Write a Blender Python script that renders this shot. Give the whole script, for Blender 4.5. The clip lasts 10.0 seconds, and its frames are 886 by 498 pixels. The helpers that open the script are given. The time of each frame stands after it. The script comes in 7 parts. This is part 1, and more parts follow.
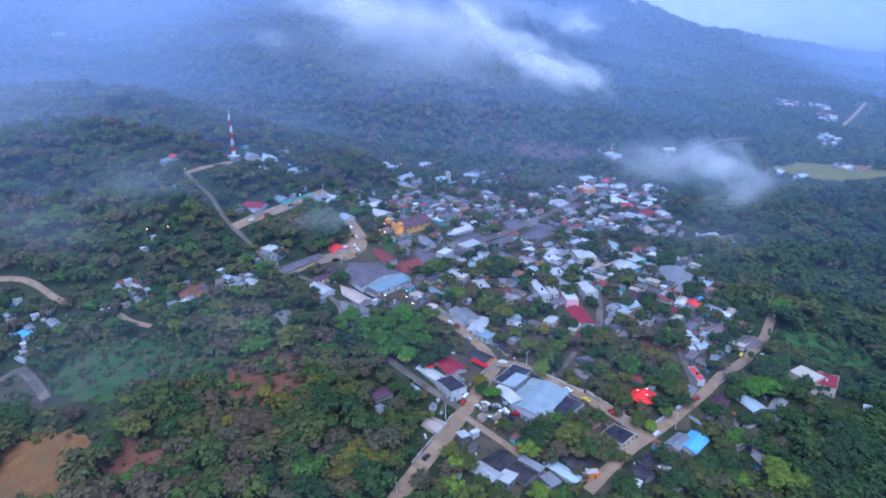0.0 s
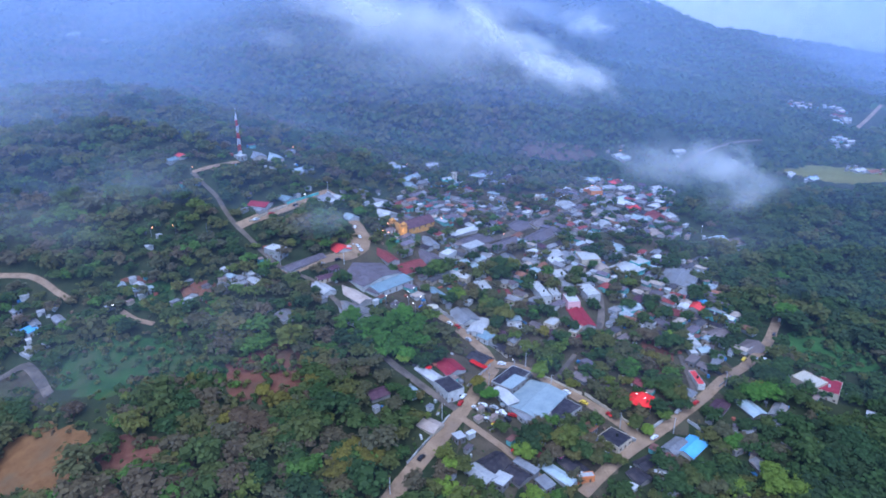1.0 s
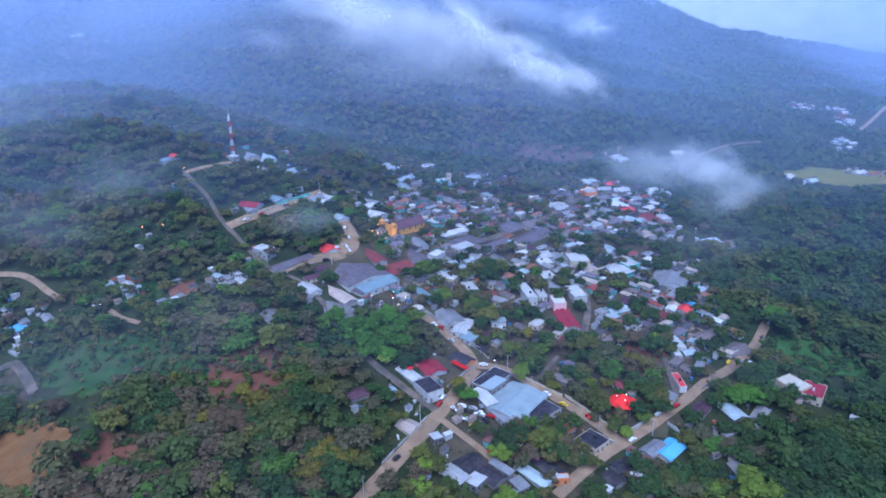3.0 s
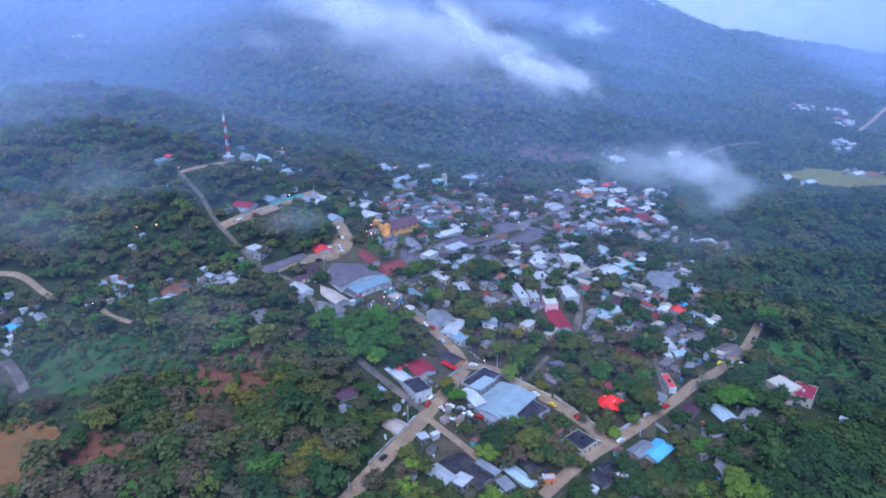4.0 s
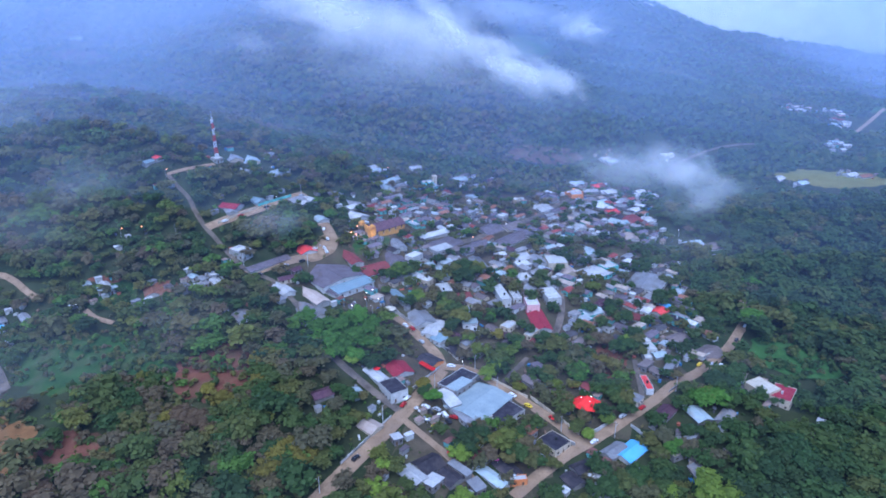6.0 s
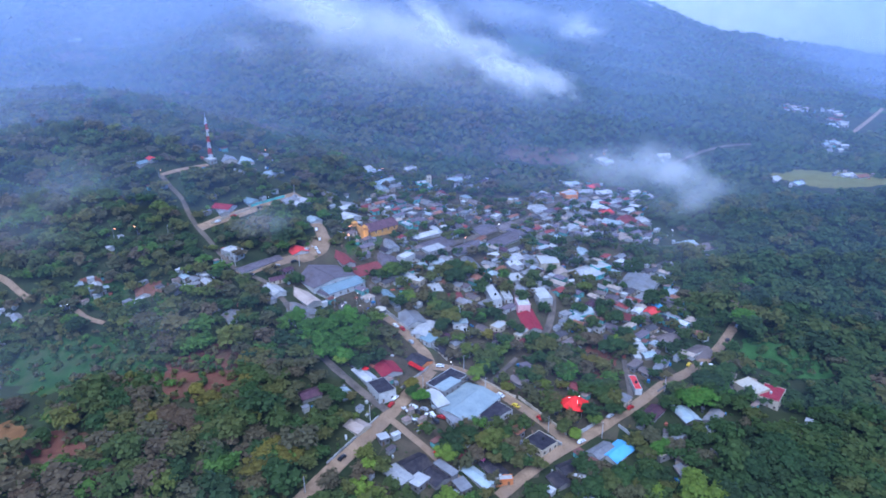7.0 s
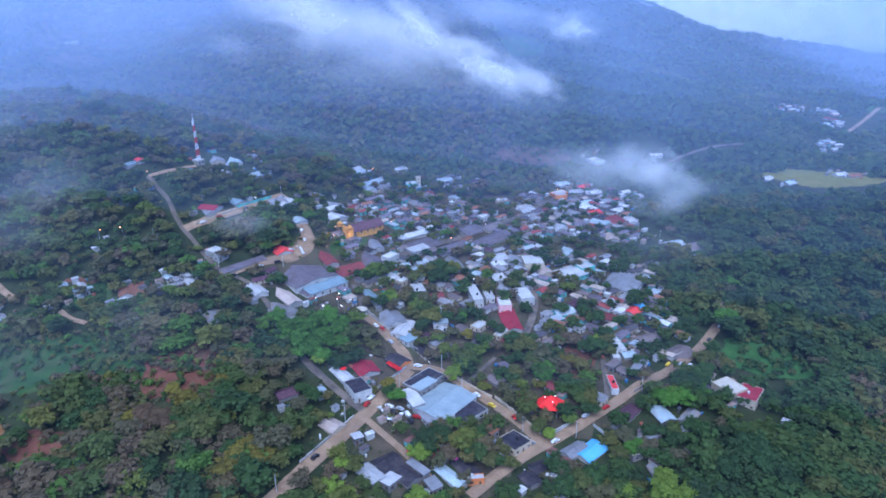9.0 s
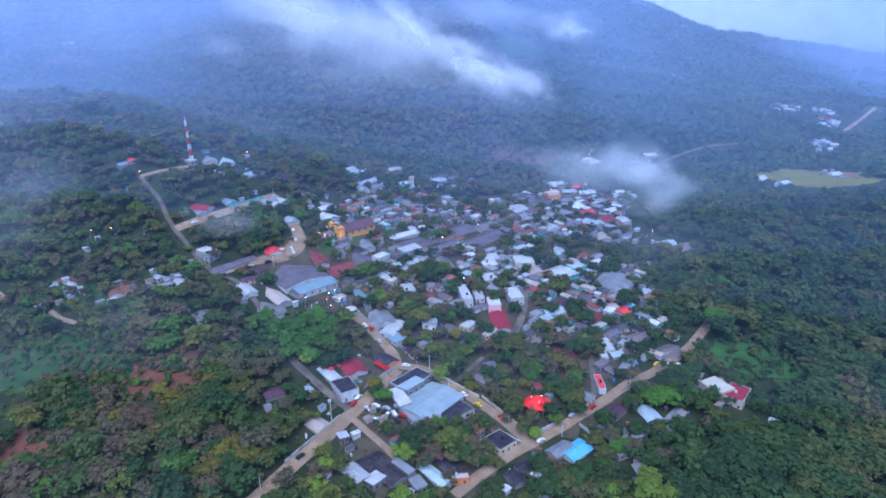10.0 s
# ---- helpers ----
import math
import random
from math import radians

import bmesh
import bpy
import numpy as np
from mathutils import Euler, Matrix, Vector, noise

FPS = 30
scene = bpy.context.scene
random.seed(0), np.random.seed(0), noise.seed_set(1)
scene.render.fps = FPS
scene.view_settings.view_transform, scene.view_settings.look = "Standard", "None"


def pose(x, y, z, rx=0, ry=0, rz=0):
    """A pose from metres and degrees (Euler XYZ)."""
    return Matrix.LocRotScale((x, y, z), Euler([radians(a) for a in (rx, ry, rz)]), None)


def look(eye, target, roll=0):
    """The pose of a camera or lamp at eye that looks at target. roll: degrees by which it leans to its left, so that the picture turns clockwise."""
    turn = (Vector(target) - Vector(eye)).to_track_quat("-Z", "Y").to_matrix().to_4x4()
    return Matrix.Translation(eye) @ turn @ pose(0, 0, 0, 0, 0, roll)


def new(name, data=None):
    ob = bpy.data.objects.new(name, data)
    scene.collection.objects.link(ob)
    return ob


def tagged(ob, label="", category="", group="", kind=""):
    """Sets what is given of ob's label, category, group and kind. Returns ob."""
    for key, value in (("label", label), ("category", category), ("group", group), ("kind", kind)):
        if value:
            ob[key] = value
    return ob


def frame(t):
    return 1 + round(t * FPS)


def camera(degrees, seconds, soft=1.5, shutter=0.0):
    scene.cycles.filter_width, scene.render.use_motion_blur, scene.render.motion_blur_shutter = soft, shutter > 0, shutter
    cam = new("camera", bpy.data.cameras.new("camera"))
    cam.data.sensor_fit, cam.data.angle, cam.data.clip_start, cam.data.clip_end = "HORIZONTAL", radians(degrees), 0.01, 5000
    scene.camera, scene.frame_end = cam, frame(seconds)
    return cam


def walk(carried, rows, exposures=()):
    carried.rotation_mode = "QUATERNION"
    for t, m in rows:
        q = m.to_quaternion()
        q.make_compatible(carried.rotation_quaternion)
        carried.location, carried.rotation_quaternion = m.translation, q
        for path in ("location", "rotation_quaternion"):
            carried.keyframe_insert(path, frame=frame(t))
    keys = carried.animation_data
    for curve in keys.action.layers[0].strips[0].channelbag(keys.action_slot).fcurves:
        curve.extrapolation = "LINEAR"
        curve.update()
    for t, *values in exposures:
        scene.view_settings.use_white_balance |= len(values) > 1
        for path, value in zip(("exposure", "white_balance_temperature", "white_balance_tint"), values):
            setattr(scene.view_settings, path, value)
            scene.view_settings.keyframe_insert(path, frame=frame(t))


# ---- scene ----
cam = camera(65.8, 10.0, soft=1.75)
METRES, EYE, TILT, LEAN, TURN = 75.0, 170.0, -21.5, 0.0, 0.0
ROWS = [
    (0.0, 0.0, 0.0, 0.0, 0.0, 0.0, -0.0),
    (0.5, 0.0517, -0.0004, 0.0013, 0.73, 0.02, -0.32),
    (1.0, 0.1022, -0.0007, 0.0038, 1.2, 0.02, -0.49),
    (1.5, 0.1524, -0.0019, 0.0044, 1.46, 0.03, -0.59),
    (2.0, 0.2025, -0.002, 0.005, 1.7, 0.05, -0.65),
    (2.5, 0.2525, -0.0031, 0.0055, 1.92, 0.07, -0.69),
    (4.0, 0.4029, -0.0044, 0.0034, 2.47, 0.15, -0.85),
    (4.5, 0.452, -0.0056, 0.0042, 2.61, 0.17, -0.88),
    (5.0, 0.503, -0.0063, 0.004, 2.76, 0.2, -0.91),
    (5.5, 0.5531, -0.006, 0.0031, 2.9, 0.24, -0.9),
    (7.0, 0.7016, -0.0066, -0.0018, 3.27, 0.36, -0.85),
    (7.5, 0.7522, -0.0082, -0.0018, 3.42, 0.36, -0.82),
    (8.0, 0.8022, -0.0083, -0.0022, 3.56, 0.37, -0.83),
    (8.5, 0.8513, -0.0077, -0.0028, 3.7, 0.38, -0.81),
    (9.0, 0.9008, -0.0081, -0.0033, 3.78, 0.41, -0.77),
    (9.5, 0.9501, -0.0082, -0.0042, 3.84, 0.43, -0.74),
    (10.0, 0.9996, -0.008, -0.0056, 3.92, 0.43, -0.72),
]
walk(cam, [(t, pose(0, 0, EYE, TILT, LEAN, TURN) @ pose(METRES * x, METRES * y, METRES * z, 90 + pitch, roll, yaw)) for t, x, y, z, yaw, pitch, roll in ROWS],
     exposures=[(0.0, 1.54, 4715, 16), (4.0, 1.53, 4715, 16), (5.5, 1.59, 4715, 16), (7.5, 1.59, 4715, 16), (10.0, 1.57, 4715, 16)])

# ---- light: a dull, misty dusk ----
SUN_UP, SUN_ROUND = 45.0, 180.0
world = bpy.data.worlds.new("overcast_sky")
scene.world = world
world.use_nodes = True
wn, wl = world.node_tree.nodes, world.node_tree.links
sky = wn.new("ShaderNodeTexSky")
sky.sky_type, sky.sun_disc = "NISHITA", False
sky.sun_elevation, sky.sun_rotation = radians(SUN_UP), radians(SUN_ROUND)
sky.air_density, sky.dust_density, sky.ozone_density = 0.8, 0.1, 5.0
wl.new(sky.outputs[0], wn["Background"].inputs[0])
wn["Background"].inputs[1].default_value = 0.055
sun = new("sun", bpy.data.lights.new("sun", "SUN"))
sun.data.energy, sun.data.angle, sun.data.color = 1.45, radians(70), (1.0, 0.96, 0.9)
sun.matrix_world = look((0, 0, 400), (math.sin(radians(SUN_ROUND)) * -100, math.cos(radians(SUN_ROUND)) * -100, 400 - 100 * math.tan(radians(SUN_UP + 15))))
scene.cycles.transparent_max_bounces = 40


# ---- materials ----
MATS = {}


def surface(name, a, b, size=3.0, rough=0.8, bump=0.3, fine=0.25, dirt=None, metal=0.0, spread=0.0, wave=0.0):
    """Two colours mixed by a coarse and a fine noise, with dirt patches, relief and, for repeats, a shift of value by object."""
    m = bpy.data.materials.new(name)
    m.use_nodes = True
    n, l = m.node_tree.nodes, m.node_tree.links
    bsdf = n["Principled BSDF"]
    co = n.new("ShaderNodeTexCoord").outputs["Object"]
    big, small = n.new("ShaderNodeTexNoise"), n.new("ShaderNodeTexNoise")
    for tex, s, d in ((big, 1 / size, 4), (small, 1 / fine, 3)):
        tex.inputs["Scale"].default_value, tex.inputs["Detail"].default_value = s, d
        l.new(co, tex.inputs["Vector"])
    add = n.new("ShaderNodeMath")
    add.operation = "MULTIPLY_ADD"
    l.new(small.outputs[0], add.inputs[0])
    add.inputs[1].default_value = 0.5
    l.new(big.outputs[0], add.inputs[2])
    ramp = n.new("ShaderNodeValToRGB")
    e = ramp.color_ramp.elements
    e[0].position, e[0].color, e[1].position, e[1].color = 0.55, (*a, 1), 0.95, (*b, 1)
    l.new(add.outputs[0], ramp.inputs[0])
    colour = ramp.outputs[0]
    if dirt:
        tex = n.new("ShaderNodeTexNoise")
        tex.inputs["Scale"].default_value, tex.inputs["Detail"].default_value = 0.5 / size, 6
        l.new(co, tex.inputs["Vector"])
        cut = n.new("ShaderNodeMapRange")
        cut.inputs[1].default_value, cut.inputs[2].default_value, cut.inputs[4].default_value = 0.5, 0.72, 0.75
        l.new(tex.outputs[0], cut.inputs[0])
        mix = n.new("ShaderNodeMix")
        mix.data_type = "RGBA"
        l.new(cut.outputs[0], mix.inputs["Factor"])
        l.new(colour, mix.inputs["A"])
        mix.inputs["B"].default_value = (*dirt, 1)
        colour = mix.outputs["Result"]
    if spread:
        info, hsv, rng = n.new("ShaderNodeObjectInfo"), n.new("ShaderNodeHueSaturation"), n.new("ShaderNodeMapRange")
        rng.inputs[3].default_value, rng.inputs[4].default_value = 1 - spread, 1 + spread
        l.new(info.outputs["Random"], rng.inputs[0])
        l.new(rng.outputs[0], hsv.inputs["Value"])
        l.new(colour, hsv.inputs["Color"])
        colour = hsv.outputs[0]
    l.new(colour, bsdf.inputs["Base Color"])
    bsdf.inputs["Roughness"].default_value, bsdf.inputs["Metallic"].default_value = rough, metal
    if rough > 0.65:
        bsdf.inputs["Specular IOR Level"].default_value = 0.2
    relief = n.new("ShaderNodeBump")
    relief.inputs["Strength"].default_value, relief.inputs["Distance"].default_value = bump, 0.1
    l.new(add.outputs[0], relief.inputs["Height"])
    if wave:
        ribs = n.new("ShaderNodeTexWave")
        ribs.inputs["Scale"].default_value, ribs.inputs["Distortion"].default_value = 1 / wave, 0.3
        l.new(co, ribs.inputs["Vector"])
        second = n.new("ShaderNodeBump")
        second.inputs["Strength"].default_value, second.inputs["Distance"].default_value = 0.5, 0.05
        l.new(ribs.outputs[0], second.inputs["Height"])
        l.new(relief.outputs[0], second.inputs["Normal"])
        relief = second
    l.new(relief.outputs[0], bsdf.inputs["Normal"])
    MATS[name] = m
    return m


surface("earth", (0.020, 0.032, 0.011), (0.048, 0.052, 0.022), 24, 0.95, 1.0, 2.5, dirt=(0.034, 0.056, 0.018))
surface("dust_road", (0.215, 0.145, 0.088), (0.35, 0.245, 0.155), 5, 0.95, 0.3, 0.8, dirt=(0.20, 0.145, 0.105))
surface("worn_road", (0.095, 0.078, 0.062), (0.175, 0.14, 0.105), 5, 0.95, 0.3, 0.8, dirt=(0.10, 0.085, 0.06))
surface("grey_road", (0.085, 0.07, 0.06), (0.15, 0.125, 0.105), 6, 0.9, 0.3, 0.8, dirt=(0.22, 0.17, 0.13))
surface("village_soil", (0.046, 0.042, 0.025), (0.105, 0.08, 0.053), 9, 0.95, 0.5, 1.2, dirt=(0.06, 0.075, 0.03))
surface("fresh_grass", (0.034, 0.085, 0.018), (0.06, 0.14, 0.03), 7, 0.95, 1.0, 1.0, dirt=(0.05, 0.085, 0.03))
surface("meadow", (0.026, 0.062, 0.014), (0.048, 0.106, 0.022), 7, 0.95, 1.0, 1.0, dirt=(0.085, 0.072, 0.04))
surface("red_soil", (0.12, 0.046, 0.030), (0.19, 0.082, 0.050), 6, 0.95, 0.6, 1.5, dirt=(0.055, 0.055, 0.03))
surface("fallow", (0.085, 0.052, 0.038), (0.14, 0.088, 0.06), 12, 0.95, 0.6, 2.0, dirt=(0.05, 0.06, 0.03))
surface("tan_soil", (0.16, 0.078, 0.026), (0.23, 0.118, 0.042), 6, 0.95, 0.6, 2.0, dirt=(0.12, 0.09, 0.05))
surface("dry_turf", (0.15, 0.145, 0.03), (0.21, 0.185, 0.045), 18, 0.95, 0.4, 1.5, dirt=(0.12, 0.15, 0.05))
surface("white", (0.33, 0.32, 0.30), (0.50, 0.49, 0.47), 3, 0.85, 0.2, 0.4, dirt=(0.27, 0.25, 0.23), spread=0.25)
surface("cream", (0.42, 0.35, 0.25), (0.56, 0.48, 0.36), 3, 0.85, 0.2, 0.4, dirt=(0.42, 0.36, 0.27), spread=0.12)
surface("grey", (0.16, 0.15, 0.145), (0.28, 0.26, 0.25), 3, 0.9, 0.3, 0.4, dirt=(0.18, 0.16, 0.14), spread=0.2)
surface("orange", (0.62, 0.20, 0.06), (0.75, 0.30, 0.10), 3, 0.85, 0.2, 0.4, dirt=(0.45, 0.20, 0.10), spread=0.1)
surface("teal", (0.12, 0.42, 0.38), (0.22, 0.55, 0.50), 3, 0.85, 0.2, 0.4, dirt=(0.2, 0.32, 0.30), spread=0.15)
surface("pink", (0.62, 0.36, 0.36), (0.72, 0.46, 0.44), 3, 0.85, 0.2, 0.4, dirt=(0.5, 0.35, 0.33))
surface("church_wall", (0.60, 0.28, 0.06), (0.72, 0.38, 0.10), 3, 0.85, 0.3, 0.4, dirt=(0.5, 0.26, 0.09))
SHEETS = (("sheet_white", (0.36, 0.36, 0.37), (0.53, 0.53, 0.53), (0.24, 0.22, 0.20)),
          ("sheet_pale", (0.30, 0.37, 0.40), (0.44, 0.50, 0.53), (0.22, 0.22, 0.22)),
          ("sheet_blue", (0.26, 0.315, 0.34), (0.33, 0.385, 0.41), (0.20, 0.26, 0.29)),
          ("sheet_bluegrey", (0.17, 0.24, 0.28), (0.24, 0.31, 0.35), (0.18, 0.22, 0.25)),
          ("sheet_vivid", (0.13, 0.36, 0.66), (0.18, 0.44, 0.74), (0.12, 0.3, 0.5)),
          )
DULL_SHEETS = (
          ("sheet_grey", (0.18, 0.18, 0.20), (0.29, 0.295, 0.31), (0.15, 0.13, 0.12)),
          ("sheet_weather", (0.17, 0.17, 0.18), (0.30, 0.29, 0.29), (0.20, 0.13, 0.09)),
          ("sheet_dark", (0.028, 0.024, 0.032), (0.062, 0.054, 0.062), (0.09, 0.07, 0.065)),
          ("sheet_brown", (0.135, 0.108, 0.108), (0.22, 0.18, 0.17), (0.10, 0.08, 0.075)),
          ("sheet_mauve", (0.095, 0.08, 0.098), (0.165, 0.142, 0.16), (0.085, 0.062, 0.06)),
          ("sheet_purple", (0.07, 0.032, 0.05), (0.12, 0.062, 0.08), (0.08, 0.05, 0.05)),
          ("sheet_pink", (0.40, 0.32, 0.27), (0.52, 0.43, 0.37), (0.30, 0.22, 0.18)),
          ("sheet_rust", (0.20, 0.085, 0.05), (0.32, 0.15, 0.09), (0.13, 0.08, 0.06)))
for name, a, b, d in SHEETS + DULL_SHEETS:
    surface(name, a, b, 2.2, 0.72, 0.15, 0.5, dirt=d, spread=0.18, wave=0.4)
surface("tile_red", (0.14, 0.032, 0.036), (0.22, 0.058, 0.055), 2.0, 0.8, 0.5, 0.35, dirt=(0.13, 0.05, 0.045), spread=0.2, wave=0.5)
surface("tile_crimson", (0.22, 0.018, 0.034), (0.31, 0.036, 0.052), 2.0, 0.7, 0.3, 0.35, dirt=(0.25, 0.04, 0.045), spread=0.1, wave=0.5)
surface("tile_bright", (0.60, 0.035, 0.04), (0.72, 0.07, 0.06), 2.0, 0.6, 0.3, 0.35, dirt=(0.4, 0.05, 0.05), spread=0.1, wave=0.5)
surface("church_tile", (0.10, 0.05, 0.065), (0.16, 0.085, 0.10), 2.0, 0.8, 0.5, 0.35, dirt=(0.08, 0.05, 0.05), wave=0.5)
surface("slab_dark", (0.022, 0.020, 0.030), (0.048, 0.043, 0.056), 3.0, 0.8, 0.3, 0.5, dirt=(0.08, 0.072, 0.075), spread=0.2)
surface("slab_light", (0.36, 0.36, 0.36), (0.54, 0.54, 0.53), 3.0, 0.85, 0.3, 0.5, dirt=(0.30, 0.29, 0.28), spread=0.2)
surface("slab_cream", (0.44, 0.40, 0.32), (0.54, 0.50, 0.42), 3.0, 0.85, 0.3, 0.5, dirt=(0.40, 0.36, 0.30))
surface("wood", (0.09, 0.055, 0.03), (0.17, 0.11, 0.07), 1.0, 0.8, 0.4, 0.1, spread=0.3)
surface("glass_dark", (0.02, 0.025, 0.03), (0.04, 0.045, 0.05), 1.0, 0.12, 0.02, 0.5)
surface("bark", (0.05, 0.04, 0.03), (0.11, 0.09, 0.07), 1.0, 0.95, 0.7, 0.2)
surface("steel_red", (0.48, 0.03, 0.03), (0.6, 0.05, 0.04), 2.0, 0.5, 0.1, 0.3)
surface("steel_white", (0.7, 0.7, 0.7), (0.8, 0.8, 0.8), 2.0, 0.5, 0.1, 0.3)
surface("steel_grey", (0.25, 0.25, 0.26), (0.36, 0.36, 0.37), 2.0, 0.5, 0.1, 0.3)
surface("rubber", (0.015, 0.015, 0.015), (0.03, 0.03, 0.03), 1.0, 0.85, 0.1, 0.2)
surface("canvas_red", (0.68, 0.02, 0.02), (0.80, 0.045, 0.035), 2.0, 0.7, 0.2, 0.3)
surface("canvas_white", (0.72, 0.72, 0.72), (0.82, 0.82, 0.82), 2.0, 0.7, 0.2, 0.3)
surface("canvas_blue", (0.04, 0.12, 0.6), (0.08, 0.2, 0.7), 2.0, 0.7, 0.2, 0.3)
surface("canvas_pink", (0.72, 0.06, 0.35), (0.8, 0.12, 0.45), 2.0, 0.7, 0.2, 0.3)
surface("canvas_yellow", (0.72, 0.5, 0.03), (0.8, 0.6, 0.06), 2.0, 0.7, 0.2, 0.3)
for name, c in (("paint_white", (0.75, 0.75, 0.75)), ("paint_red", (0.4, 0.02, 0.02)), ("paint_dark", (0.03, 0.03, 0.035)), ("paint_silver", (0.4, 0.41, 0.43)), ("paint_yellow", (0.7, 0.5, 0.03))):
    surface(name, c, tuple(v * 1.08 for v in c), 1.5, 0.3, 0.02, 0.4, metal=0.1)


def by_island(name, colours, rough):
    """Weathered paint and sheet of several colours, one for each joined piece."""
    m = surface(name, (0.5, 0.5, 0.5), (0.8, 0.8, 0.8), 2.0, rough, 0.2, 0.4)
    n, l = m.node_tree.nodes, m.node_tree.links
    old = n["Principled BSDF"].inputs["Base Color"].links[0].from_socket
    pick, ramp, mix = n.new("ShaderNodeNewGeometry"), n.new("ShaderNodeValToRGB"), n.new("ShaderNodeMix")
    ramp.color_ramp.interpolation = "CONSTANT"
    e = ramp.color_ramp.elements
    e[0].color = (*colours[0], 1)
    e[1].position, e[1].color = 1 - 1 / len(colours), (*colours[-1], 1)
    for k, c in enumerate(colours[1:-1]):
        e.new((k + 1) / len(colours)).color = (*c, 1)
    l.new(pick.outputs["Random Per Island"], ramp.inputs[0])
    mix.data_type, mix.blend_type = "RGBA", "MULTIPLY"
    mix.inputs["Factor"].default_value = 1.0
    l.new(ramp.outputs[0], mix.inputs["A"])
    l.new(old, mix.inputs["B"])
    l.new(mix.outputs["Result"], n["Principled BSDF"].inputs["Base Color"])


by_island("shed_roof", ((0.6, 0.6, 0.62), (0.3, 0.3, 0.33), (0.16, 0.13, 0.14), (0.8, 0.8, 0.8), (0.22, 0.17, 0.16), (0.4, 0.3, 0.26), (0.25, 0.12, 0.1)), 0.75)
by_island("clutter", ((0.8, 0.8, 0.8), (0.12, 0.12, 0.13), (0.3, 0.3, 0.32), (0.5, 0.16, 0.1), (0.7, 0.7, 0.66), (0.1, 0.25, 0.5), (0.3, 0.2, 0.13)), 0.8)
by_island("row_roof", ((0.24, 0.20, 0.24), (0.30, 0.24, 0.23), (0.40, 0.39, 0.40), (0.12, 0.11, 0.12), (0.26, 0.22, 0.27), (0.42, 0.20, 0.13), (0.40, 0.10, 0.09), (0.85, 0.85, 0.86), (0.5, 0.56, 0.6), (0.6, 0.5, 0.42), (0.2, 0.16, 0.17)), 0.78)
by_island("shed_wall", ((0.7, 0.7, 0.68), (0.4, 0.38, 0.36), (0.75, 0.74, 0.7), (0.6, 0.5, 0.38), (0.25, 0.55, 0.5)), 0.9)


def glowing(name, colour, strength):
    m = bpy.data.materials.new(name)
    m.use_nodes = True
    b = m.node_tree.nodes["Principled BSDF"]
    b.inputs["Emission Color"].default_value, b.inputs["Emission Strength"].default_value = (*colour, 1), strength
    MATS[name] = m


glowing("lamp_amber", (1.0, 0.26, 0.03), 4)
glowing("lamp_white", (1.0, 0.85, 0.62), 3)


def foliage(name, from_mesh, fixed=None):
    """Leaves whose hue goes from tree to tree: by the tint stored with each crown, or by the object."""
    m = bpy.data.materials.new(name)
    m.use_nodes = True
    n, l = m.node_tree.nodes, m.node_tree.links
    b = n["Principled BSDF"]
    if from_mesh:
        tint = n.new("ShaderNodeAttribute")
        tint.attribute_name = "tint"
        value = tint.outputs["Fac"]
    else:
        value = n.new("ShaderNodeObjectInfo").outputs["Random"]
    ramp = n.new("ShaderNodeValToRGB")
    e = ramp.color_ramp.elements
    e[0].position, e[0].color = 0.0, (0.048, 0.084, 0.024, 1)
    e[1].position, e[1].color = 1.0, (0.120, 0.215, 0.026, 1)
    for at, c in ((0.25, (0.068, 0.124, 0.024)), (0.45, (0.104, 0.140, 0.028)), (0.58, (0.150, 0.150, 0.030)), (0.68, (0.130, 0.128, 0.058)), (0.78, (0.170, 0.125, 0.066)), (0.90, (0.200, 0.195, 0.032))):
        k = e.new(at)
        k.color = (*c, 1)
    if fixed:
        for k, stop in enumerate(e):
            stop.color = (*(v * (0.8 + 0.06 * k) for v in fixed), 1)
    l.new(value, ramp.inputs[0])
    island, rng, hsv = n.new("ShaderNodeNewGeometry"), n.new("ShaderNodeMapRange"), n.new("ShaderNodeHueSaturation")
    rng.inputs[3].default_value, rng.inputs[4].default_value = 0.84, 1.18
    l.new(island.outputs["Random Per Island"], rng.inputs[0])
    clumps, depth, both_values = n.new("ShaderNodeTexNoise"), n.new("ShaderNodeMapRange"), n.new("ShaderNodeMath")
    clumps.inputs["Scale"].default_value, clumps.inputs["Detail"].default_value, clumps.inputs["Roughness"].default_value = 0.9, 4, 0.65
    depth.inputs[1].default_value, depth.inputs[2].default_value, depth.inputs[3].default_value, depth.inputs[4].default_value = 0.3, 0.7, 0.72, 1.28
    both_values.operation = "MULTIPLY"
    l.new(island.outputs["Position"], clumps.inputs["Vector"])
    l.new(clumps.outputs[0], depth.inputs[0])
    l.new(rng.outputs[0], both_values.inputs[0])
    l.new(depth.outputs[0], both_values.inputs[1])
    l.new(both_values.outputs[0], hsv.inputs["Value"])
    l.new(ramp.outputs[0], hsv.inputs["Color"])
    l.new(hsv.outputs[0], b.inputs["Base Color"])
    b.inputs["Roughness"].default_value = 0.75
    through_leaf, both = n.new("ShaderNodeBsdfTranslucent"), n.new("ShaderNodeMixShader")
    l.new(hsv.outputs[0], through_leaf.inputs["Color"])
    both.inputs[0].default_value = 0.5
    l.new(b.outputs[0], both.inputs[1])
    l.new(through_leaf.outputs[0], both.inputs[2])
    l.new(both.outputs[0], n["Material Output"].inputs["Surface"])
    MATS[name] = m


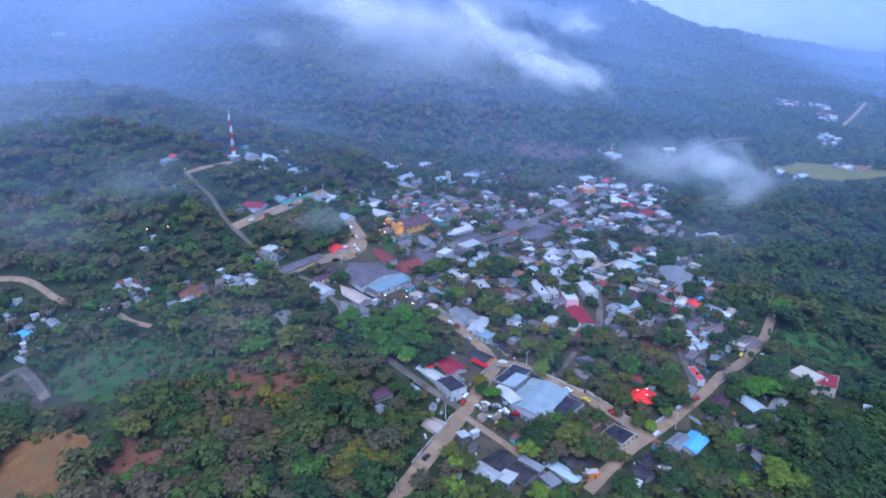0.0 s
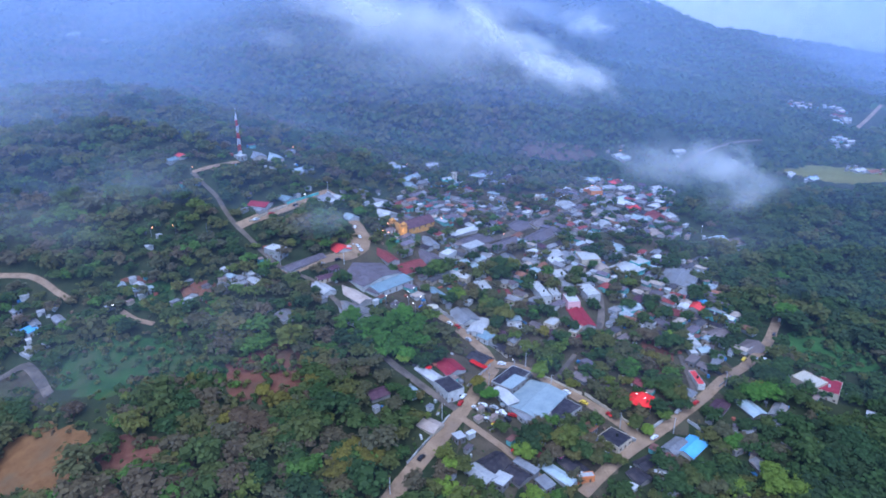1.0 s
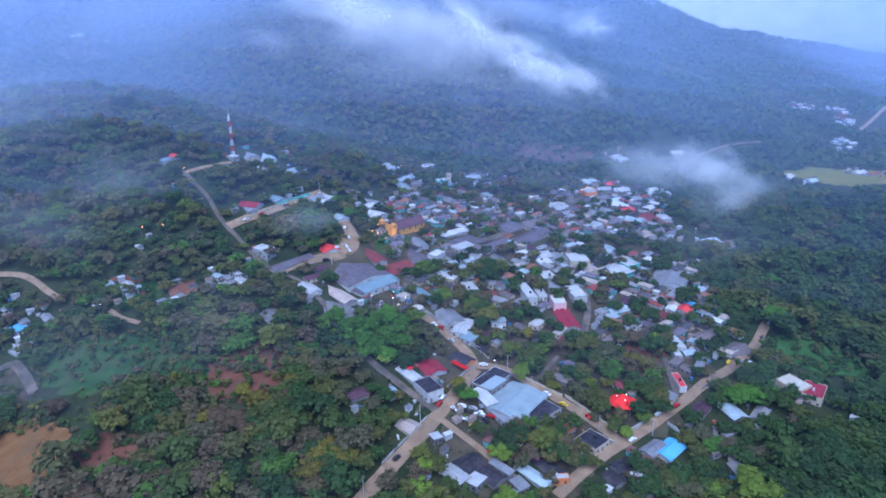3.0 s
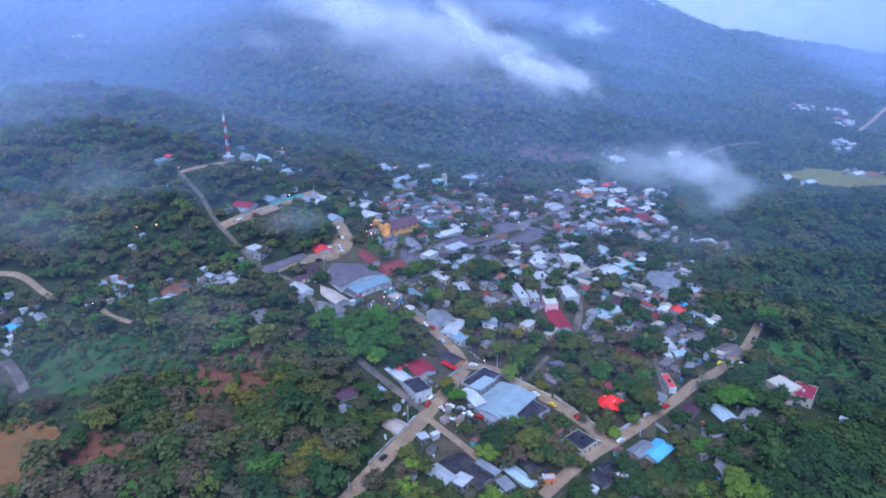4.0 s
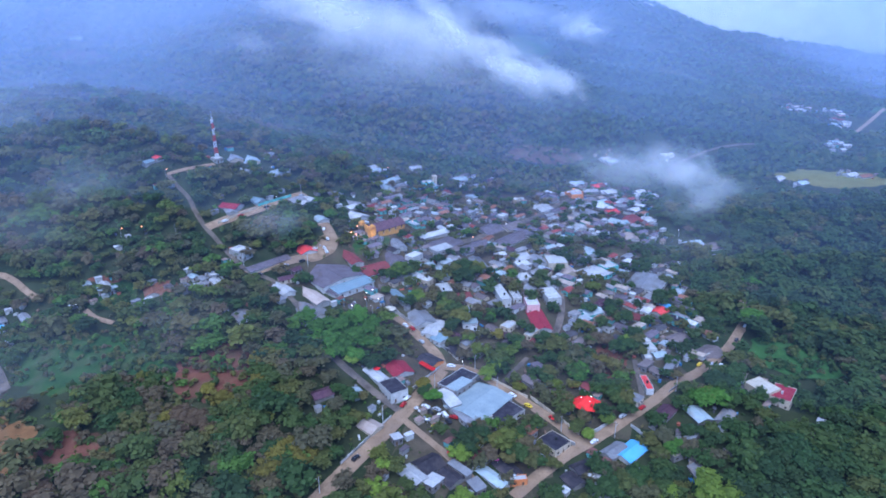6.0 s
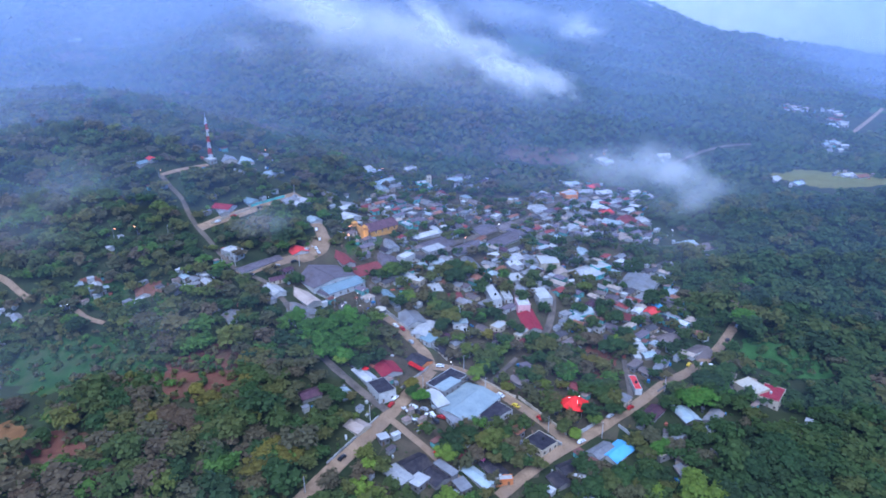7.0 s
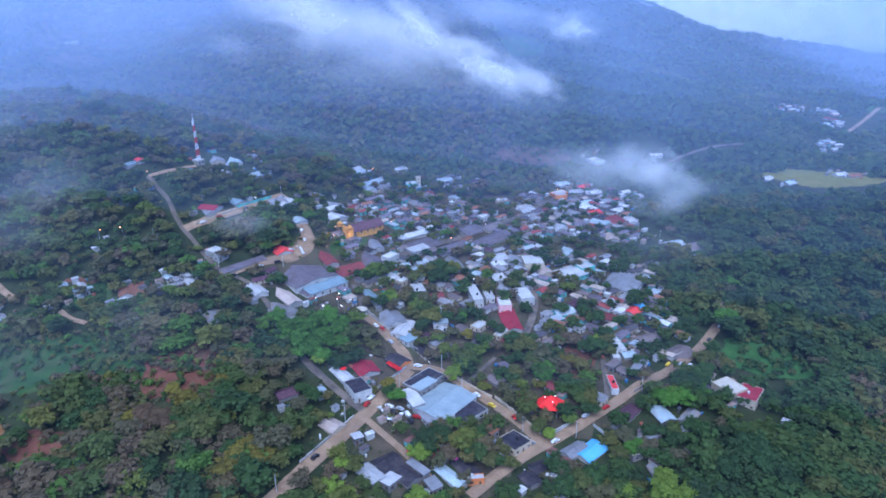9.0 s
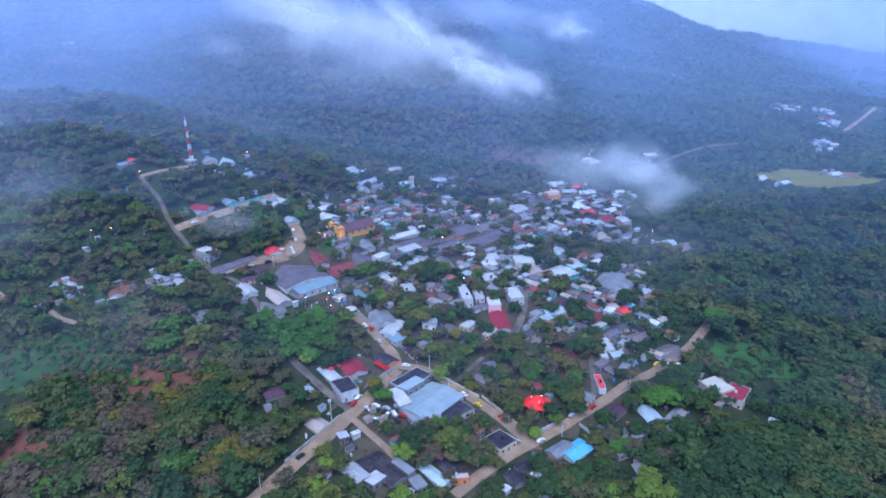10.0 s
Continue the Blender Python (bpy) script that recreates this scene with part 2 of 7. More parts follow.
foliage("leaves_stored", True)
foliage("leaves_object", False)
foliage("leaves_green", False, (0.046, 0.092, 0.024))
foliage("leaves_bright", False, (0.105, 0.215, 0.022))
foliage("leaves_lime", False, (0.22, 0.30, 0.03))
foliage("leaves_ochre", False, (0.24, 0.205, 0.026))
foliage("leaves_rust", False, (0.135, 0.09, 0.045))


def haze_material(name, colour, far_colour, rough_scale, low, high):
    """Haze put into sheet colour: painted scattered light over clear air, thick as each layer stores it, uneven by
    noise, and whiter far off.
    """
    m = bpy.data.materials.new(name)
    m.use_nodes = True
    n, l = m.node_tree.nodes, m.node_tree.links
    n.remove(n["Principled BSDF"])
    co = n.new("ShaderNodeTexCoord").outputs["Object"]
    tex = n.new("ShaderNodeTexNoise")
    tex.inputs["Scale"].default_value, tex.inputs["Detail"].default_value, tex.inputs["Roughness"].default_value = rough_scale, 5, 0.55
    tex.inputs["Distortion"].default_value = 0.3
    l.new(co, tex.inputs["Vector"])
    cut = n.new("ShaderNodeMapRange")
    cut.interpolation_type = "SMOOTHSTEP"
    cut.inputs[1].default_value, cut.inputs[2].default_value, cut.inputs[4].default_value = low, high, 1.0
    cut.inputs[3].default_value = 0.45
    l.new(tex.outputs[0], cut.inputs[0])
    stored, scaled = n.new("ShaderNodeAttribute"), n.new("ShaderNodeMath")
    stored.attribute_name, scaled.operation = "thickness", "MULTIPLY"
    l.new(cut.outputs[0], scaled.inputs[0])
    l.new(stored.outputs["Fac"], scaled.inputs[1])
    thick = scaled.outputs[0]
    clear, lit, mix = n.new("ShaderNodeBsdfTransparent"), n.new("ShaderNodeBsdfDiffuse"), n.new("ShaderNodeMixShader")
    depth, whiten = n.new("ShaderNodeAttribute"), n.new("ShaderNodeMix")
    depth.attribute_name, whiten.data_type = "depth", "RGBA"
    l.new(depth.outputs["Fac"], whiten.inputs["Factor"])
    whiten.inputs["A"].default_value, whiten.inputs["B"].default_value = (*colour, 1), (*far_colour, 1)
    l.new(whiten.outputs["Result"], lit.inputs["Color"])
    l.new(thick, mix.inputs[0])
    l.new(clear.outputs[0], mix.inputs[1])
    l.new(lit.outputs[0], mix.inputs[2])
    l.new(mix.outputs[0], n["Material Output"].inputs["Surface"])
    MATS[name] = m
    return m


# ---- the lie of the land ----
HILLS = [
    (-300, 250, -43.6), (-150, 250, 17.6), (0, 250, 2.4), (150, 250, 4.9), (300, 250, 23.1), (-300, 400, -12.4), (-150, 400, 8.0),
    (0, 400, -5.0), (150, 400, 11.5), (300, 400, -30.8), (-300, 550, 47.0), (-150, 550, 21.8), (0, 550, -4.1), (150, 550, 0.1),
    (300, 550, 5.7), (450, 550, 28.9), (-150, 700, -20.6), (0, 700, -11.9), (150, 700, -9.9), (300, 700, -20.2), (450, 700, -11.9)]


def smooth(a):
    a = np.clip(a, 0, 1)
    return a * a * (3 - 2 * a)


CREST_X = (-3000, -1400, -600, 0, 145, 245, 345, 400, 430, 470, 500, 555, 615, 780, 1100, 3000)
CREST_Z = (140, 170, 205, 235, 206, 174, 139, 116, 105, 92, 83, 77, 63, 40, 26, 20)


def land(x, y):
    """Height of the ground: a valley side with hills and, behind it, the long mountain that sinks into the plain."""
    x, y = np.asarray(x, float), np.asarray(y, float)
    near = -69.8 - 0.07 * np.clip(x, -600, 600) + 0.138 * np.clip(y, 150, 760)
    for a, b, h in HILLS:
        near = near + h * np.exp(-((x - a) ** 2 + (y - b) ** 2) / 24200)
    foot = 690 + 0.85 * 90 * np.log1p(np.exp((x - 380) / 90))
    back = 1360 + 0.4 * np.clip(-x, 0, 500)
    rise = np.clip((y - foot) / (back - np.clip(foot, 0, 1150)), 0, None)
    rise = np.where(rise < 1, rise ** 0.8, 1 - 0.25 * smooth((rise - 1) / 1.5))
    base = np.clip(14 - 0.06 * x, -12, 24)
    far = base * (1 - smooth((y - 900) / 500)) + np.interp(x, CREST_X, CREST_Z) * rise
    spur = np.sin(x / 46 + y / 120 + 1.5 * np.sin(y / 210)) * 9 + np.sin((x + 0.6 * y) / 31 + 1) * 5 + np.sin(x / 117 - y / 95) * 9
    far = far + spur * smooth((y - foot - 40) / 260) * np.interp(x, (300, 420, 700), (1, 0.55, 0.2)) * np.interp(y, (1250, 1400), (1, 0.15))
    far = far + 3 * np.sin(x / 83) * np.sin(y / 67) * smooth((y - 760) / 200)
    s = smooth((y - 640) / 170)
    return near * (1 - s) + far * s


def h(x, y):
    return float(land(x, y))


def mesh_of(name, verts, quads):
    """A mesh from arrays of places and of four-cornered faces."""
    me = bpy.data.meshes.new(name)
    verts, quads = np.asarray(verts, np.float32), np.asarray(quads, np.int32)
    me.vertices.add(len(verts))
    me.vertices.foreach_set("co", verts.ravel())
    me.loops.add(quads.size)
    me.loops.foreach_set("vertex_index", quads.ravel())
    me.polygons.add(len(quads))
    me.polygons.foreach_set("loop_start", np.arange(0, quads.size, 4, dtype=np.int32))
    me.update(calc_edges=True)
    me.validate()
    return me


def sheet(name, xs, ys, lift, material, label, category, kind="structure", smooth_faces=True):
    gx, gy = np.meshgrid(xs, ys)
    z = land(gx, gy) + lift
    nx, ny = len(xs), len(ys)
    i = np.arange((ny - 1) * nx).reshape(ny - 1, nx)[:, :-1].ravel()
    me = mesh_of(name, np.stack([gx, gy, z], -1).reshape(-1, 3), np.stack([i, i + 1, i + nx + 1, i + nx], 1))
    me.polygons.foreach_set("use_smooth", np.full(len(me.polygons), smooth_faces))
    me.materials.append(MATS[material])
    return tagged(new(name, me), label, category, kind=kind)


def spaced(low, high, fine, reach):
    """Steps of a fixed size in the middle that widen outwards."""
    out, step = [], fine
    while not out or out[-1] < reach:
        out.append((out[-1] if out else 0) + step)
        step *= 1.22
    return np.array([low - v for v in reversed(out)] + list(np.arange(low, high, fine)) + [high + v for v in out])


sheet("ground", spaced(-420, 540, 6, 4200), spaced(190, 900, 6, 3700), 0, "earth", "dark green and brown overgrown ground of valley and mountain", "ground")


def patch(name, outline, material, lift, label, category):
    """A piece of open ground with an uneven rim, laid over the land."""
    pts = [Vector(p) for p in outline]
    mid = sum(pts, Vector((0, 0))) / len(pts)
    rim = []
    for k in range(len(pts)):
        a, b, c, d = (pts[(k + j) % len(pts)] for j in (-1, 0, 1, 2))
        for t in np.arange(0, 1, 0.125):
            p = 0.5 * (2 * b + (c - a) * t + (2 * a - 5 * b + 4 * c - d) * t * t + (3 * b - a - 3 * c + d) * t ** 3)
            rim.append(mid + (p - mid) * (1 + 0.22 * noise.noise((p.x / 7, p.y / 7, 1)) + 0.12 * noise.noise((p.x / 2.5, p.y / 2.5, 2))))
    m, rings = len(rim), 10
    verts = [mid + (p - mid) * (r / rings) for r in range(1, rings + 1) for p in rim]
    quads = [(r * m + k, (r + 1) * m + k, (r + 1) * m + (k + 1) % m, r * m + (k + 1) % m) for r in range(rings - 1) for k in range(m)]
    quads += [(k, (k + 2) % m, (k + 1) % m, m * rings) for k in range(0, m, 2)]
    verts.append(mid)
    quads[-(m // 2):] = [(m * rings, k, k + 1, (k + 2) % m) for k in range(0, m, 2)]
    xy = np.array([(v.x, v.y) for v in verts])
    me = mesh_of(name, np.column_stack([xy, land(xy[:, 0], xy[:, 1]) + lift]), quads)
    me.materials.append(MATS[material])
    return tagged(new(name, me), label, category, kind="structure")


patch("village_ground", [(-79, 375), (-70, 429), (-47, 474), (-13, 571), (67, 613), (146, 656), (182, 618), (179, 536), (173, 438), (169, 370), (143, 308), (104, 267), (78, 248), (44, 233), (12, 235), (11, 280), (-6, 307), (-31, 374)], "village_soil", 0.150, "trodden greyish-brown village ground", "ground")
patch("meadow_a", [(-212, 314), (-206, 327), (-183, 328), (-145, 317), (-113, 300), (-103, 281), (-122, 274), (-153, 277), (-186, 288)], "meadow", 0.162, "bright green grassy clearing", "field")
patch("red_clearing_a", [(-107, 289), (-100, 306), (-80, 314), (-65, 297), (-66, 276), (-90, 270)], "red_soil", 0.174, "bare reddish-brown earth clearing", "field")
patch("red_clearing_b", [(-130, 276), (-124, 278), (-114, 275), (-121, 271)], "red_soil", 0.186, "bare reddish-brown earth clearing", "field")
patch("red_clearing_c", [(-134, 241), (-122, 243), (-111, 240), (-112, 230), (-125, 230)], "red_soil", 0.198, "bare reddish-brown earth clearing", "field")
patch("tan_field", [(-206, 246), (-202, 259), (-190, 268), (-174, 263), (-156, 250), (-148, 232), (-157, 221), (-180, 219), (-197, 230)], "tan_soil", 0.210, "bare tan ploughed field", "field")
patch("grey_yard", [(-243, 304), (-233, 310), (-222, 314), (-207, 299), (-196, 285), (-204, 278), (-225, 282)], "village_soil", 0.222, "trodden greyish-brown village ground", "ground")
patch("red_clearing_d", [(-151, 245), (-145, 253), (-124, 248), (-109, 235), (-116, 226), (-137, 229)], "red_soil", 0.234, "bare reddish-brown earth clearing", "field")
patch("red_clearing_e", [(-155, 365), (-139, 368), (-132, 359), (-148, 356)], "red_soil", 0.246, "bare reddish-brown earth clearing", "field")
patch("meadow_c", [(212, 380), (240, 384), (258, 369), (250, 347), (223, 337), (206, 352)], "fresh_grass", 0.258, "bright green grassy clearing", "field")
patch("football_field", [(341, 698), (364, 714), (393, 713), (418, 706), (448, 698), (455, 670), (408, 643), (380, 648), (365, 673)], "dry_turf", 0.270, "dry yellow-green football pitch", "field")
patch("hall_yard", [(13, 276), (20, 286), (36, 276), (41, 270), (28, 265), (17, 268)], "village_soil", 0.282, "trodden greyish-brown village ground", "ground")
patch("village_clearing", [(105, 328), (119, 352), (130, 342), (122, 320), (109, 313)], "red_soil", 0.294, "bare reddish-brown earth clearing", "field")
patch("church_green", [(-42, 446), (-24, 460), (-18, 444), (-35, 423)], "meadow", 0.306, "bright green grassy clearing", "field")
patch("far_meadow", [(548, 967), (592, 1002), (623, 1009), (597, 956), (555, 941)], "meadow", 0.318, "bright green grassy clearing", "field")
patch("far_plot", [(73, 715), (130, 718), (153, 711), (133, 690), (87, 691)], "fallow", 0.330, "dull brown fallow field at the mountain foot", "field")
patch("slope_field_a", [(74, 899), (119, 952), (141, 952), (124, 896), (81, 872)], "meadow", 0.390, "pale green field on the mountain slope", "field")
patch("slope_field_b", [(-505, 873), (-472, 896), (-425, 873), (-445, 841)], "fallow", 0.402, "dull brown fallow field on the mountain slope", "field")
patch("slope_field_c", [(-119, 776), (-68, 774), (-60, 759), (-109, 753)], "fallow", 0.414, "dull brown fallow field on the mountain slope", "field")
patch("plaza", [(-71, 407), (-67, 422), (-61, 443), (-53, 440), (-52, 421), (-60, 405)], "dust_road", 0.342, "dusty tan village plaza", "field")
patch("square", [(-40, 366), (-33, 384), (-15, 385), (-13, 363), (-28, 356)], "village_soil", 0.354, "trodden greyish-brown village ground", "ground")
patch("green_slope", [(-164, 368), (-208, 364), (-179, 348), (-154, 345)], "meadow", 0.366, "bright green grassy clearing", "field")
patch("track_bank", [(-195, 373), (-181, 375), (-172, 371), (-178, 368)], "red_soil", 0.378, "bare reddish-brown earth clearing", "field")
CLEARINGS = [(-158, 292, 48.2, 32.8), (-85, 282, 21.1, 31.0), (-122, 275, 6.4, 3.0), (-121, 237, 9.3, 5.5), (-177, 241, 27.0, 24.0), (-219, 296, 18.7, 14.4), (-130, 239, 17.1, 10.9), (-144, 362, 9.1, 4.9), (231, 348, 25.0, 37.0), (399, 654, 63.0, 63.0), (26, 273, 11.0, 8.4), (117, 331, 9.7, 15.5), (-30, 443, 9.6, 14.7), (601, 1007, 25.6, 24.9), (109, 711, 23.7, 4.4), (-61, 423, 7.8, 14.9), (-26, 371, 10.9, 11.6), (492, 890, 46, 42), (452, 788, 30, 34), (450, 905, 34, 24), (-432, 838, 34, 28), (232, 735, 22, 22), (115, 699, 44, 26), (108, 912, 34, 42), (-462, 866, 42, 30)]

ROAD_POINTS = []


def smoothed(points, step=3.0):
    pts = [Vector(p) for p in points]
    pts = [2 * pts[0] - pts[1]] + pts + [2 * pts[-1] - pts[-2]]
    out = []
    for k in range(1, len(pts) - 2):
        a, b, c, d = pts[k - 1:k + 3]
        count = max(2, int((c - b).length / step))
        for j in range(count):
            t = j / count
            out.append(0.5 * (2 * b + (c - a) * t + (2 * a - 5 * b + 4 * c - d) * t * t + (3 * b - a - 3 * c + d) * t ** 3))
    return out + [pts[-2]]


def road(name, width, points, material, lift):
    line = smoothed(points)
    verts, quads = [], []
    for k, p in enumerate(line):
        way = (line[min(k + 1, len(line) - 1)] - line[max(k - 1, 0)]).normalized()
        side = Vector((-way.y, way.x))
        worn = width * (1 + 0.10 * noise.noise((p.x / 9, p.y / 9, 3)))
        for s in (-0.5, -0.25, 0, 0.25, 0.5):
            q = p + side * worn * s
            verts.append((q.x, q.y, h(q.x, q.y) + lift + (0.12 if abs(s) < 0.3 else 0)))
        ROAD_POINTS.append((p.x, p.y, width / 2))
    for k in range(len(line) - 1):
        quads += [(5 * k + j, 5 * k + j + 5, 5 * k + j + 6, 5 * k + j + 1) for j in range(4)]
    me = mesh_of(name, verts, quads)
    me.materials.append(MATS[material])
    return tagged(new(name, me), "dusty tan earth road with worn edges" if material != "grey_road" else "narrow grey paved village street", "road", kind="structure")


road("main_street", 7, [(-42, 180), (-32, 198), (-22, 216), (-10, 238), (0, 255), (10, 274), (18, 291), (27, 310)], "dust_road", 0.45)
road("upper_street", 6, [(27, 310), (23, 323), (13, 337), (4, 349), (-5, 357)], "dust_road", 0.48)
road("shop_street", 5.5, [(27, 313), (41, 312), (55, 302), (69, 290), (82, 278), (93, 265)], "dust_road", 0.51)
road("side_lane", 3.6, [(10, 271), (20, 262), (30, 253), (40, 243), (48, 234)], "dust_road", 0.54)
road("right_road", 5.6, [(61, 231), (74, 245), (87, 257), (107, 273), (131, 295), (148, 313), (167, 330), (189, 357), (205, 383), (220, 410), (225, 434)], "dust_road", 0.57)
road("left_street", 4.2, [(8, 276), (-3, 285), (-15, 296), (-30, 311), (-43, 330), (-54, 347), (-62, 357)], "grey_road", 0.60)
road("left_street_up", 3.2, [(-62, 357), (-79, 375), (-99, 384), (-114, 398), (-130, 415), (-139, 424), (-150, 438), (-160, 452), (-172, 463), (-183, 474)], "worn_road", 0.63)
road("mast_road", 3.6, [(-183, 474), (-172, 485), (-157, 499)], "dust_road", 0.66)
road("plaza_road", 8.5, [(-96, 379), (-90, 387), (-81, 396), (-69, 406), (-59, 418), (-55, 430), (-60, 445), (-66, 455)], "dust_road", 0.69)
road("wall_road", 8, [(-137, 423), (-126, 436), (-111, 454), (-97, 476), (-87, 491)], "dust_road", 0.72)
ROAD_POINTS += [(x + a, y - b, 4.0) for x, y in ((-137, 423), (-126, 436), (-111, 454), (-97, 476)) for a, b in ((5, 6),)]  # grass verge, no trees
road("track_a", 3.6, [(-283, 386), (-260, 384), (-246, 378), (-233, 369), (-222, 362)], "dust_road", 0.75)
road("track_b", 2.9, [(-183, 346), (-172, 338), (-159, 332)], "dust_road", 0.78)
road("far_road", 3.2, [(223, 655), (239, 688), (239, 701), (258, 718), (283, 735), (311, 750), (346, 763)], "worn_road", 0.81)
road("valley_road", 4.5, [(498, 851), (524, 882), (555, 920), (590, 964)], "dust_road", 0.84)
road("lane_a", 3, [(131, 332), (130, 319), (129, 304), (125, 290)], "grey_road", 0.87)
road("lane_b", 2.6, [(58, 303), (66, 316), (72, 326)], "grey_road", 0.90)
road("yard_road", 5, [(-239, 309), (-232, 313), (-225, 316), (-212, 305), (-197, 289)], "grey_road", 0.93)
road("far_street", 6, [(-15, 415), (6, 436), (33, 464), (62, 495), (91, 532)], "grey_road", 0.96)
road("far_street_b", 5, [(91, 532), (109, 565), (132, 596), (160, 612)], "grey_road", 0.99)
road("mid_street", 5, [(-16, 389), (-9, 374), (-5, 361)], "grey_road", 1.02)
road("east_street", 4, [(97, 416), (97, 387), (92, 360), (86, 344)], "grey_road", 1.05)


# ---- building blocks ----
def box(bm, x0, y0, z0, x1, y1, z1):
    v = [bm.verts.new(p) for p in ((x0, y0, z0), (x1, y0, z0), (x1, y1, z0), (x0, y1, z0), (x0, y0, z1), (x1, y0, z1), (x1, y1, z1), (x0, y1, z1))]
    for f in ((3, 2, 1, 0), (4, 5, 6, 7), (0, 1, 5, 4), (1, 2, 6, 5), (2, 3, 7, 6), (3, 0, 4, 7)):
        bm.faces.new([v[i] for i in f])


def tube(bm, a, b, r0, r1, sides=8):
    """A tapered round bar from a to b."""
    a, b = Vector(a), Vector(b)
    turn = (b - a).to_track_quat("Z", "Y").to_matrix()
    rings = [[bm.verts.new(p + turn @ Vector((r * math.cos(6.2832 * k / sides), r * math.sin(6.2832 * k / sides), 0))) for k in range(sides)] for p, r in ((a, r0), (b, r1))]
    for k in range(sides):
        bm.faces.new((rings[0][k], rings[0][(k + 1) % sides], rings[1][(k + 1) % sides], rings[1][k]))
    bm.faces.new(list(reversed(rings[0])))
    bm.faces.new(rings[1])


def part(name, bm, material, parent=None, label=""):
    me = bm
    if isinstance(bm, bmesh.types.BMesh):
        bmesh.ops.recalc_face_normals(bm, faces=bm.faces)
        me = bpy.data.meshes.new(name)
        bm.to_mesh(me)
        bm.free()
    if not me.materials:
        me.materials.append(MATS[material])
    ob = new(name, me)
    ob.parent = parent
    return tagged(ob, label)


def thing(name, m, label, category, group="", kind=""):
    ob = new(name)
    ob.matrix_world = m
    return tagged(ob, label, category, group, kind)


def one(*args):
    bm = bmesh.new()
    box(bm, *args)
    return bm


HOUSES = []  # x, y, radius: kept free of trees
DRAW = random.Random(5)


def gable(w, d, z, rise, over, thick=0.14):
    """Two slopes with thickness, the ridge along x."""
    bm = bmesh.new()
    a, b = w / 2 + over, d / 2 + over
    drop = rise * over / (d / 2)
    top = [[(x, -b, z - drop), (x, 0, z + rise), (x, b, z - drop)] for x in (-a, 0, a)]
    up = [[bm.verts.new((p[0], p[1], p[2] + thick)) for p in row] for row in top]
    low = [[bm.verts.new(p) for p in row] for row in top]
    for k in range(2):
        for j in range(2):
            bm.faces.new((up[k][j], up[k + 1][j], up[k + 1][j + 1], up[k][j + 1]))
            bm.faces.new((low[k][j + 1], low[k + 1][j + 1], low[k + 1][j], low[k][j]))
        for j in (0, 2):
            bm.faces.new((low[k][j], low[k + 1][j], up[k + 1][j], up[k][j]))
    for k in (0, 2):
        for j in range(2):
            bm.faces.new((low[k][j], low[k][j + 1], up[k][j + 1], up[k][j]))
    return bm


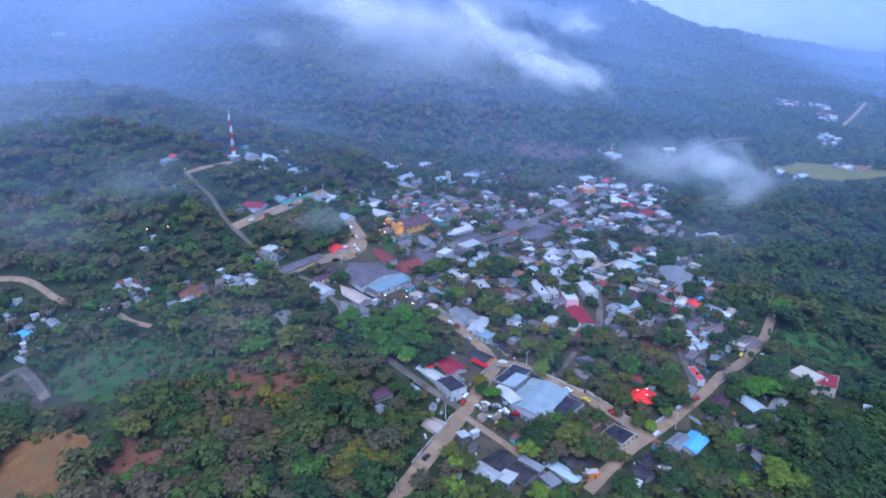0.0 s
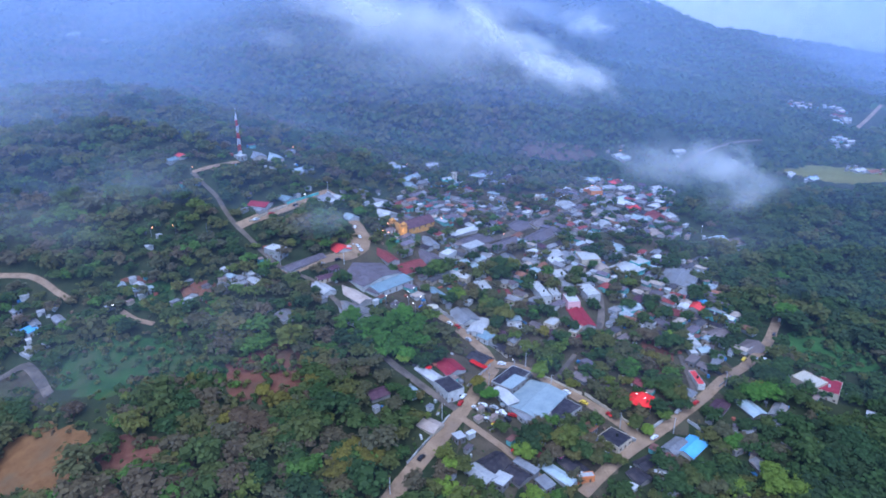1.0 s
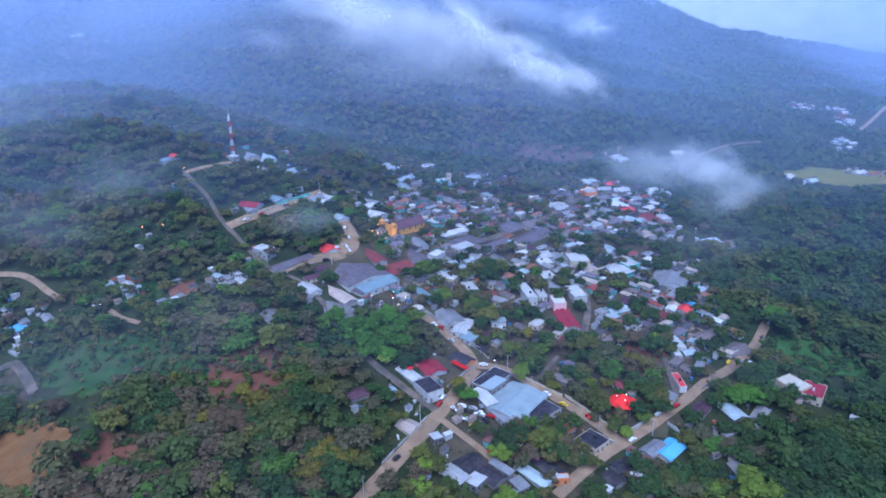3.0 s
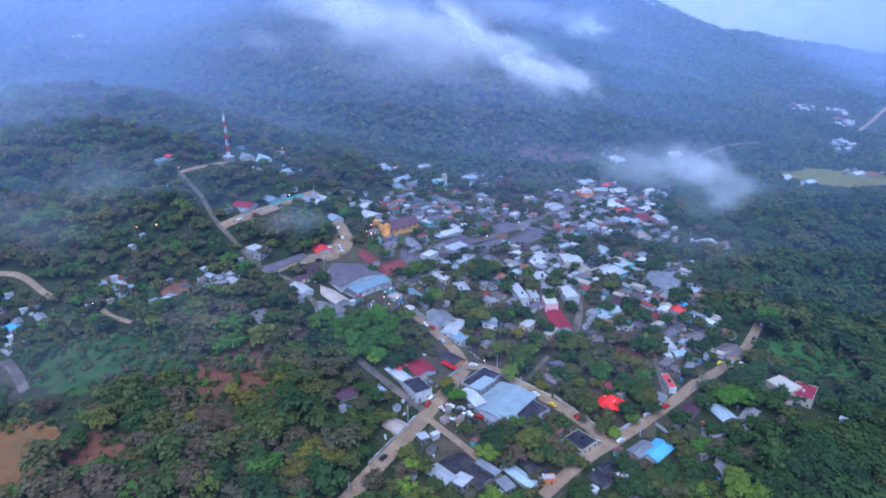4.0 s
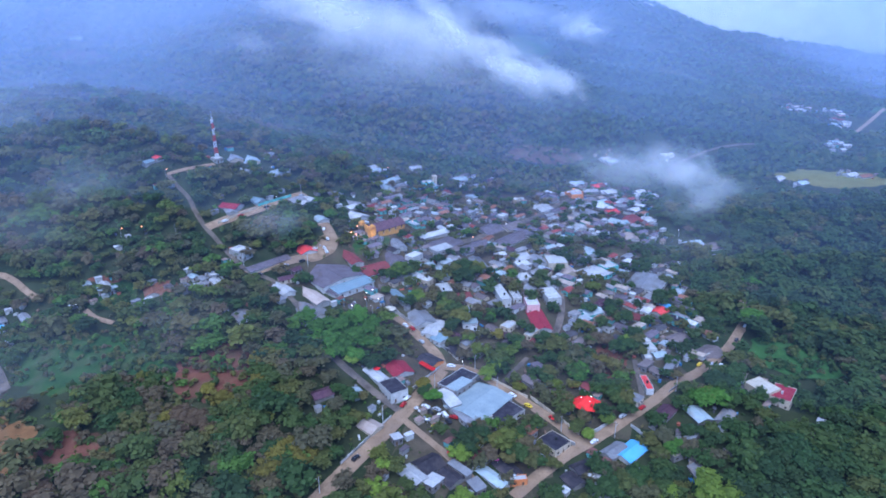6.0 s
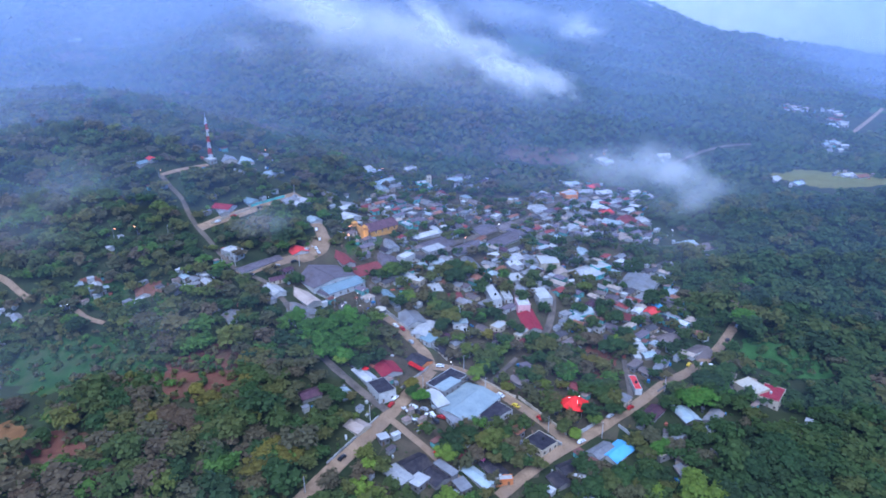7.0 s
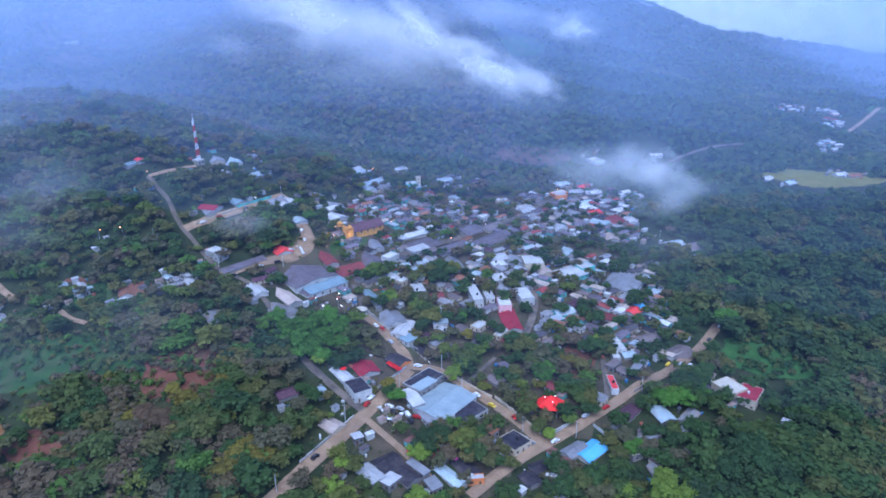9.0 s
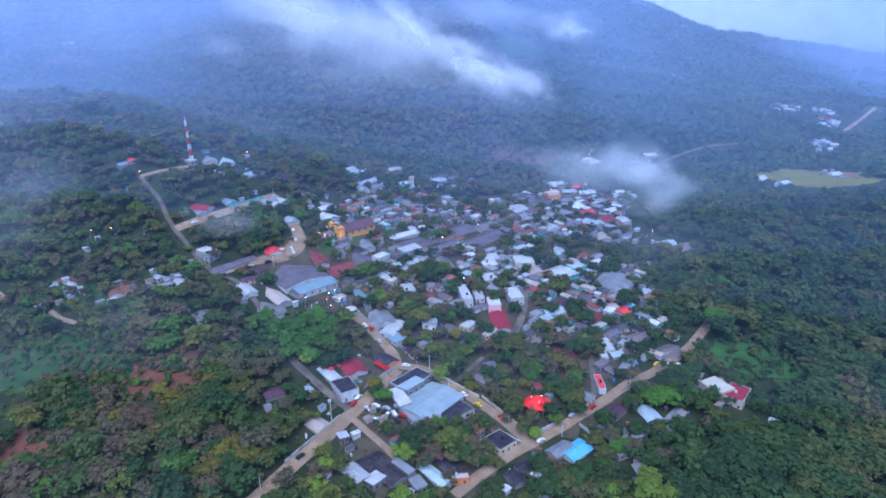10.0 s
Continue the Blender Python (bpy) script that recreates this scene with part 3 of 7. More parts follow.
def house(x, y, w, d, tall, turn, kind, roof, wall, label, category="house", group="village houses"):
    if d > w:
        w, d, turn = d, w, turn + 90
    z = h(x, y)
    HOUSES.append((x, y, 0.5 * math.hypot(w, d)))
    rise = {"gable": 0.17 * d, "lowgable": 0.07 * d, "shed": 0.0, "flat": 0.0}[kind]
    eave = tall - rise
    home = thing("house" if category == "house" else category, pose(x, y, z, 0, 0, turn), label, category, group)
    corners = [home.matrix_world @ Vector((a * w / 2, b * d / 2, 0)) for a in (-1, 1) for b in (-1, 1)]
    low_corner = min(h(p.x, p.y) for p in corners)
    z -= 0.45 * (z - low_corner)
    home.location.z = z
    base = low_corner - z - 0.4
    bm = bmesh.new()
    box(bm, -w / 2, -d / 2, base, w / 2, d / 2, eave)
    if rise:
        for s in (-1, 1):
            tri = [bm.verts.new((s * w / 2, -d / 2, eave)), bm.verts.new((s * w / 2, d / 2, eave)), bm.verts.new((s * w / 2, 0, eave + rise))]
            inner = [bm.verts.new((v.co.x - s * 0.2, v.co.y, v.co.z)) for v in tri]
            bm.faces.new(tri)
            bm.faces.new(list(reversed(inner)))
            for k in range(3):
                bm.faces.new((tri[k], inner[k], inner[(k + 1) % 3], tri[(k + 1) % 3]))
    part("wall", bm, wall, home)
    if rise:
        top = part("roof", gable(w, d, eave + 0.02, rise, 0.45), roof, home)
        bm = bmesh.new()
        tube(bm, (-w / 2 - 0.45, 0, eave + rise + 0.19), (w / 2 + 0.45, 0, eave + rise + 0.19), 0.13, 0.13, 6)
        part("ridge_cap", bm, roof, top)
    elif kind == "shed":
        bm = bmesh.new()
        box(bm, -w / 2 - 0.4, -d / 2 - 0.4, eave + 0.02, w / 2 + 0.4, d / 2 + 0.4, eave + 0.14)
        tilt = DRAW.choice((-1, 1)) * min(0.09, 0.5 / d)
        for v in bm.verts:
            v.co.z += max(0, v.co.y * tilt + d * abs(tilt) / 2 + 0.1)
        part("roof", bm, roof, home)
    else:
        top = part("roof", one(-w / 2 + 0.2, -d / 2 + 0.2, eave + 0.004, w / 2 - 0.2, d / 2 - 0.2, eave + 0.12), roof, home)
        bm = bmesh.new()
        for a in ((-w / 2, -d / 2, w / 2, -d / 2 + 0.2), (-w / 2, d / 2 - 0.2, w / 2, d / 2), (-w / 2, -d / 2 + 0.2, -w / 2 + 0.2, d / 2 - 0.2), (w / 2 - 0.2, -d / 2 + 0.2, w / 2, d / 2 - 0.2)):
            box(bm, a[0], a[1], eave + 0.002, a[2], a[3], eave + 0.35)
        part("parapet", bm, wall if wall != "grey" else "slab_light", home)
        if w > 7 and DRAW.random() < 0.6:
            bm = bmesh.new()
            px, py = w * DRAW.uniform(-0.3, 0.3), d * DRAW.uniform(-0.25, 0.25)
            tube(bm, (px, py, eave + 0.12), (px, py, eave + 1.3), 0.6, 0.6, 12)
            tube(bm, (px, py, eave + 1.3), (px, py, eave + 1.55), 0.6, 0.25, 12)
            part("water_tank", bm, DRAW.choice(("rubber", "slab_light")), home, "round rooftop water tank")
    # openings on the sides that look towards the valley mouth
    storeys = 2 if tall >= 5.8 and kind == "flat" else 1
    for nx, ny, run, off in ((0, -1, w, d / 2), (0, 1, w, d / 2), (-1, 0, d, w / 2), (1, 0, d, w / 2)):
        facing = home.matrix_world.to_3x3() @ Vector((nx, ny, 0))
        if facing.y > -0.25 or run < 4:
            continue
        count = max(2, min(5, int(run / 3.2)))
        for storey in range(storeys):
            low = 0.1 + storey * eave / storeys
            for k in range(count):
                at = (k + 0.5) * run / count - run / 2
                is_door = storey == 0 and k == count // 2
                hw, z0, z1 = (0.5, low, low + 2.0) if is_door else (0.6, low + 0.95, low + 2.05)
                if z1 > eave - 0.15:
                    continue

                def slab(hw, z0, z1, out):
                    if nx:
                        return one(nx * off - 0.03 if nx > 0 else -off - out, at - hw, z0, off + out if nx > 0 else -off + 0.03, at + hw, z1)
                    return one(at - hw, -off - out if ny < 0 else off - 0.03, z0, at + hw, -off + 0.03 if ny < 0 else off + out, z1)

                if is_door:
                    part("door", slab(hw, z0, z1, 0.04), "wood", home)
                else:
                    win = part("window", slab(hw, z0, z1, 0.03), "wood", home)
                    part("pane", slab(hw - 0.1, z0 + 0.1, z1 - 0.1, 0.05), "glass_dark", win)
    return home


# ---- the village ----
house(432.3, 900.7, 9.0, 6.0, 3.1, 27, "gable", "tile_red", "white", "small red-roofed house in the far valley")
house(450.6, 916.8, 9.0, 6.0, 3.1, 26, "gable", "sheet_pink", "white", "small tan-roofed house in the far valley")
house(469.0, 921.8, 9.0, 6.0, 3.1, 29, "gable", "sheet_pink", "cream", "long tan-roofed house in the far valley")
house(503.7, 929.5, 9.0, 6.0, 3.1, 34, "gable", "sheet_white", "white", "white house in the far valley")
house(510.3, 916.7, 9.0, 6.0, 3.1, 21, "gable", "sheet_white", "pink", "pinkish house in the far valley")
house(488.8, 891.6, 9.0, 6.0, 3.1, 33, "gable", "tile_red", "white", "red-roofed house in the far valley")
house(499.0, 884.2, 9.0, 6.0, 3.1, 32, "gable", "sheet_white", "white", "white house in the far valley")
house(478.7, 866.1, 8.4, 6.0, 3.1, 23, "gable", "sheet_pale", "white", "pale-roofed house in the far valley")
house(442.4, 797.2, 7.0, 6.0, 3.1, 28, "gable", "sheet_pale", "white", "pale-roofed house at the valley edge")
house(458.9, 805.2, 9.0, 6.0, 3.1, 36, "gable", "sheet_white", "white", "white-roofed house at the valley edge")
house(439.4, 782.5, 8.9, 6.0, 3.1, 34, "gable", "sheet_grey", "white", "grey-roofed house at the valley edge")
house(455.2, 789.0, 6.8, 6.0, 3.1, 24, "gable", "sheet_white", "white", "small white house at the valley edge")
house(136.6, 638.5, 15.0, 9.0, 3.1, 49, "gable", "sheet_white", "white", "long white-roofed hall at the far end of the village")
house(156.4, 636.8, 12.5, 9.0, 3.1, 42, "gable", "tile_bright", "white", "house with red roof at the far end of the village")
house(164.2, 620.9, 12.5, 9.0, 3.1, 44, "gable", "sheet_white", "white", "white-roofed house at the far end of the village")
house(130.9, 606.2, 15.0, 9.0, 3.2, 42, "flat", "slab_light", "orange", "orange-painted house at the far end of the village")
house(100.5, 553.9, 13.6, 17.8, 3.1, 46, "gable", "sheet_white", "cream", "pale house with white roof among trees")
house(108.2, 579.8, 10.4, 9.0, 3.1, 44, "gable", "sheet_brown", "white", "house with greyish brown roof among trees")
house(156.8, 560.6, 11.2, 9.0, 3.1, 40, "gable", "tile_bright", "white", "small house with red roof")
house(172.0, 545.4, 14.7, 17.9, 3.1, 49, "gable", "tile_red", "white", "long house with dull red roof")
house(177.0, 570.4, 14.1, 9.0, 3.1, 44, "gable", "sheet_white", "white", "white house with white sheet roof")
house(185.9, 550.3, 9.3, 10.0, 3.1, 40, "gable", "sheet_white", "white", "small bright white house in the village")
house(158.6, 537.8, 13.0, 14.5, 3.1, 46, "gable", "sheet_pale", "teal", "house with pale roof and teal wall")
house(123.7, 519.5, 9.1, 11.4, 3.1, 48, "gable", "sheet_white", "white", "small white-roofed house among trees")
house(124.4, 547.7, 13.0, 15.2, 3.1, 47, "gable", "sheet_weather", "white", "weathered grey-roofed house in the village")
house(138.7, 555.1, 11.4, 14.6, 3.1, 42, "gable", "sheet_grey", "cream", "grey-roofed house at the lane")
house(141.7, 590.4, 10.9, 9.0, 3.1, 41, "gable", "sheet_weather", "white", "small weathered house at the lane")
house(152.6, 586.7, 10.5, 9.0, 3.1, 40, "gable", "sheet_pale", "white", "small pale-roofed house at the lane")
house(194.8, 629.3, 9.3, 9.0, 3.1, 31, "gable", "sheet_white", "white", "small white house in the mist")
house(203.8, 618.1, 9.0, 9.0, 3.1, 36, "gable", "sheet_white", "white", "small white house in the mist")
house(171.3, 595.8, 10.6, 9.0, 3.1, 40, "gable", "sheet_grey", "white", "small grey house in the mist")
house(-55.2, 604.5, 11.7, 9.0, 3.1, 53, "gable", "sheet_white", "white", "pale-roofed house at the far village edge")
house(-32.3, 578.9, 12.6, 9.0, 3.1, 51, "gable", "sheet_pale", "white", "pale-roofed house at the far village edge")
house(-19.2, 640.8, 10.2, 9.0, 3.1, 50, "gable", "sheet_weather", "white", "weathered house at the far village edge")
house(0.8, 581.0, 12.3, 9.0, 3.1, 53, "gable", "sheet_pale", "teal", "house with pale roof and greenish wall")
house(24.2, 623.9, 11.9, 9.0, 3.1, 48, "gable", "sheet_weather", "white", "grey-roofed house at the far village edge")
house(38.6, 600.0, 10.7, 9.0, 3.1, 50, "gable", "sheet_grey", "white", "grey-roofed house among trees in the village")
house(27.7, 535.8, 8.9, 12.1, 3.1, 51, "gable", "sheet_grey", "white", "grey-roofed house among trees in the village")
house(-51.5, 497.5, 12.8, 17.3, 3.1, 56, "gable", "sheet_grey", "white", "house with grey roof near the church")
house(-37.1, 501.9, 8.3, 14.3, 3.1, 53, "gable", "sheet_brown", "cream", "brown-roofed house near the church")
house(4.8, 538.8, 9.2, 12.8, 3.1, 52, "gable", "sheet_weather", "white", "weathered house among trees in the village")
house(-83.3, 484.8, 6.6, 13.1, 3.1, 55, "gable", "sheet_white", "white", "white-roofed house on the hill road")
house(-68.6, 506.0, 8.6, 13.3, 3.1, 56, "gable", "sheet_weather", "white", "weathered house on the hill road")
house(344.6, 685.0, 15.0, 9.0, 3.1, 49, "gable", "sheet_white", "white", "long low white shed beside the football field")
house(360.7, 669.3, 11.9, 9.0, 3.1, 34, "gable", "sheet_pale", "white", "low shed with pale roof beside the football field")
house(419.3, 694.6, 14.5, 9.0, 3.1, 30, "gable", "sheet_white", "white", "small white house beside the football field")
house(429.9, 688.5, 14.4, 9.0, 3.1, 23, "gable", "sheet_rust", "white", "small house with rusty roof beside the football field")
house(174.8, 708.3, 13.4, 9.0, 3.1, 37, "gable", "sheet_white", "white", "small white house at the misty wood edge")
house(180.3, 704.6, 13.2, 9.0, 3.1, 37, "gable", "sheet_pale", "white", "small pale-roofed house at the misty wood edge")
house(-127.3, 371.2, 4.1, 6.0, 3.1, 52, "gable", "sheet_pale", "white", "small pale-roofed house at the village edge")
house(-120.5, 369.6, 4.1, 5.9, 3.1, 52, "gable", "sheet_grey", "white", "small grey-roofed house at the village edge")
house(-116.0, 373.5, 4.1, 6.1, 3.1, 53, "shed", "sheet_white", "white", "small whitish shed at the village edge")
house(-129.0, 362.3, 4.1, 5.8, 3.1, 51, "gable", "sheet_weather", "white", "small weathered house at the village edge")
house(-111.2, 376.5, 4.1, 6.0, 3.1, 52, "gable", "sheet_grey", "white", "small house with grey roof near the street")
house(-157.5, 505.4, 6.0, 7.6, 3.2, 58, "flat", "slab_light", "white", "small white equipment hut at the mast foot")
house(36.3, 295.8, 11.9, 6.6, 3.6, 51, "shed", "sheet_blue", "grey", "small light blue sheet roof structure beside the hall")
house(9.1, 256.3, 4.2, 4.3, 3.1, 35, "shed", "sheet_white", "grey", "small whitish roofed shed beside the dirt road")
house(-3.9, 263.1, 8.0, 9.4, 3.1, 54, "gable", "sheet_pink", "cream", "low house with tan roof beside the dirt road")
house(50.2, 274.9, 3.9, 3.5, 3.2, 44, "flat", "slab_light", "white", "small white rooftop structure beside the hall")
house(-13.5, 283.9, 5.4, 6.7, 3.1, 39, "gable", "sheet_pale", "white", "small house with pale roof beside the street")
house(-30.2, 280.8, 9.7, 7.5, 3.1, 35, "gable", "sheet_purple", "grey", "low house with dark reddish roof among trees")
house(46.0, 286.0, 27.0, 21.9, 4.4, 55, "lowgable", "sheet_blue", "white", "large hall with pale blue metal sheet roof")
house(35.6, 300.5, 19.7, 11.1, 3.2, 53, "flat", "slab_dark", "grey", "flat dark concrete roofed house by the street corner")
house(31.4, 285.9, 5.9, 15.5, 3.1, 29, "shed", "sheet_white", "white", "low shed with bright white metal roof")
house(39.0, 275.5, 6.4, 16.0, 3.1, 36, "shed", "sheet_grey", "white", "lean-to with pale grey sheet roof beside the hall")
house(58.7, 279.2, 16.5, 11.1, 3.2, 45, "flat", "slab_dark", "white", "dark flat-roofed house beside the hall")
house(80.6, 262.1, 10.8, 11.4, 3.2, 44, "flat", "slab_dark", "cream", "cream house with dark flat roof at the road fork")
house(18.1, 236.6, 7.3, 12.3, 3.2, 46, "lowgable", "sheet_white", "grey", "shed with pale metal sheet roof")
house(27.0, 234.0, 7.1, 6.3, 3.1, 53, "shed", "sheet_white", "grey", "small shed with whitish sheet roof")
house(24.2, 244.8, 11.2, 11.0, 3.1, 42, "gable", "sheet_dark", "grey", "village house with dark weathered sheet roof")
house(34.4, 238.6, 8.9, 9.7, 3.1, 44, "gable", "sheet_dark", "grey", "village house with dark grey sheet roof")
house(38.3, 242.1, 3.2, 11.5, 3.1, 47, "shed", "sheet_grey", "grey", "narrow lean-to with grey sheet roof")
house(45.6, 233.8, 4.8, 7.2, 3.1, 33, "shed", "sheet_grey", "grey", "small shed with grey sheet roof")
house(52.1, 240.2, 5.4, 16.6, 3.1, 43, "gable", "sheet_pale", "white", "long house with pale blue-white sheet roof")
house(58.9, 245.6, 7.3, 12.5, 3.1, 37, "gable", "sheet_dark", "grey", "village house with dark brown sheet roof")
house(63.3, 238.8, 3.2, 7.5, 3.2, -80, "flat", "slab_light", "orange", "small orange-painted house by the road")
house(70.0, 267.5, 4.7, 5.4, 3.1, 44, "shed", "sheet_rust", "grey", "small shed with rusty sheet roof")
house(20.1, 316.5, 8.7, 11.4, 3.1, 48, "gable", "sheet_dark", "orange", "orange-fronted shop with dark roof at the corner")
house(4.6, 306.9, 10.9, 12.4, 3.1, 32, "gable", "tile_crimson", "white", "village house with a red tiled gable roof")
house(-6.4, 299.5, 5.8, 15.3, 3.1, 41, "gable", "sheet_white", "white", "white house with whitish sheet roof")
house(4.0, 287.7, 9.3, 13.1, 5.4, 35, "flat", "slab_dark", "white", "two-storey white house with dark flat roof")
house(11.8, 356.2, 13.8, 16.8, 3.6, 28, "gable", "sheet_grey", "white", "village house with grey sheet roof")
house(20.3, 345.8, 17.4, 8.7, 3.2, 71, "lowgable", "sheet_white", "white", "village house with broad white sheet roof")
house(23.8, 334.8, 6.8, 7.7, 3.1, 47, "shed", "sheet_bluegrey", "white", "small house with blue-grey roof")
house(40.2, 354.6, 8.5, 7.0, 3.1, 10, "shed", "sheet_pale", "white", "small house with light cyan sheet roof")
house(-34.7, 381.7, 26.8, 16.2, 4.4, 47, "lowgable", "sheet_bluegrey", "white", "market hall with blue-grey metal roof")
house(-49.5, 393.0, 30.6, 33.5, 4.4, 46, "lowgable", "sheet_mauve", "white", "large market building with mauve-grey sheet roof")
house(-40.6, 417.3, 7.9, 28.5, 3.6, 33, "gable", "tile_red", "white", "long house with dark red tiled roof")
house(-24.0, 408.3, 19.6, 17.2, 3.6, 39, "gable", "tile_red", "white", "village house with weathered red tiled roof")
house(-11.5, 423.9, 13.7, 19.6, 3.6, 35, "gable", "sheet_mauve", "white", "village house with mauve-grey tiled roof")
house(1.4, 426.0, 10.9, 7.3, 5.4, 57, "flat", "slab_light", "white", "white two-storey house with flat roof")
house(-12.1, 445.6, 8.1, 17.5, 3.1, 26, "gable", "sheet_grey", "white", "village house with light grey sheet roof")
house(10.6, 469.8, 23.8, 8.4, 3.6, 39, "gable", "sheet_white", "white", "long house with white sheet roof")
house(18.5, 459.8, 25.4, 17.9, 3.6, 44, "gable", "sheet_mauve", "white", "row house with mauve-grey tiled roof")
house(18.7, 445.6, 14.6, 8.3, 3.6, 43, "shed", "sheet_white", "white", "narrow house with whitish roof")
house(10.2, 420.2, 9.9, 7.1, 3.1, 36, "gable", "sheet_pale", "white", "village house with pale sheet roof")
house(5.6, 403.9, 7.8, 10.6, 3.1, 32, "gable", "sheet_white", "white", "village house with light sheet roof")
house(21.4, 414.2, 5.6, 19.4, 3.1, 15, "gable", "sheet_pale", "white", "village house with pale blue-grey roof")
house(44.4, 432.2, 10.0, 22.4, 3.1, 19, "gable", "sheet_grey", "white", "village house with pale grey roof")
house(23.6, 391.4, 7.9, 12.9, 3.2, 19, "flat", "slab_light", "white", "flat-roofed house with white parapet")
house(34.9, 385.7, 9.8, 9.2, 3.1, 23, "gable", "tile_red", "cream", "village house with red tiled roof")
house(-3.4, 377.2, 5.1, 18.3, 3.1, 34, "gable", "sheet_bluegrey", "white", "long house with blue-grey sheet roof")
house(52.5, 495.4, 20.5, 16.4, 3.6, 51, "gable", "sheet_mauve", "white", "village house with dark tiled roof")
house(68.3, 479.1, 40.0, 14.1, 3.6, 51, "gable", "sheet_mauve", "white", "long row house with dark roof")
house(69.7, 504.6, 19.1, 10.9, 3.6, 52, "gable", "sheet_brown", "cream", "village house with brown tiled roof")
house(40.6, 457.3, 28.1, 11.8, 3.6, 49, "gable", "sheet_mauve", "white", "row house with dark weathered roof")
house(98.2, 442.2, 13.3, 15.3, 5.4, 8, "flat", "slab_light", "cream", "tall beige block building with flat roof")
house(105.3, 433.9, 10.0, 13.5, 3.6, 21, "gable", "sheet_pink", "cream", "village house with pale beige roof")
house(122.8, 432.9, 19.7, 16.9, 4.4, 39, "lowgable", "sheet_white", "teal", "hall with bright white roof and teal walls")
house(133.9, 442.3, 11.4, 10.0, 5.4, 32, "flat", "slab_light", "teal", "teal and white flat-roofed house")
house(158.3, 430.1, 27.5, 22.5, 4.4, 62, "lowgable", "sheet_grey", "white", "large hall with light grey metal roof")
house(59.4, 388.3, 6.2, 22.4, 5.4, 15, "flat", "slab_light", "white", "white two-storey house with flat roof")
house(68.1, 390.8, 5.6, 12.3, 3.2, 12, "flat", "slab_light", "white", "small white house with flat roof")
house(78.9, 401.8, 8.2, 10.7, 3.1, 25, "gable", "sheet_grey", "white", "village house with grey sheet roof")
house(77.6, 379.5, 7.7, 11.7, 5.4, 8, "flat", "slab_light", "pink", "pink two-storey house with balcony front")
house(90.2, 392.1, 8.8, 16.4, 5.4, 15, "flat", "slab_light", "white", "white house with flat roof and railing")
house(80.7, 365.9, 9.7, 27.7, 3.6, 10, "gable", "tile_crimson", "white", "long house with dark red sheet roof")
house(91.2, 408.5, 6.5, 12.0, 3.6, 24, "gable", "sheet_grey", "white", "village house with grey roof")
house(113.8, 379.9, 12.4, 8.9, 3.6, 26, "gable", "sheet_pale", "teal", "village house with whitish roof and teal wall")
house(74.5, 415.3, 9.2, 12.3, 3.2, 16, "flat", "slab_light", "white", "white arcaded house with flat roof")
house(61.4, 417.7, 9.6, 10.8, 3.1, 22, "gable", "sheet_pale", "teal", "village house with pale green-grey roof")
house(73.9, 448.0, 11.9, 11.2, 3.6, 35, "gable", "sheet_white", "white", "village house with white roof")
house(86.0, 445.5, 10.7, 15.0, 3.6, 19, "gable", "sheet_grey", "white", "village house with grey-white roof")
house(74.6, 435.8, 10.2, 10.1, 3.2, 24, "flat", "slab_light", "white", "white flat-roofed house in the village")
house(125.6, 469.9, 10.1, 13.6, 3.1, 18, "gable", "sheet_pale", "white", "village house with pale roof among trees")
house(123.6, 517.4, 9.5, 9.7, 3.1, 23, "gable", "sheet_white", "white", "small house with white roof among trees")
house(186.3, 548.0, 6.6, 12.1, 3.1, 3, "gable", "sheet_white", "white", "small bright white roofed house")
house(174.6, 548.0, 17.3, 18.0, 3.1, 7, "gable", "tile_red", "white", "village house with red tiled roof")
house(158.2, 533.2, 16.9, 8.4, 3.1, 36, "gable", "sheet_pale", "white", "village house with pale sheet roof")
house(143.0, 379.2, 8.7, 10.5, 3.6, 53, "gable", "tile_red", "white", "white house with red roof edging")
house(158.4, 391.7, 9.2, 8.4, 3.6, 50, "gable", "tile_bright", "white", "white house with bright red roof")
house(163.4, 397.9, 5.6, 6.8, 3.6, 30, "shed", "sheet_vivid", "white", "small structure with vivid blue sheet roof")
house(165.4, 382.7, 8.9, 11.5, 3.2, 48, "flat", "slab_dark", "teal", "teal house with dark flat roof")
house(170.3, 388.9, 6.8, 8.8, 3.6, 28, "gable", "sheet_grey", "white", "village house with grey sheet roof")
house(142.8, 399.5, 9.8, 5.5, 3.1, 27, "gable", "sheet_white", "white", "village house with white sheet roof")
house(160.7, 360.7, 13.5, 8.4, 3.1, 33, "gable", "sheet_brown", "grey", "village house with grey-brown roof")
house(139.6, 351.6, 5.6, 7.2, 3.2, 20, "flat", "slab_light", "white", "white small flat-roofed house in the village")
house(141.6, 344.7, 5.5, 8.8, 3.2, 11, "flat", "slab_light", "white", "whitewashed small house with flat roof")
house(138.0, 335.8, 4.1, 9.4, 3.2, 4, "flat", "slab_light", "white", "white narrow house with flat roof")
house(176.6, 351.0, 14.1, 14.1, 3.1, 29, "gable", "sheet_brown", "white", "village house with brown sheet roof and white side walls")
house(145.6, 338.7, 6.9, 5.7, 3.1, 18, "gable", "sheet_pale", "white", "small house with pale roof")
house(132.3, 309.0, 3.7, 13.3, 3.2, 4, "flat", "tile_bright", "white", "narrow white house with red panel on its roof")
house(148.3, 325.9, 13.4, 3.7, 3.1, 61, "shed", "sheet_grey", "grey", "shed with corrugated grey roof")
house(121.1, 297.7, 5.3, 13.6, 3.1, 47, "shed", "sheet_grey", "cream", "shed with pale sheet roof beside the road")
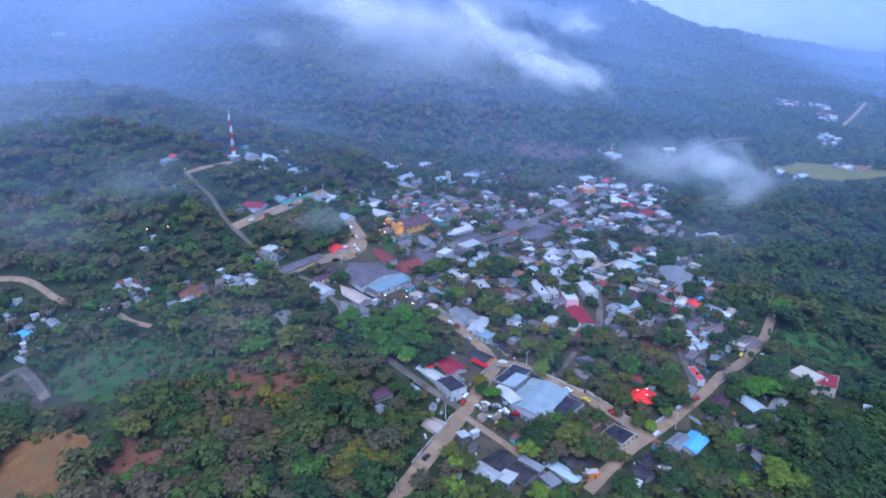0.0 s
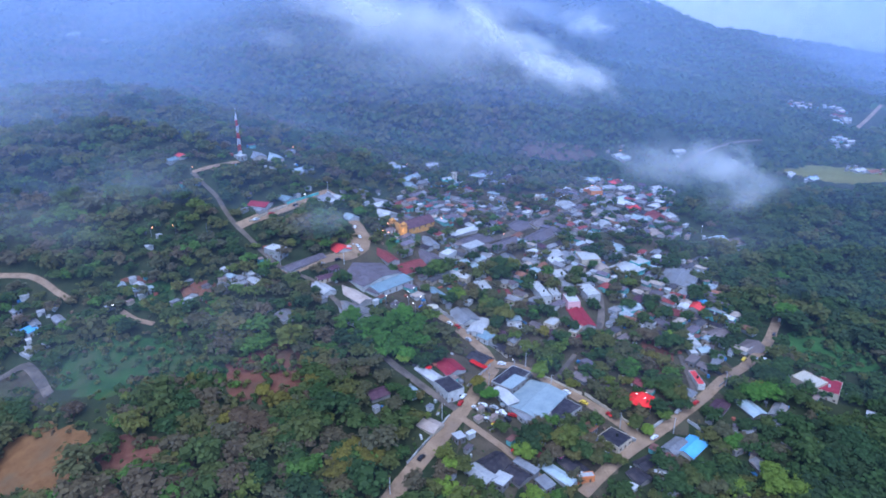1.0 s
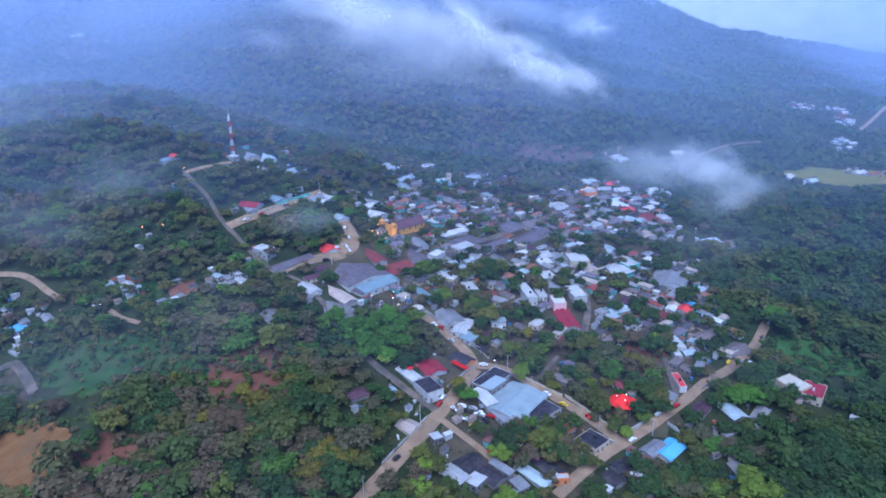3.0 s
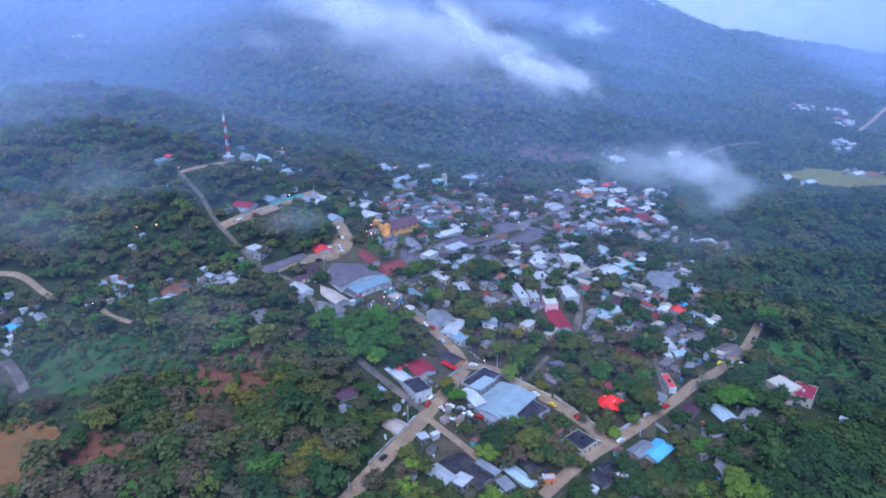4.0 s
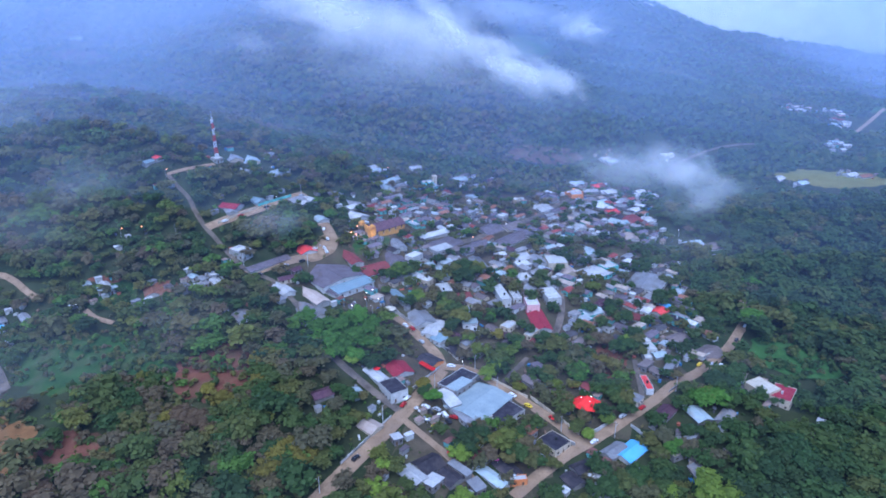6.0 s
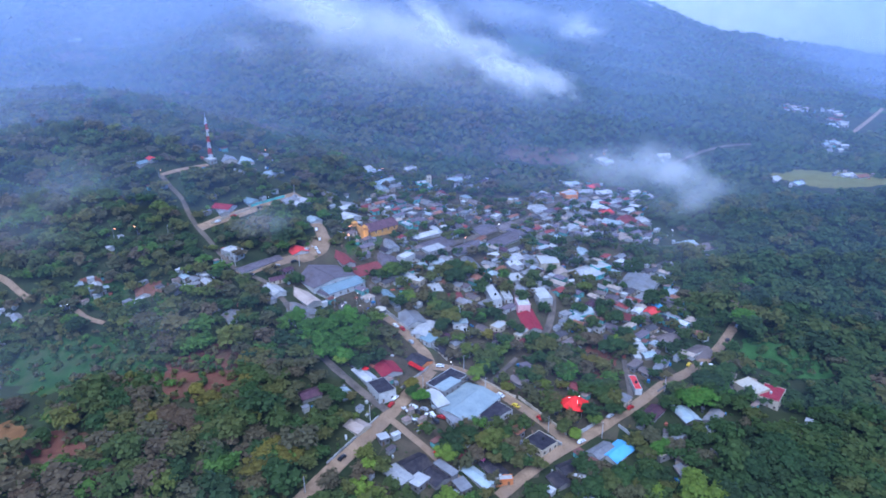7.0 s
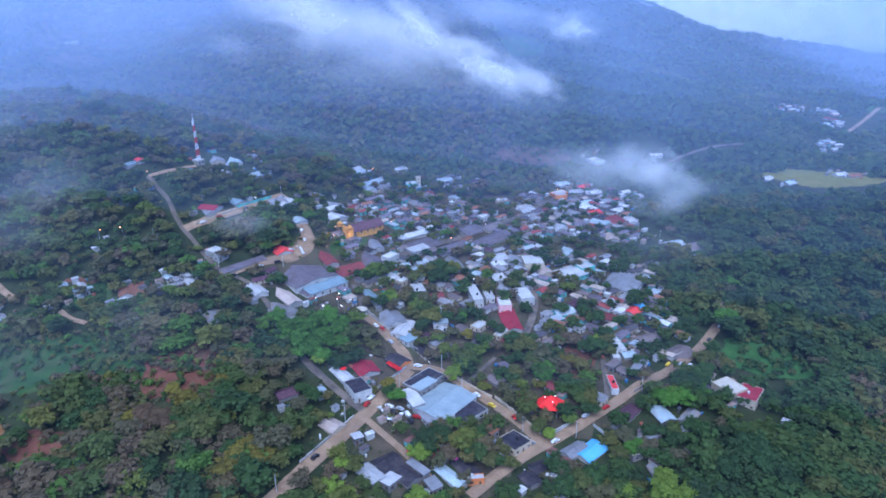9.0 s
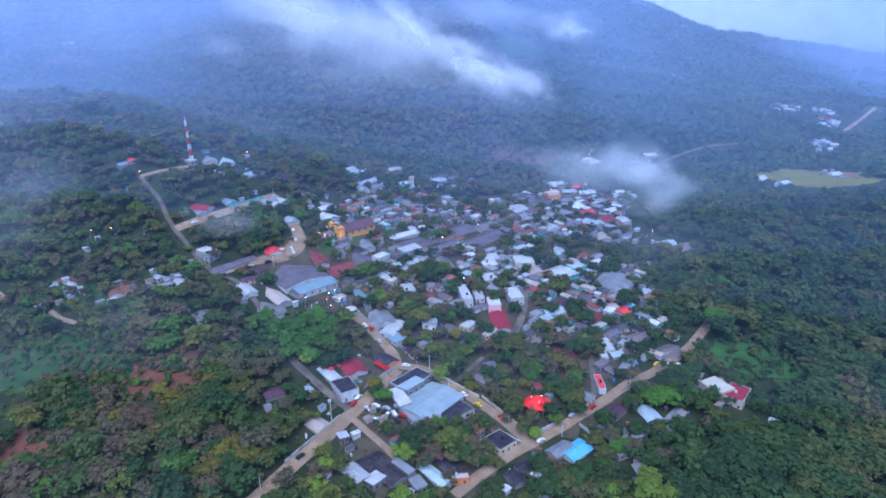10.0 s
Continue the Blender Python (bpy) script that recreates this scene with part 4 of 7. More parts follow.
house(107.8, 259.8, 11.7, 6.9, 3.1, 42, "gable", "sheet_grey", "white", "village house with light grey sheet roof")
house(115.2, 260.3, 14.4, 8.9, 3.1, 46, "gable", "sheet_vivid", "white", "village house with bright sky-blue sheet roof")
house(153.3, 288.2, 8.1, 11.5, 3.1, 20, "gable", "sheet_pale", "grey", "small house with light blue sheet roof")
house(165.9, 287.6, 11.9, 5.9, 3.1, 52, "gable", "sheet_weather", "grey", "small house with weathered grey roof")
house(136.9, 266.6, 7.9, 6.8, 3.1, 22, "gable", "sheet_white", "white", "small house with white sheet roof")
house(145.3, 270.7, 8.5, 3.7, 3.1, 46, "shed", "sheet_grey", "grey", "small shed with pale blue-grey roof")
house(136.1, 259.1, 7.9, 3.5, 3.1, 27, "shed", "sheet_pink", "grey", "low shed with pale brownish roof")
house(193.2, 314.0, 11.2, 13.5, 5.4, 31, "flat", "slab_cream", "cream", "long cream-white house with flat roof")
house(201.9, 309.8, 14.8, 10.4, 5.4, 56, "flat", "tile_crimson", "cream", "cream house with dark red roof terrace")
house(136.7, 287.7, 11.7, 7.0, 3.1, 50, "gable", "sheet_purple", "grey", "village house with dark purple-brown roof")
house(92.2, 248.8, 9.8, 7.0, 3.1, 32, "gable", "sheet_dark", "grey", "village house with dark sheet roof below the road")
house(87.1, 241.5, 7.1, 8.1, 3.1, 32, "gable", "sheet_dark", "grey", "village house with dark patched roof")
house(98.4, 233.7, 7.1, 4.9, 3.1, 35, "gable", "sheet_weather", "grey", "shed with weathered grey roof")
house(142.6, 250.0, 6.0, 7.2, 3.1, 13, "gable", "sheet_weather", "grey", "small shed with grey roof among trees")
house(-228.0, 326.4, 6.8, 10.9, 3.1, 59, "gable", "sheet_white", "white", "small white-roofed house in the village")
house(-242.8, 341.6, 5.8, 8.5, 3.1, 56, "gable", "sheet_grey", "white", "small house with pale roof")
house(-236.2, 341.4, 5.7, 7.9, 3.1, 60, "shed", "sheet_vivid", "white", "shed covered with vivid blue sheet")
house(-236.7, 347.5, 4.4, 9.6, 3.1, 46, "gable", "sheet_grey", "white", "small house with grey-white roof")
house(-221.6, 347.1, 4.8, 10.1, 3.1, 46, "gable", "sheet_grey", "grey", "small house with pale grey roof")
house(-254.7, 359.3, 4.2, 9.8, 3.1, 52, "gable", "sheet_grey", "white", "small house with grey roof")
house(-193.0, 367.8, 4.6, 6.5, 3.1, 37, "gable", "sheet_pale", "white", "small house with light roof")
house(-180.2, 365.7, 4.7, 7.5, 3.1, 42, "gable", "sheet_white", "white", "small white roofed house in the village")
house(-179.2, 360.6, 5.0, 5.6, 3.1, 31, "shed", "sheet_pale", "white", "low lean-to with light roof")
house(-172.7, 360.7, 4.7, 5.7, 3.1, 38, "shed", "sheet_pale", "white", "low lean-to with whitish roof")
house(-147.1, 357.4, 8.5, 9.7, 3.1, 31, "gable", "sheet_rust", "white", "village house with rust-red roof")
house(-137.1, 355.2, 7.5, 7.6, 3.1, 29, "gable", "sheet_rust", "white", "village house with reddish-brown roof")
house(-106.6, 398.7, 8.4, 12.1, 5.4, 60, "flat", "slab_light", "white", "white two-storey villa with flat roof")
house(-72.1, 368.3, 8.2, 16.4, 3.1, 42, "gable", "sheet_white", "white", "village house with white sheet roof")
house(-54.6, 367.2, 8.5, 28.6, 3.1, 42, "gable", "sheet_pink", "white", "long house with pale roof and white gable")
house(-51.4, 349.6, 20.2, 21.3, 3.6, 45, "gable", "sheet_weather", "white", "large house with weathered grey roof")
house(-86.4, 338.5, 10.6, 11.0, 3.1, 43, "gable", "sheet_weather", "white", "village house with weathered roof among trees")
house(-88.3, 393.0, 29.9, 8.3, 3.1, 52, "gable", "sheet_mauve", "white", "long low row house with dark roof")
house(-69.4, 416.1, 11.0, 11.6, 3.1, 38, "gable", "tile_bright", "white", "kiosk house with bright red roof")
house(-129.4, 450.9, 10.6, 13.8, 3.6, 75, "gable", "tile_crimson", "white", "village house with bright red roof on the hill")
house(-127.7, 444.1, 6.7, 9.9, 3.1, 36, "gable", "sheet_grey", "white", "small house with grey roof on the hill")
house(-114.6, 464.5, 9.3, 10.9, 3.1, 52, "gable", "sheet_bluegrey", "white", "village house with blue-grey roof on the hill")
house(-91.4, 478.9, 11.7, 11.6, 3.1, 53, "gable", "sheet_grey", "white", "village house with grey roof at the hill road")
house(-84.7, 477.2, 8.4, 9.2, 3.1, 50, "gable", "sheet_white", "white", "village house with whitish roof at the hill road")
house(-45.8, 477.4, 12.9, 13.2, 3.6, 48, "gable", "sheet_white", "white", "village house with white roof near the church")
house(-52.0, 489.4, 8.3, 8.3, 3.1, 47, "gable", "sheet_white", "white", "small white roofed house in the village")
house(-38.3, 499.3, 8.8, 8.8, 3.1, 47, "gable", "tile_red", "white", "small house with red roof")
house(-68.5, 459.5, 8.6, 10.3, 3.1, 38, "gable", "sheet_pale", "white", "small house with pale roof")
house(-149.2, 518.5, 10.8, 17.7, 3.1, 34, "gable", "sheet_grey", "cream", "village house with grey roof beside the mast")
house(-138.5, 524.8, 12.1, 19.7, 3.1, 31, "gable", "sheet_pale", "cream", "long house with pale roof beside the mast")
house(-116.0, 512.0, 13.7, 10.6, 3.1, 55, "gable", "sheet_pale", "white", "small house with pale roof")
house(-201.5, 484.0, 9.0, 6.5, 3.1, 66, "gable", "sheet_bluegrey", "white", "village house with blue-grey roof on the hill")
house(-196.5, 490.5, 6.0, 7.5, 3.1, 47, "gable", "tile_bright", "white", "small red-roofed house on the hill")
house(-52.1, 595.7, 14.8, 9.0, 3.1, 17, "gable", "sheet_pale", "white", "village house with pale roof at the wood's edge")
house(-36.0, 567.1, 15.0, 9.0, 3.1, 34, "gable", "sheet_pale", "white", "village house with whitish roof")
house(-26.4, 563.5, 15.0, 9.0, 3.1, 31, "gable", "sheet_grey", "white", "village house with light grey roof")
house(-33.4, 549.9, 10.0, 13.5, 3.1, 31, "gable", "sheet_pale", "white", "village house with pale blue roof")
house(-2.0, 588.9, 9.9, 9.0, 3.2, 17, "flat", "slab_light", "teal", "turquoise house with flat roof")
house(-18.1, 637.9, 12.5, 9.0, 3.1, 21, "gable", "sheet_white", "white", "small white roof at the wood's edge")
house(15.8, 569.0, 7.9, 9.0, 3.1, 13, "gable", "tile_red", "white", "small house with red roof")
house(25.5, 619.7, 14.4, 9.0, 3.1, 24, "gable", "sheet_pale", "white", "village house with pale roof among trees")
house(136.3, 639.1, 15.0, 9.0, 3.2, -4, "lowgable", "sheet_pale", "white", "long hall with pale roof")
house(155.8, 637.4, 15.0, 9.0, 3.1, 7, "gable", "tile_red", "white", "village house with red roof")
house(147.3, 619.3, 13.1, 9.0, 3.1, 10, "gable", "sheet_white", "white", "village house with white roof")
house(164.1, 620.7, 14.6, 9.0, 3.1, 10, "gable", "sheet_white", "white", "village house with bright white roof")
house(130.9, 593.8, 10.8, 9.0, 5.4, 9, "flat", "slab_light", "orange", "orange-fronted two-storey house in the village")
house(99.9, 553.0, 12.9, 19.4, 3.2, 15, "lowgable", "sheet_white", "white", "village house with white metal roof")
house(127.5, 541.9, 15.5, 16.1, 3.1, 20, "gable", "sheet_weather", "white", "village house with grey roof")
house(123.6, 515.4, 8.6, 10.3, 3.1, 14, "gable", "sheet_white", "white", "village house with white sheet roof")
house(158.1, 559.6, 11.8, 16.9, 3.1, 8, "gable", "tile_red", "white", "village house with red roof")
house(191.8, 619.0, 9.4, 9.0, 3.1, 6, "gable", "sheet_white", "white", "small white roofed house in the village")
house(163.0, 507.9, 9.7, 13.4, 3.1, 6, "gable", "sheet_pink", "white", "village house with pinkish roof")
house(211.4, 510.2, 14.5, 11.0, 3.1, 27, "gable", "sheet_pale", "white", "village house with pale roof in the woods")
house(224.6, 509.1, 16.3, 12.2, 3.1, 26, "gable", "sheet_brown", "white", "white house with brown roof in the woods")
house(450.1, 902.8, 9.0, 6.0, 3.6, 13, "gable", "sheet_white", "white", "distant house with white roof")
house(510.3, 925.4, 9.0, 6.0, 3.6, 11, "gable", "sheet_white", "white", "distant house with white roof")
house(496.1, 889.3, 9.0, 6.0, 3.6, 10, "gable", "tile_red", "white", "distant house with red roof")
house(497.2, 874.0, 9.0, 6.0, 3.6, 10, "gable", "sheet_white", "white", "distant house with whitish roof")
house(454.1, 806.2, 9.0, 6.0, 3.6, 11, "gable", "sheet_pale", "white", "distant house with pale roof")
house(465.5, 801.9, 9.0, 6.0, 3.6, 11, "gable", "sheet_white", "white", "distant house with white roof")
house(242.1, 724.3, 13.9, 9.0, 3.6, 16, "gable", "sheet_white", "white", "lone white-roofed house at the wood's edge")
house(-501.3, 938.9, 9.0, 6.0, 3.6, 45, "gable", "sheet_white", "white", "distant white house on the mountain")
house(-455.0, 921.6, 9.0, 6.0, 3.6, 41, "gable", "sheet_white", "white", "distant small white house on the mountain")


def church(x, y, w, d, turn):
    """A long nave with a tiled gable roof and a front of two stubby bell towers, lit by lamps."""
    HOUSES.append((x, y, 0.5 * w))
    z = h(x, y)
    ob = thing("church", pose(x, y, z, 0, 0, turn), "ochre-yellow village church with dark tiled roof and two bell towers", "church")
    part("nave_wall", one(-w / 2, -d / 2, -4, w / 2, d / 2, 4.3), "church_wall", ob)
    roof = part("roof", gable(w, d, 4.32, 3.7, 0.6, 0.25), "church_tile", ob, "dark purple-brown tiled gable roof")
    bm = bmesh.new()
    tube(bm, (-w / 2, 0, 8.3), (w / 2, 0, 8.3), 0.2, 0.2, 6)
    part("ridge_cap", bm, "church_tile", roof)
    bm = bmesh.new()
    box(bm, -w / 2 - 1.2, -d / 2 + 1.2, -4, -w / 2 - 0.004, d / 2 - 1.2, 6.6)
    for k in range(5):
        s = (d / 2 - 1.3) * (1 - k / 5)
        box(bm, -w / 2 - 1.1, -s, 6.6 + 0.45 * k, -w / 2 - 0.3, s, 7.05 + 0.45 * k)
    part("front_wall", bm, "church_wall", ob)
    for s in (-1, 1):
        bm = bmesh.new()
        a = s * (d / 2 + 0.6)
        box(bm, -w / 2 - 2.2, a - 1.7, -4, -w / 2 + 1.6, a + 1.7, 7.2)
        box(bm, -w / 2 - 2.5, a - 2.2, 7.2, -w / 2 + 1.9, a + 2.2, 7.6)
        for u in (-1.5, 1.1):
            for v in (-1.5, 1.1):
                box(bm, -w / 2 - 0.3 + u, a + v, 7.6, -w / 2 - 0.3 + u + 0.5, a + v + 0.5, 9.0)
        box(bm, -w / 2 - 2.2, a - 1.9, 9.0, -w / 2 + 1.6, a + 1.9, 9.3)
        for k in range(4):
            r = 1.7 * math.cos(0.4 * k)
            tube(bm, (-w / 2 - 0.3, a, 9.3 + 0.4 * k), (-w / 2 - 0.3, a, 9.7 + 0.4 * k), r, 1.7 * math.cos(0.4 * (k + 1)), 10)
        part("bell_tower", bm, "church_wall", ob)
    part("door", one(-w / 2 - 1.25, -1.2, 0, -w / 2 - 1.15, 1.2, 3.6), "wood", ob)
    for k in range(5):
        u = -w / 2 + (k + 0.8) * w / 5.4
        win = part("window", one(u - 0.6, -d / 2 - 0.04, 1.7, u + 0.6, -d / 2 + 0.03, 3.8), "white", ob)
        part("pane", one(u - 0.45, -d / 2 - 0.07, 1.85, u + 0.45, -d / 2, 3.65), "glass_dark", win)
    return ob


def mast(x, y, tall):
    """A three-legged lattice mast in red and white bands."""
    z = h(x, y)
    ob = thing("radio_mast", pose(x, y, z, 0, 0, 20), "tall red and white banded lattice radio mast on a hilltop", "mast")
    legs = [Vector((math.cos(2.094 * k), math.sin(2.094 * k), 0)) for k in range(3)]
    bands, wide = 7, lambda s: 1.7 * (1 - s) + 0.45 * s
    for band in range(bands):
        bm = bmesh.new()
        for j in range(3):
            s0, s1 = (band + j / 3) / bands, (band + (j + 1) / 3) / bands
            for k in range(3):
                a, b = legs[k], legs[(k + 1) % 3]
                up0, up1 = Vector((0, 0, tall * s0)), Vector((0, 0, tall * s1))
                tube(bm, a * wide(s0) + up0, a * wide(s1) + up1, 0.17, 0.16, 6)
                tube(bm, a * wide(s0) + up0, b * wide(s1) + up1, 0.09, 0.09, 5)
                tube(bm, a * wide(s1) + up1, b * wide(s1) + up1, 0.09, 0.09, 5)
        part("lattice_section", bm, "steel_white" if band % 2 == 0 else "steel_red", ob)
    bm = bmesh.new()
    tube(bm, (0, 0, tall - 0.3), (0, 0, tall + 4.5), 0.12, 0.05, 6)
    part("antenna", bm, "steel_white", ob)
    for k, s in enumerate((0.72, 0.86, 0.93)):
        bm = bmesh.new()
        p = legs[k] * (wide(s) + 0.35) + Vector((0, 0, tall * s))
        tube(bm, p - legs[k] * 0.4, p + legs[k] * 0.25, 0.2, 0.65, 12)
        part("dish_antenna", bm, "steel_white", ob)
    part("base_slab", one(-2.6, -2.6, -3, 2.6, 2.6, 0.25), "slab_light", ob)
    return ob


def car(x, y, turn, paint, label, truck=False):
    z = h(x, y) + 0.95
    ob = thing("pickup_truck" if truck else "car", pose(x, y, z, 0, 0, turn), label, "truck" if truck else "car", "parked cars")
    bm = bmesh.new()
    box(bm, -2.2, -0.9, 0.32, 2.2, 0.9, 0.92)
    for v in bm.verts:
        if v.co.z > 0.5:
            v.co.x *= 0.96
            v.co.y *= 0.94
    bmesh.ops.bevel(bm, geom=list(bm.edges), offset=0.12, segments=2, affect="EDGES")
    part("body", bm, paint, ob)
    bm = bmesh.new()
    a, b = (-0.4, 1.3) if truck else (-1.7, 1.2)
    box(bm, a, -0.8, 0.9, b, 0.8, 1.45)
    for v in bm.verts:
        if v.co.z > 1.2:
            v.co.x = (v.co.x - (a + b) / 2) * 0.72 + (a + b) / 2
            v.co.y *= 0.85
    bmesh.ops.bevel(bm, geom=list(bm.edges), offset=0.06, segments=1, affect="EDGES")
    cabin = part("cabin", bm, paint, ob)
    for s in (-1, 1):
        part("side_window", one(a + 0.25, s * 0.765 - 0.02, 1.0, b - 0.3, s * 0.765 + 0.02, 1.3), "glass_dark", cabin)
    bm = bmesh.new()
    box(bm, b - 0.22, -0.6, 0.98, b - 0.02, 0.6, 1.3)
    part("windscreen", bm, "glass_dark", cabin)
    for u in (-1.35, 1.35):
        for s in (-1, 1):
            bm = bmesh.new()
            tube(bm, (u, s * 0.9 - s * 0.2, 0.33), (u, s * 0.93, 0.33), 0.33, 0.33, 12)
            part("wheel", bm, "rubber", ob)
    for s in (-0.6, 0.6):
        part("headlight", one(2.12, s - 0.16, 0.6, 2.2, s + 0.16, 0.75), "canvas_white", ob)
    return ob


def lamp(x, y, glow, tall=7.0, turn=0.0):
    HOUSES.append((x, y - 4, 4.5))
    ob = thing("street_lamp", pose(x, y, h(x, y), 0, 0, turn), "lit street lamp on a slim grey pole", "street lamp", "street lamps")
    bm = bmesh.new()
    tube(bm, (0, 0, -0.6), (0, 0, tall), 0.13, 0.08)
    part("pole", bm, "steel_grey", ob)
    bm = bmesh.new()
    tube(bm, (0, 0, tall - 0.1), (1.2, 0, tall + 0.3), 0.06, 0.05, 6)
    part("arm", bm, "steel_grey", ob)
    bm = bmesh.new()
    bmesh.ops.create_icosphere(bm, subdivisions=2, radius=0.21 if glow == "lamp_white" else 0.3, matrix=Matrix.Translation((1.3, 0, tall + 0.15)))
    part("bulb", bm, glow, ob, "glowing lamp globe")
    return ob


def utility_pole(x, y, turn, tall=9.0):
    ob = thing("utility_pole", pose(x, y, h(x, y), 0, 0, turn), "pale concrete utility pole with a crossarm", "pole", "utility poles")
    bm = bmesh.new()
    tube(bm, (0, 0, -0.8), (0, 0, tall), 0.19, 0.12)
    part("post", bm, "slab_light", ob)
    part("crossarm", one(-1.1, -0.07, tall - 0.8, 1.1, 0.07, tall - 0.62), "wood", ob)
    for u in (-0.95, 0, 0.95):
        bm = bmesh.new()
        tube(bm, (u, 0, tall - 0.62), (u, 0, tall - 0.4), 0.07, 0.05, 6)
        part("insulator", bm, "steel_white", ob)
    return ob


def garden_wall(x0, y0, x1, y1, tall, material, label):
    """A low masonry wall that steps along the ground, with a coping and piers."""
    a, b = Vector((x0, y0)), Vector((x1, y1))
    run, turn = (b - a).length, math.degrees(math.atan2(y1 - y0, x1 - x0))
    ob = thing("garden_wall", pose(x0, y0, h(x0, y0), 0, 0, turn), label, "wall")
    count = max(2, int(run / 4))
    for k in range(count):
        p, q = a.lerp(b, k / count), a.lerp(b, (k + 1) / count)
        lo, hi = sorted((h(p.x, p.y) - h(x0, y0), h(q.x, q.y) - h(x0, y0)))
        u0, u1 = run * k / count, run * (k + 1) / count
        panel = part("wall_panel", one(u0 + 0.15, -0.11, lo - 0.6, u1 - 0.15, 0.11, hi + tall), material, ob)
        part("coping", one(u0 + 0.15, -0.17, hi + tall + 0.002, u1 - 0.15, 0.17, hi + tall + 0.12), material, panel)
        part("pier", one(u0 - 0.15, -0.19, lo - 0.6, u0 + 0.15, 0.19, hi + tall + 0.2), material, ob)
    return ob


def canopy(x, y, r, tall, sides, cloth, label, lights=0, peak=0.42, name="canopy_tent"):
    """A tent roof of sagging cloth panels on posts."""
    HOUSES.append((x, y, r))
    ob = thing(name, pose(x, y, h(x, y), 0, 0, 20), label, "tent")
    bm = bmesh.new()
    rings = 6
    rows = []
    for k in range(rings + 1):
        s = k / rings
        row = []
        for j in range(sides * 2):
            a = math.pi * j / sides
            rr = r * s * (1.0 if j % 2 == 0 else 1 - 0.12 * s)
            row.append(bm.verts.new((rr * math.cos(a), rr * math.sin(a), tall + peak * r * (1 - s) ** 1.3 + (0 if j % 2 == 0 else -0.06 * r * s * (1 - s)))))
        rows.append(row)
    for k in range(rings):
        for j in range(sides * 2):
            bm.faces.new((rows[k][j], rows[k + 1][j], rows[k + 1][(j + 1) % (sides * 2)], rows[k][(j + 1) % (sides * 2)]))
    bmesh.ops.remove_doubles(bm, verts=bm.verts, dist=0.001)
    bmesh.ops.solidify(bm, geom=list(bm.faces), thickness=0.05)
    top = part("canopy", bm, cloth, ob)
    for j in range(sides):
        a = 2 * math.pi * j / sides
        bm = bmesh.new()
        tube(bm, (0.97 * r * math.cos(a), 0.97 * r * math.sin(a), -0.8), (0.97 * r * math.cos(a), 0.97 * r * math.sin(a), tall + 0.02), 0.08, 0.08, 6)
        part("post", bm, "steel_grey", ob)
    for j in range(lights):
        bm = bmesh.new()
        a = 2.1 * j + 0.4
        p = Vector((0.4 * r * math.cos(a), 0.4 * r * math.sin(a), tall + 0.62 * peak * r))
        bmesh.ops.create_icosphere(bm, subdivisions=1, radius=0.2, matrix=Matrix.Translation(p))
        part("lamp_globe", bm, "lamp_white", top, "small glowing lamp on the cloth")
    return ob


def awning(x, y, w, d, turn, tall, cloth, label):
    ob = thing("awning", pose(x, y, h(x, y), 0, 0, turn), label, "awning")
    HOUSES.append((x, y, 0.5 * w))
    bm = bmesh.new()
    n = 8
    rows = [[bm.verts.new((-w / 2 + w * i / n, -d / 2 + d * j / 4, tall + 0.35 * (j / 4) - 0.12 * math.sin(math.pi * i / n))) for i in range(n + 1)] for j in range(5)]
    for j in range(4):
        for i in range(n):
            bm.faces.new((rows[j][i], rows[j][i + 1], rows[j + 1][i + 1], rows[j + 1][i]))
    bmesh.ops.solidify(bm, geom=list(bm.faces), thickness=0.05)
    part("cloth", bm, cloth, ob)
    for u in (-1, 1):
        for v in (-1, 1):
            bm = bmesh.new()
            tube(bm, (u * w * 0.49, v * d * 0.49, -0.8), (u * w * 0.49, v * d * 0.49, tall + 0.17 + 0.17 * v), 0.05, 0.05, 6)
            part("post", bm, "steel_grey", ob)
    return ob


def kiosk(x, y):
    """A small round bandstand."""
    HOUSES.append((x, y, 4.0))
    ob = thing("bandstand", pose(x, y, h(x, y)), "small round pale bandstand with a conical roof", "bandstand")
    bm = bmesh.new()
    tube(bm, (0, 0, -1.5), (0, 0, 0.7), 3.6, 3.5, 16)
    part("platform", bm, "slab_light", ob)
    for k in range(8):
        a = math.pi * k / 4
        bm = bmesh.new()
        tube(bm, (3 * math.cos(a), 3 * math.sin(a), 0.7), (3 * math.cos(a), 3 * math.sin(a), 3.5), 0.14, 0.14)
        part("column", bm, "white", ob)
    bm = bmesh.new()
    tube(bm, (0, 0, 3.5), (0, 0, 4.6), 3.7, 1.2, 16)
    tube(bm, (0, 0, 4.6), (0, 0, 5.2), 1.2, 0.15, 16)
    part("roof", bm, "slab_cream", ob)
    return ob


def water_tower(x, y, tall):
    HOUSES.append((x, y, 4.0))
    ob = thing("water_tower", pose(x, y, h(x, y), 0, 0, 20), "tall pale beige concrete water tower block", "tower")
    part("shaft", one(-1.8, -1.8, -3, 1.8, 1.8, tall), "cream", ob)
    part("top_slab", one(-2.1, -2.1, tall + 0.002, 2.1, 2.1, tall + 0.5), "cream", ob)
    for k in range(3):
        part("slot_window", one(-0.4, -1.84, 1.5 + 2.6 * k, 0.4, -1.77, 2.6 + 2.6 * k), "glass_dark", ob)
    return ob

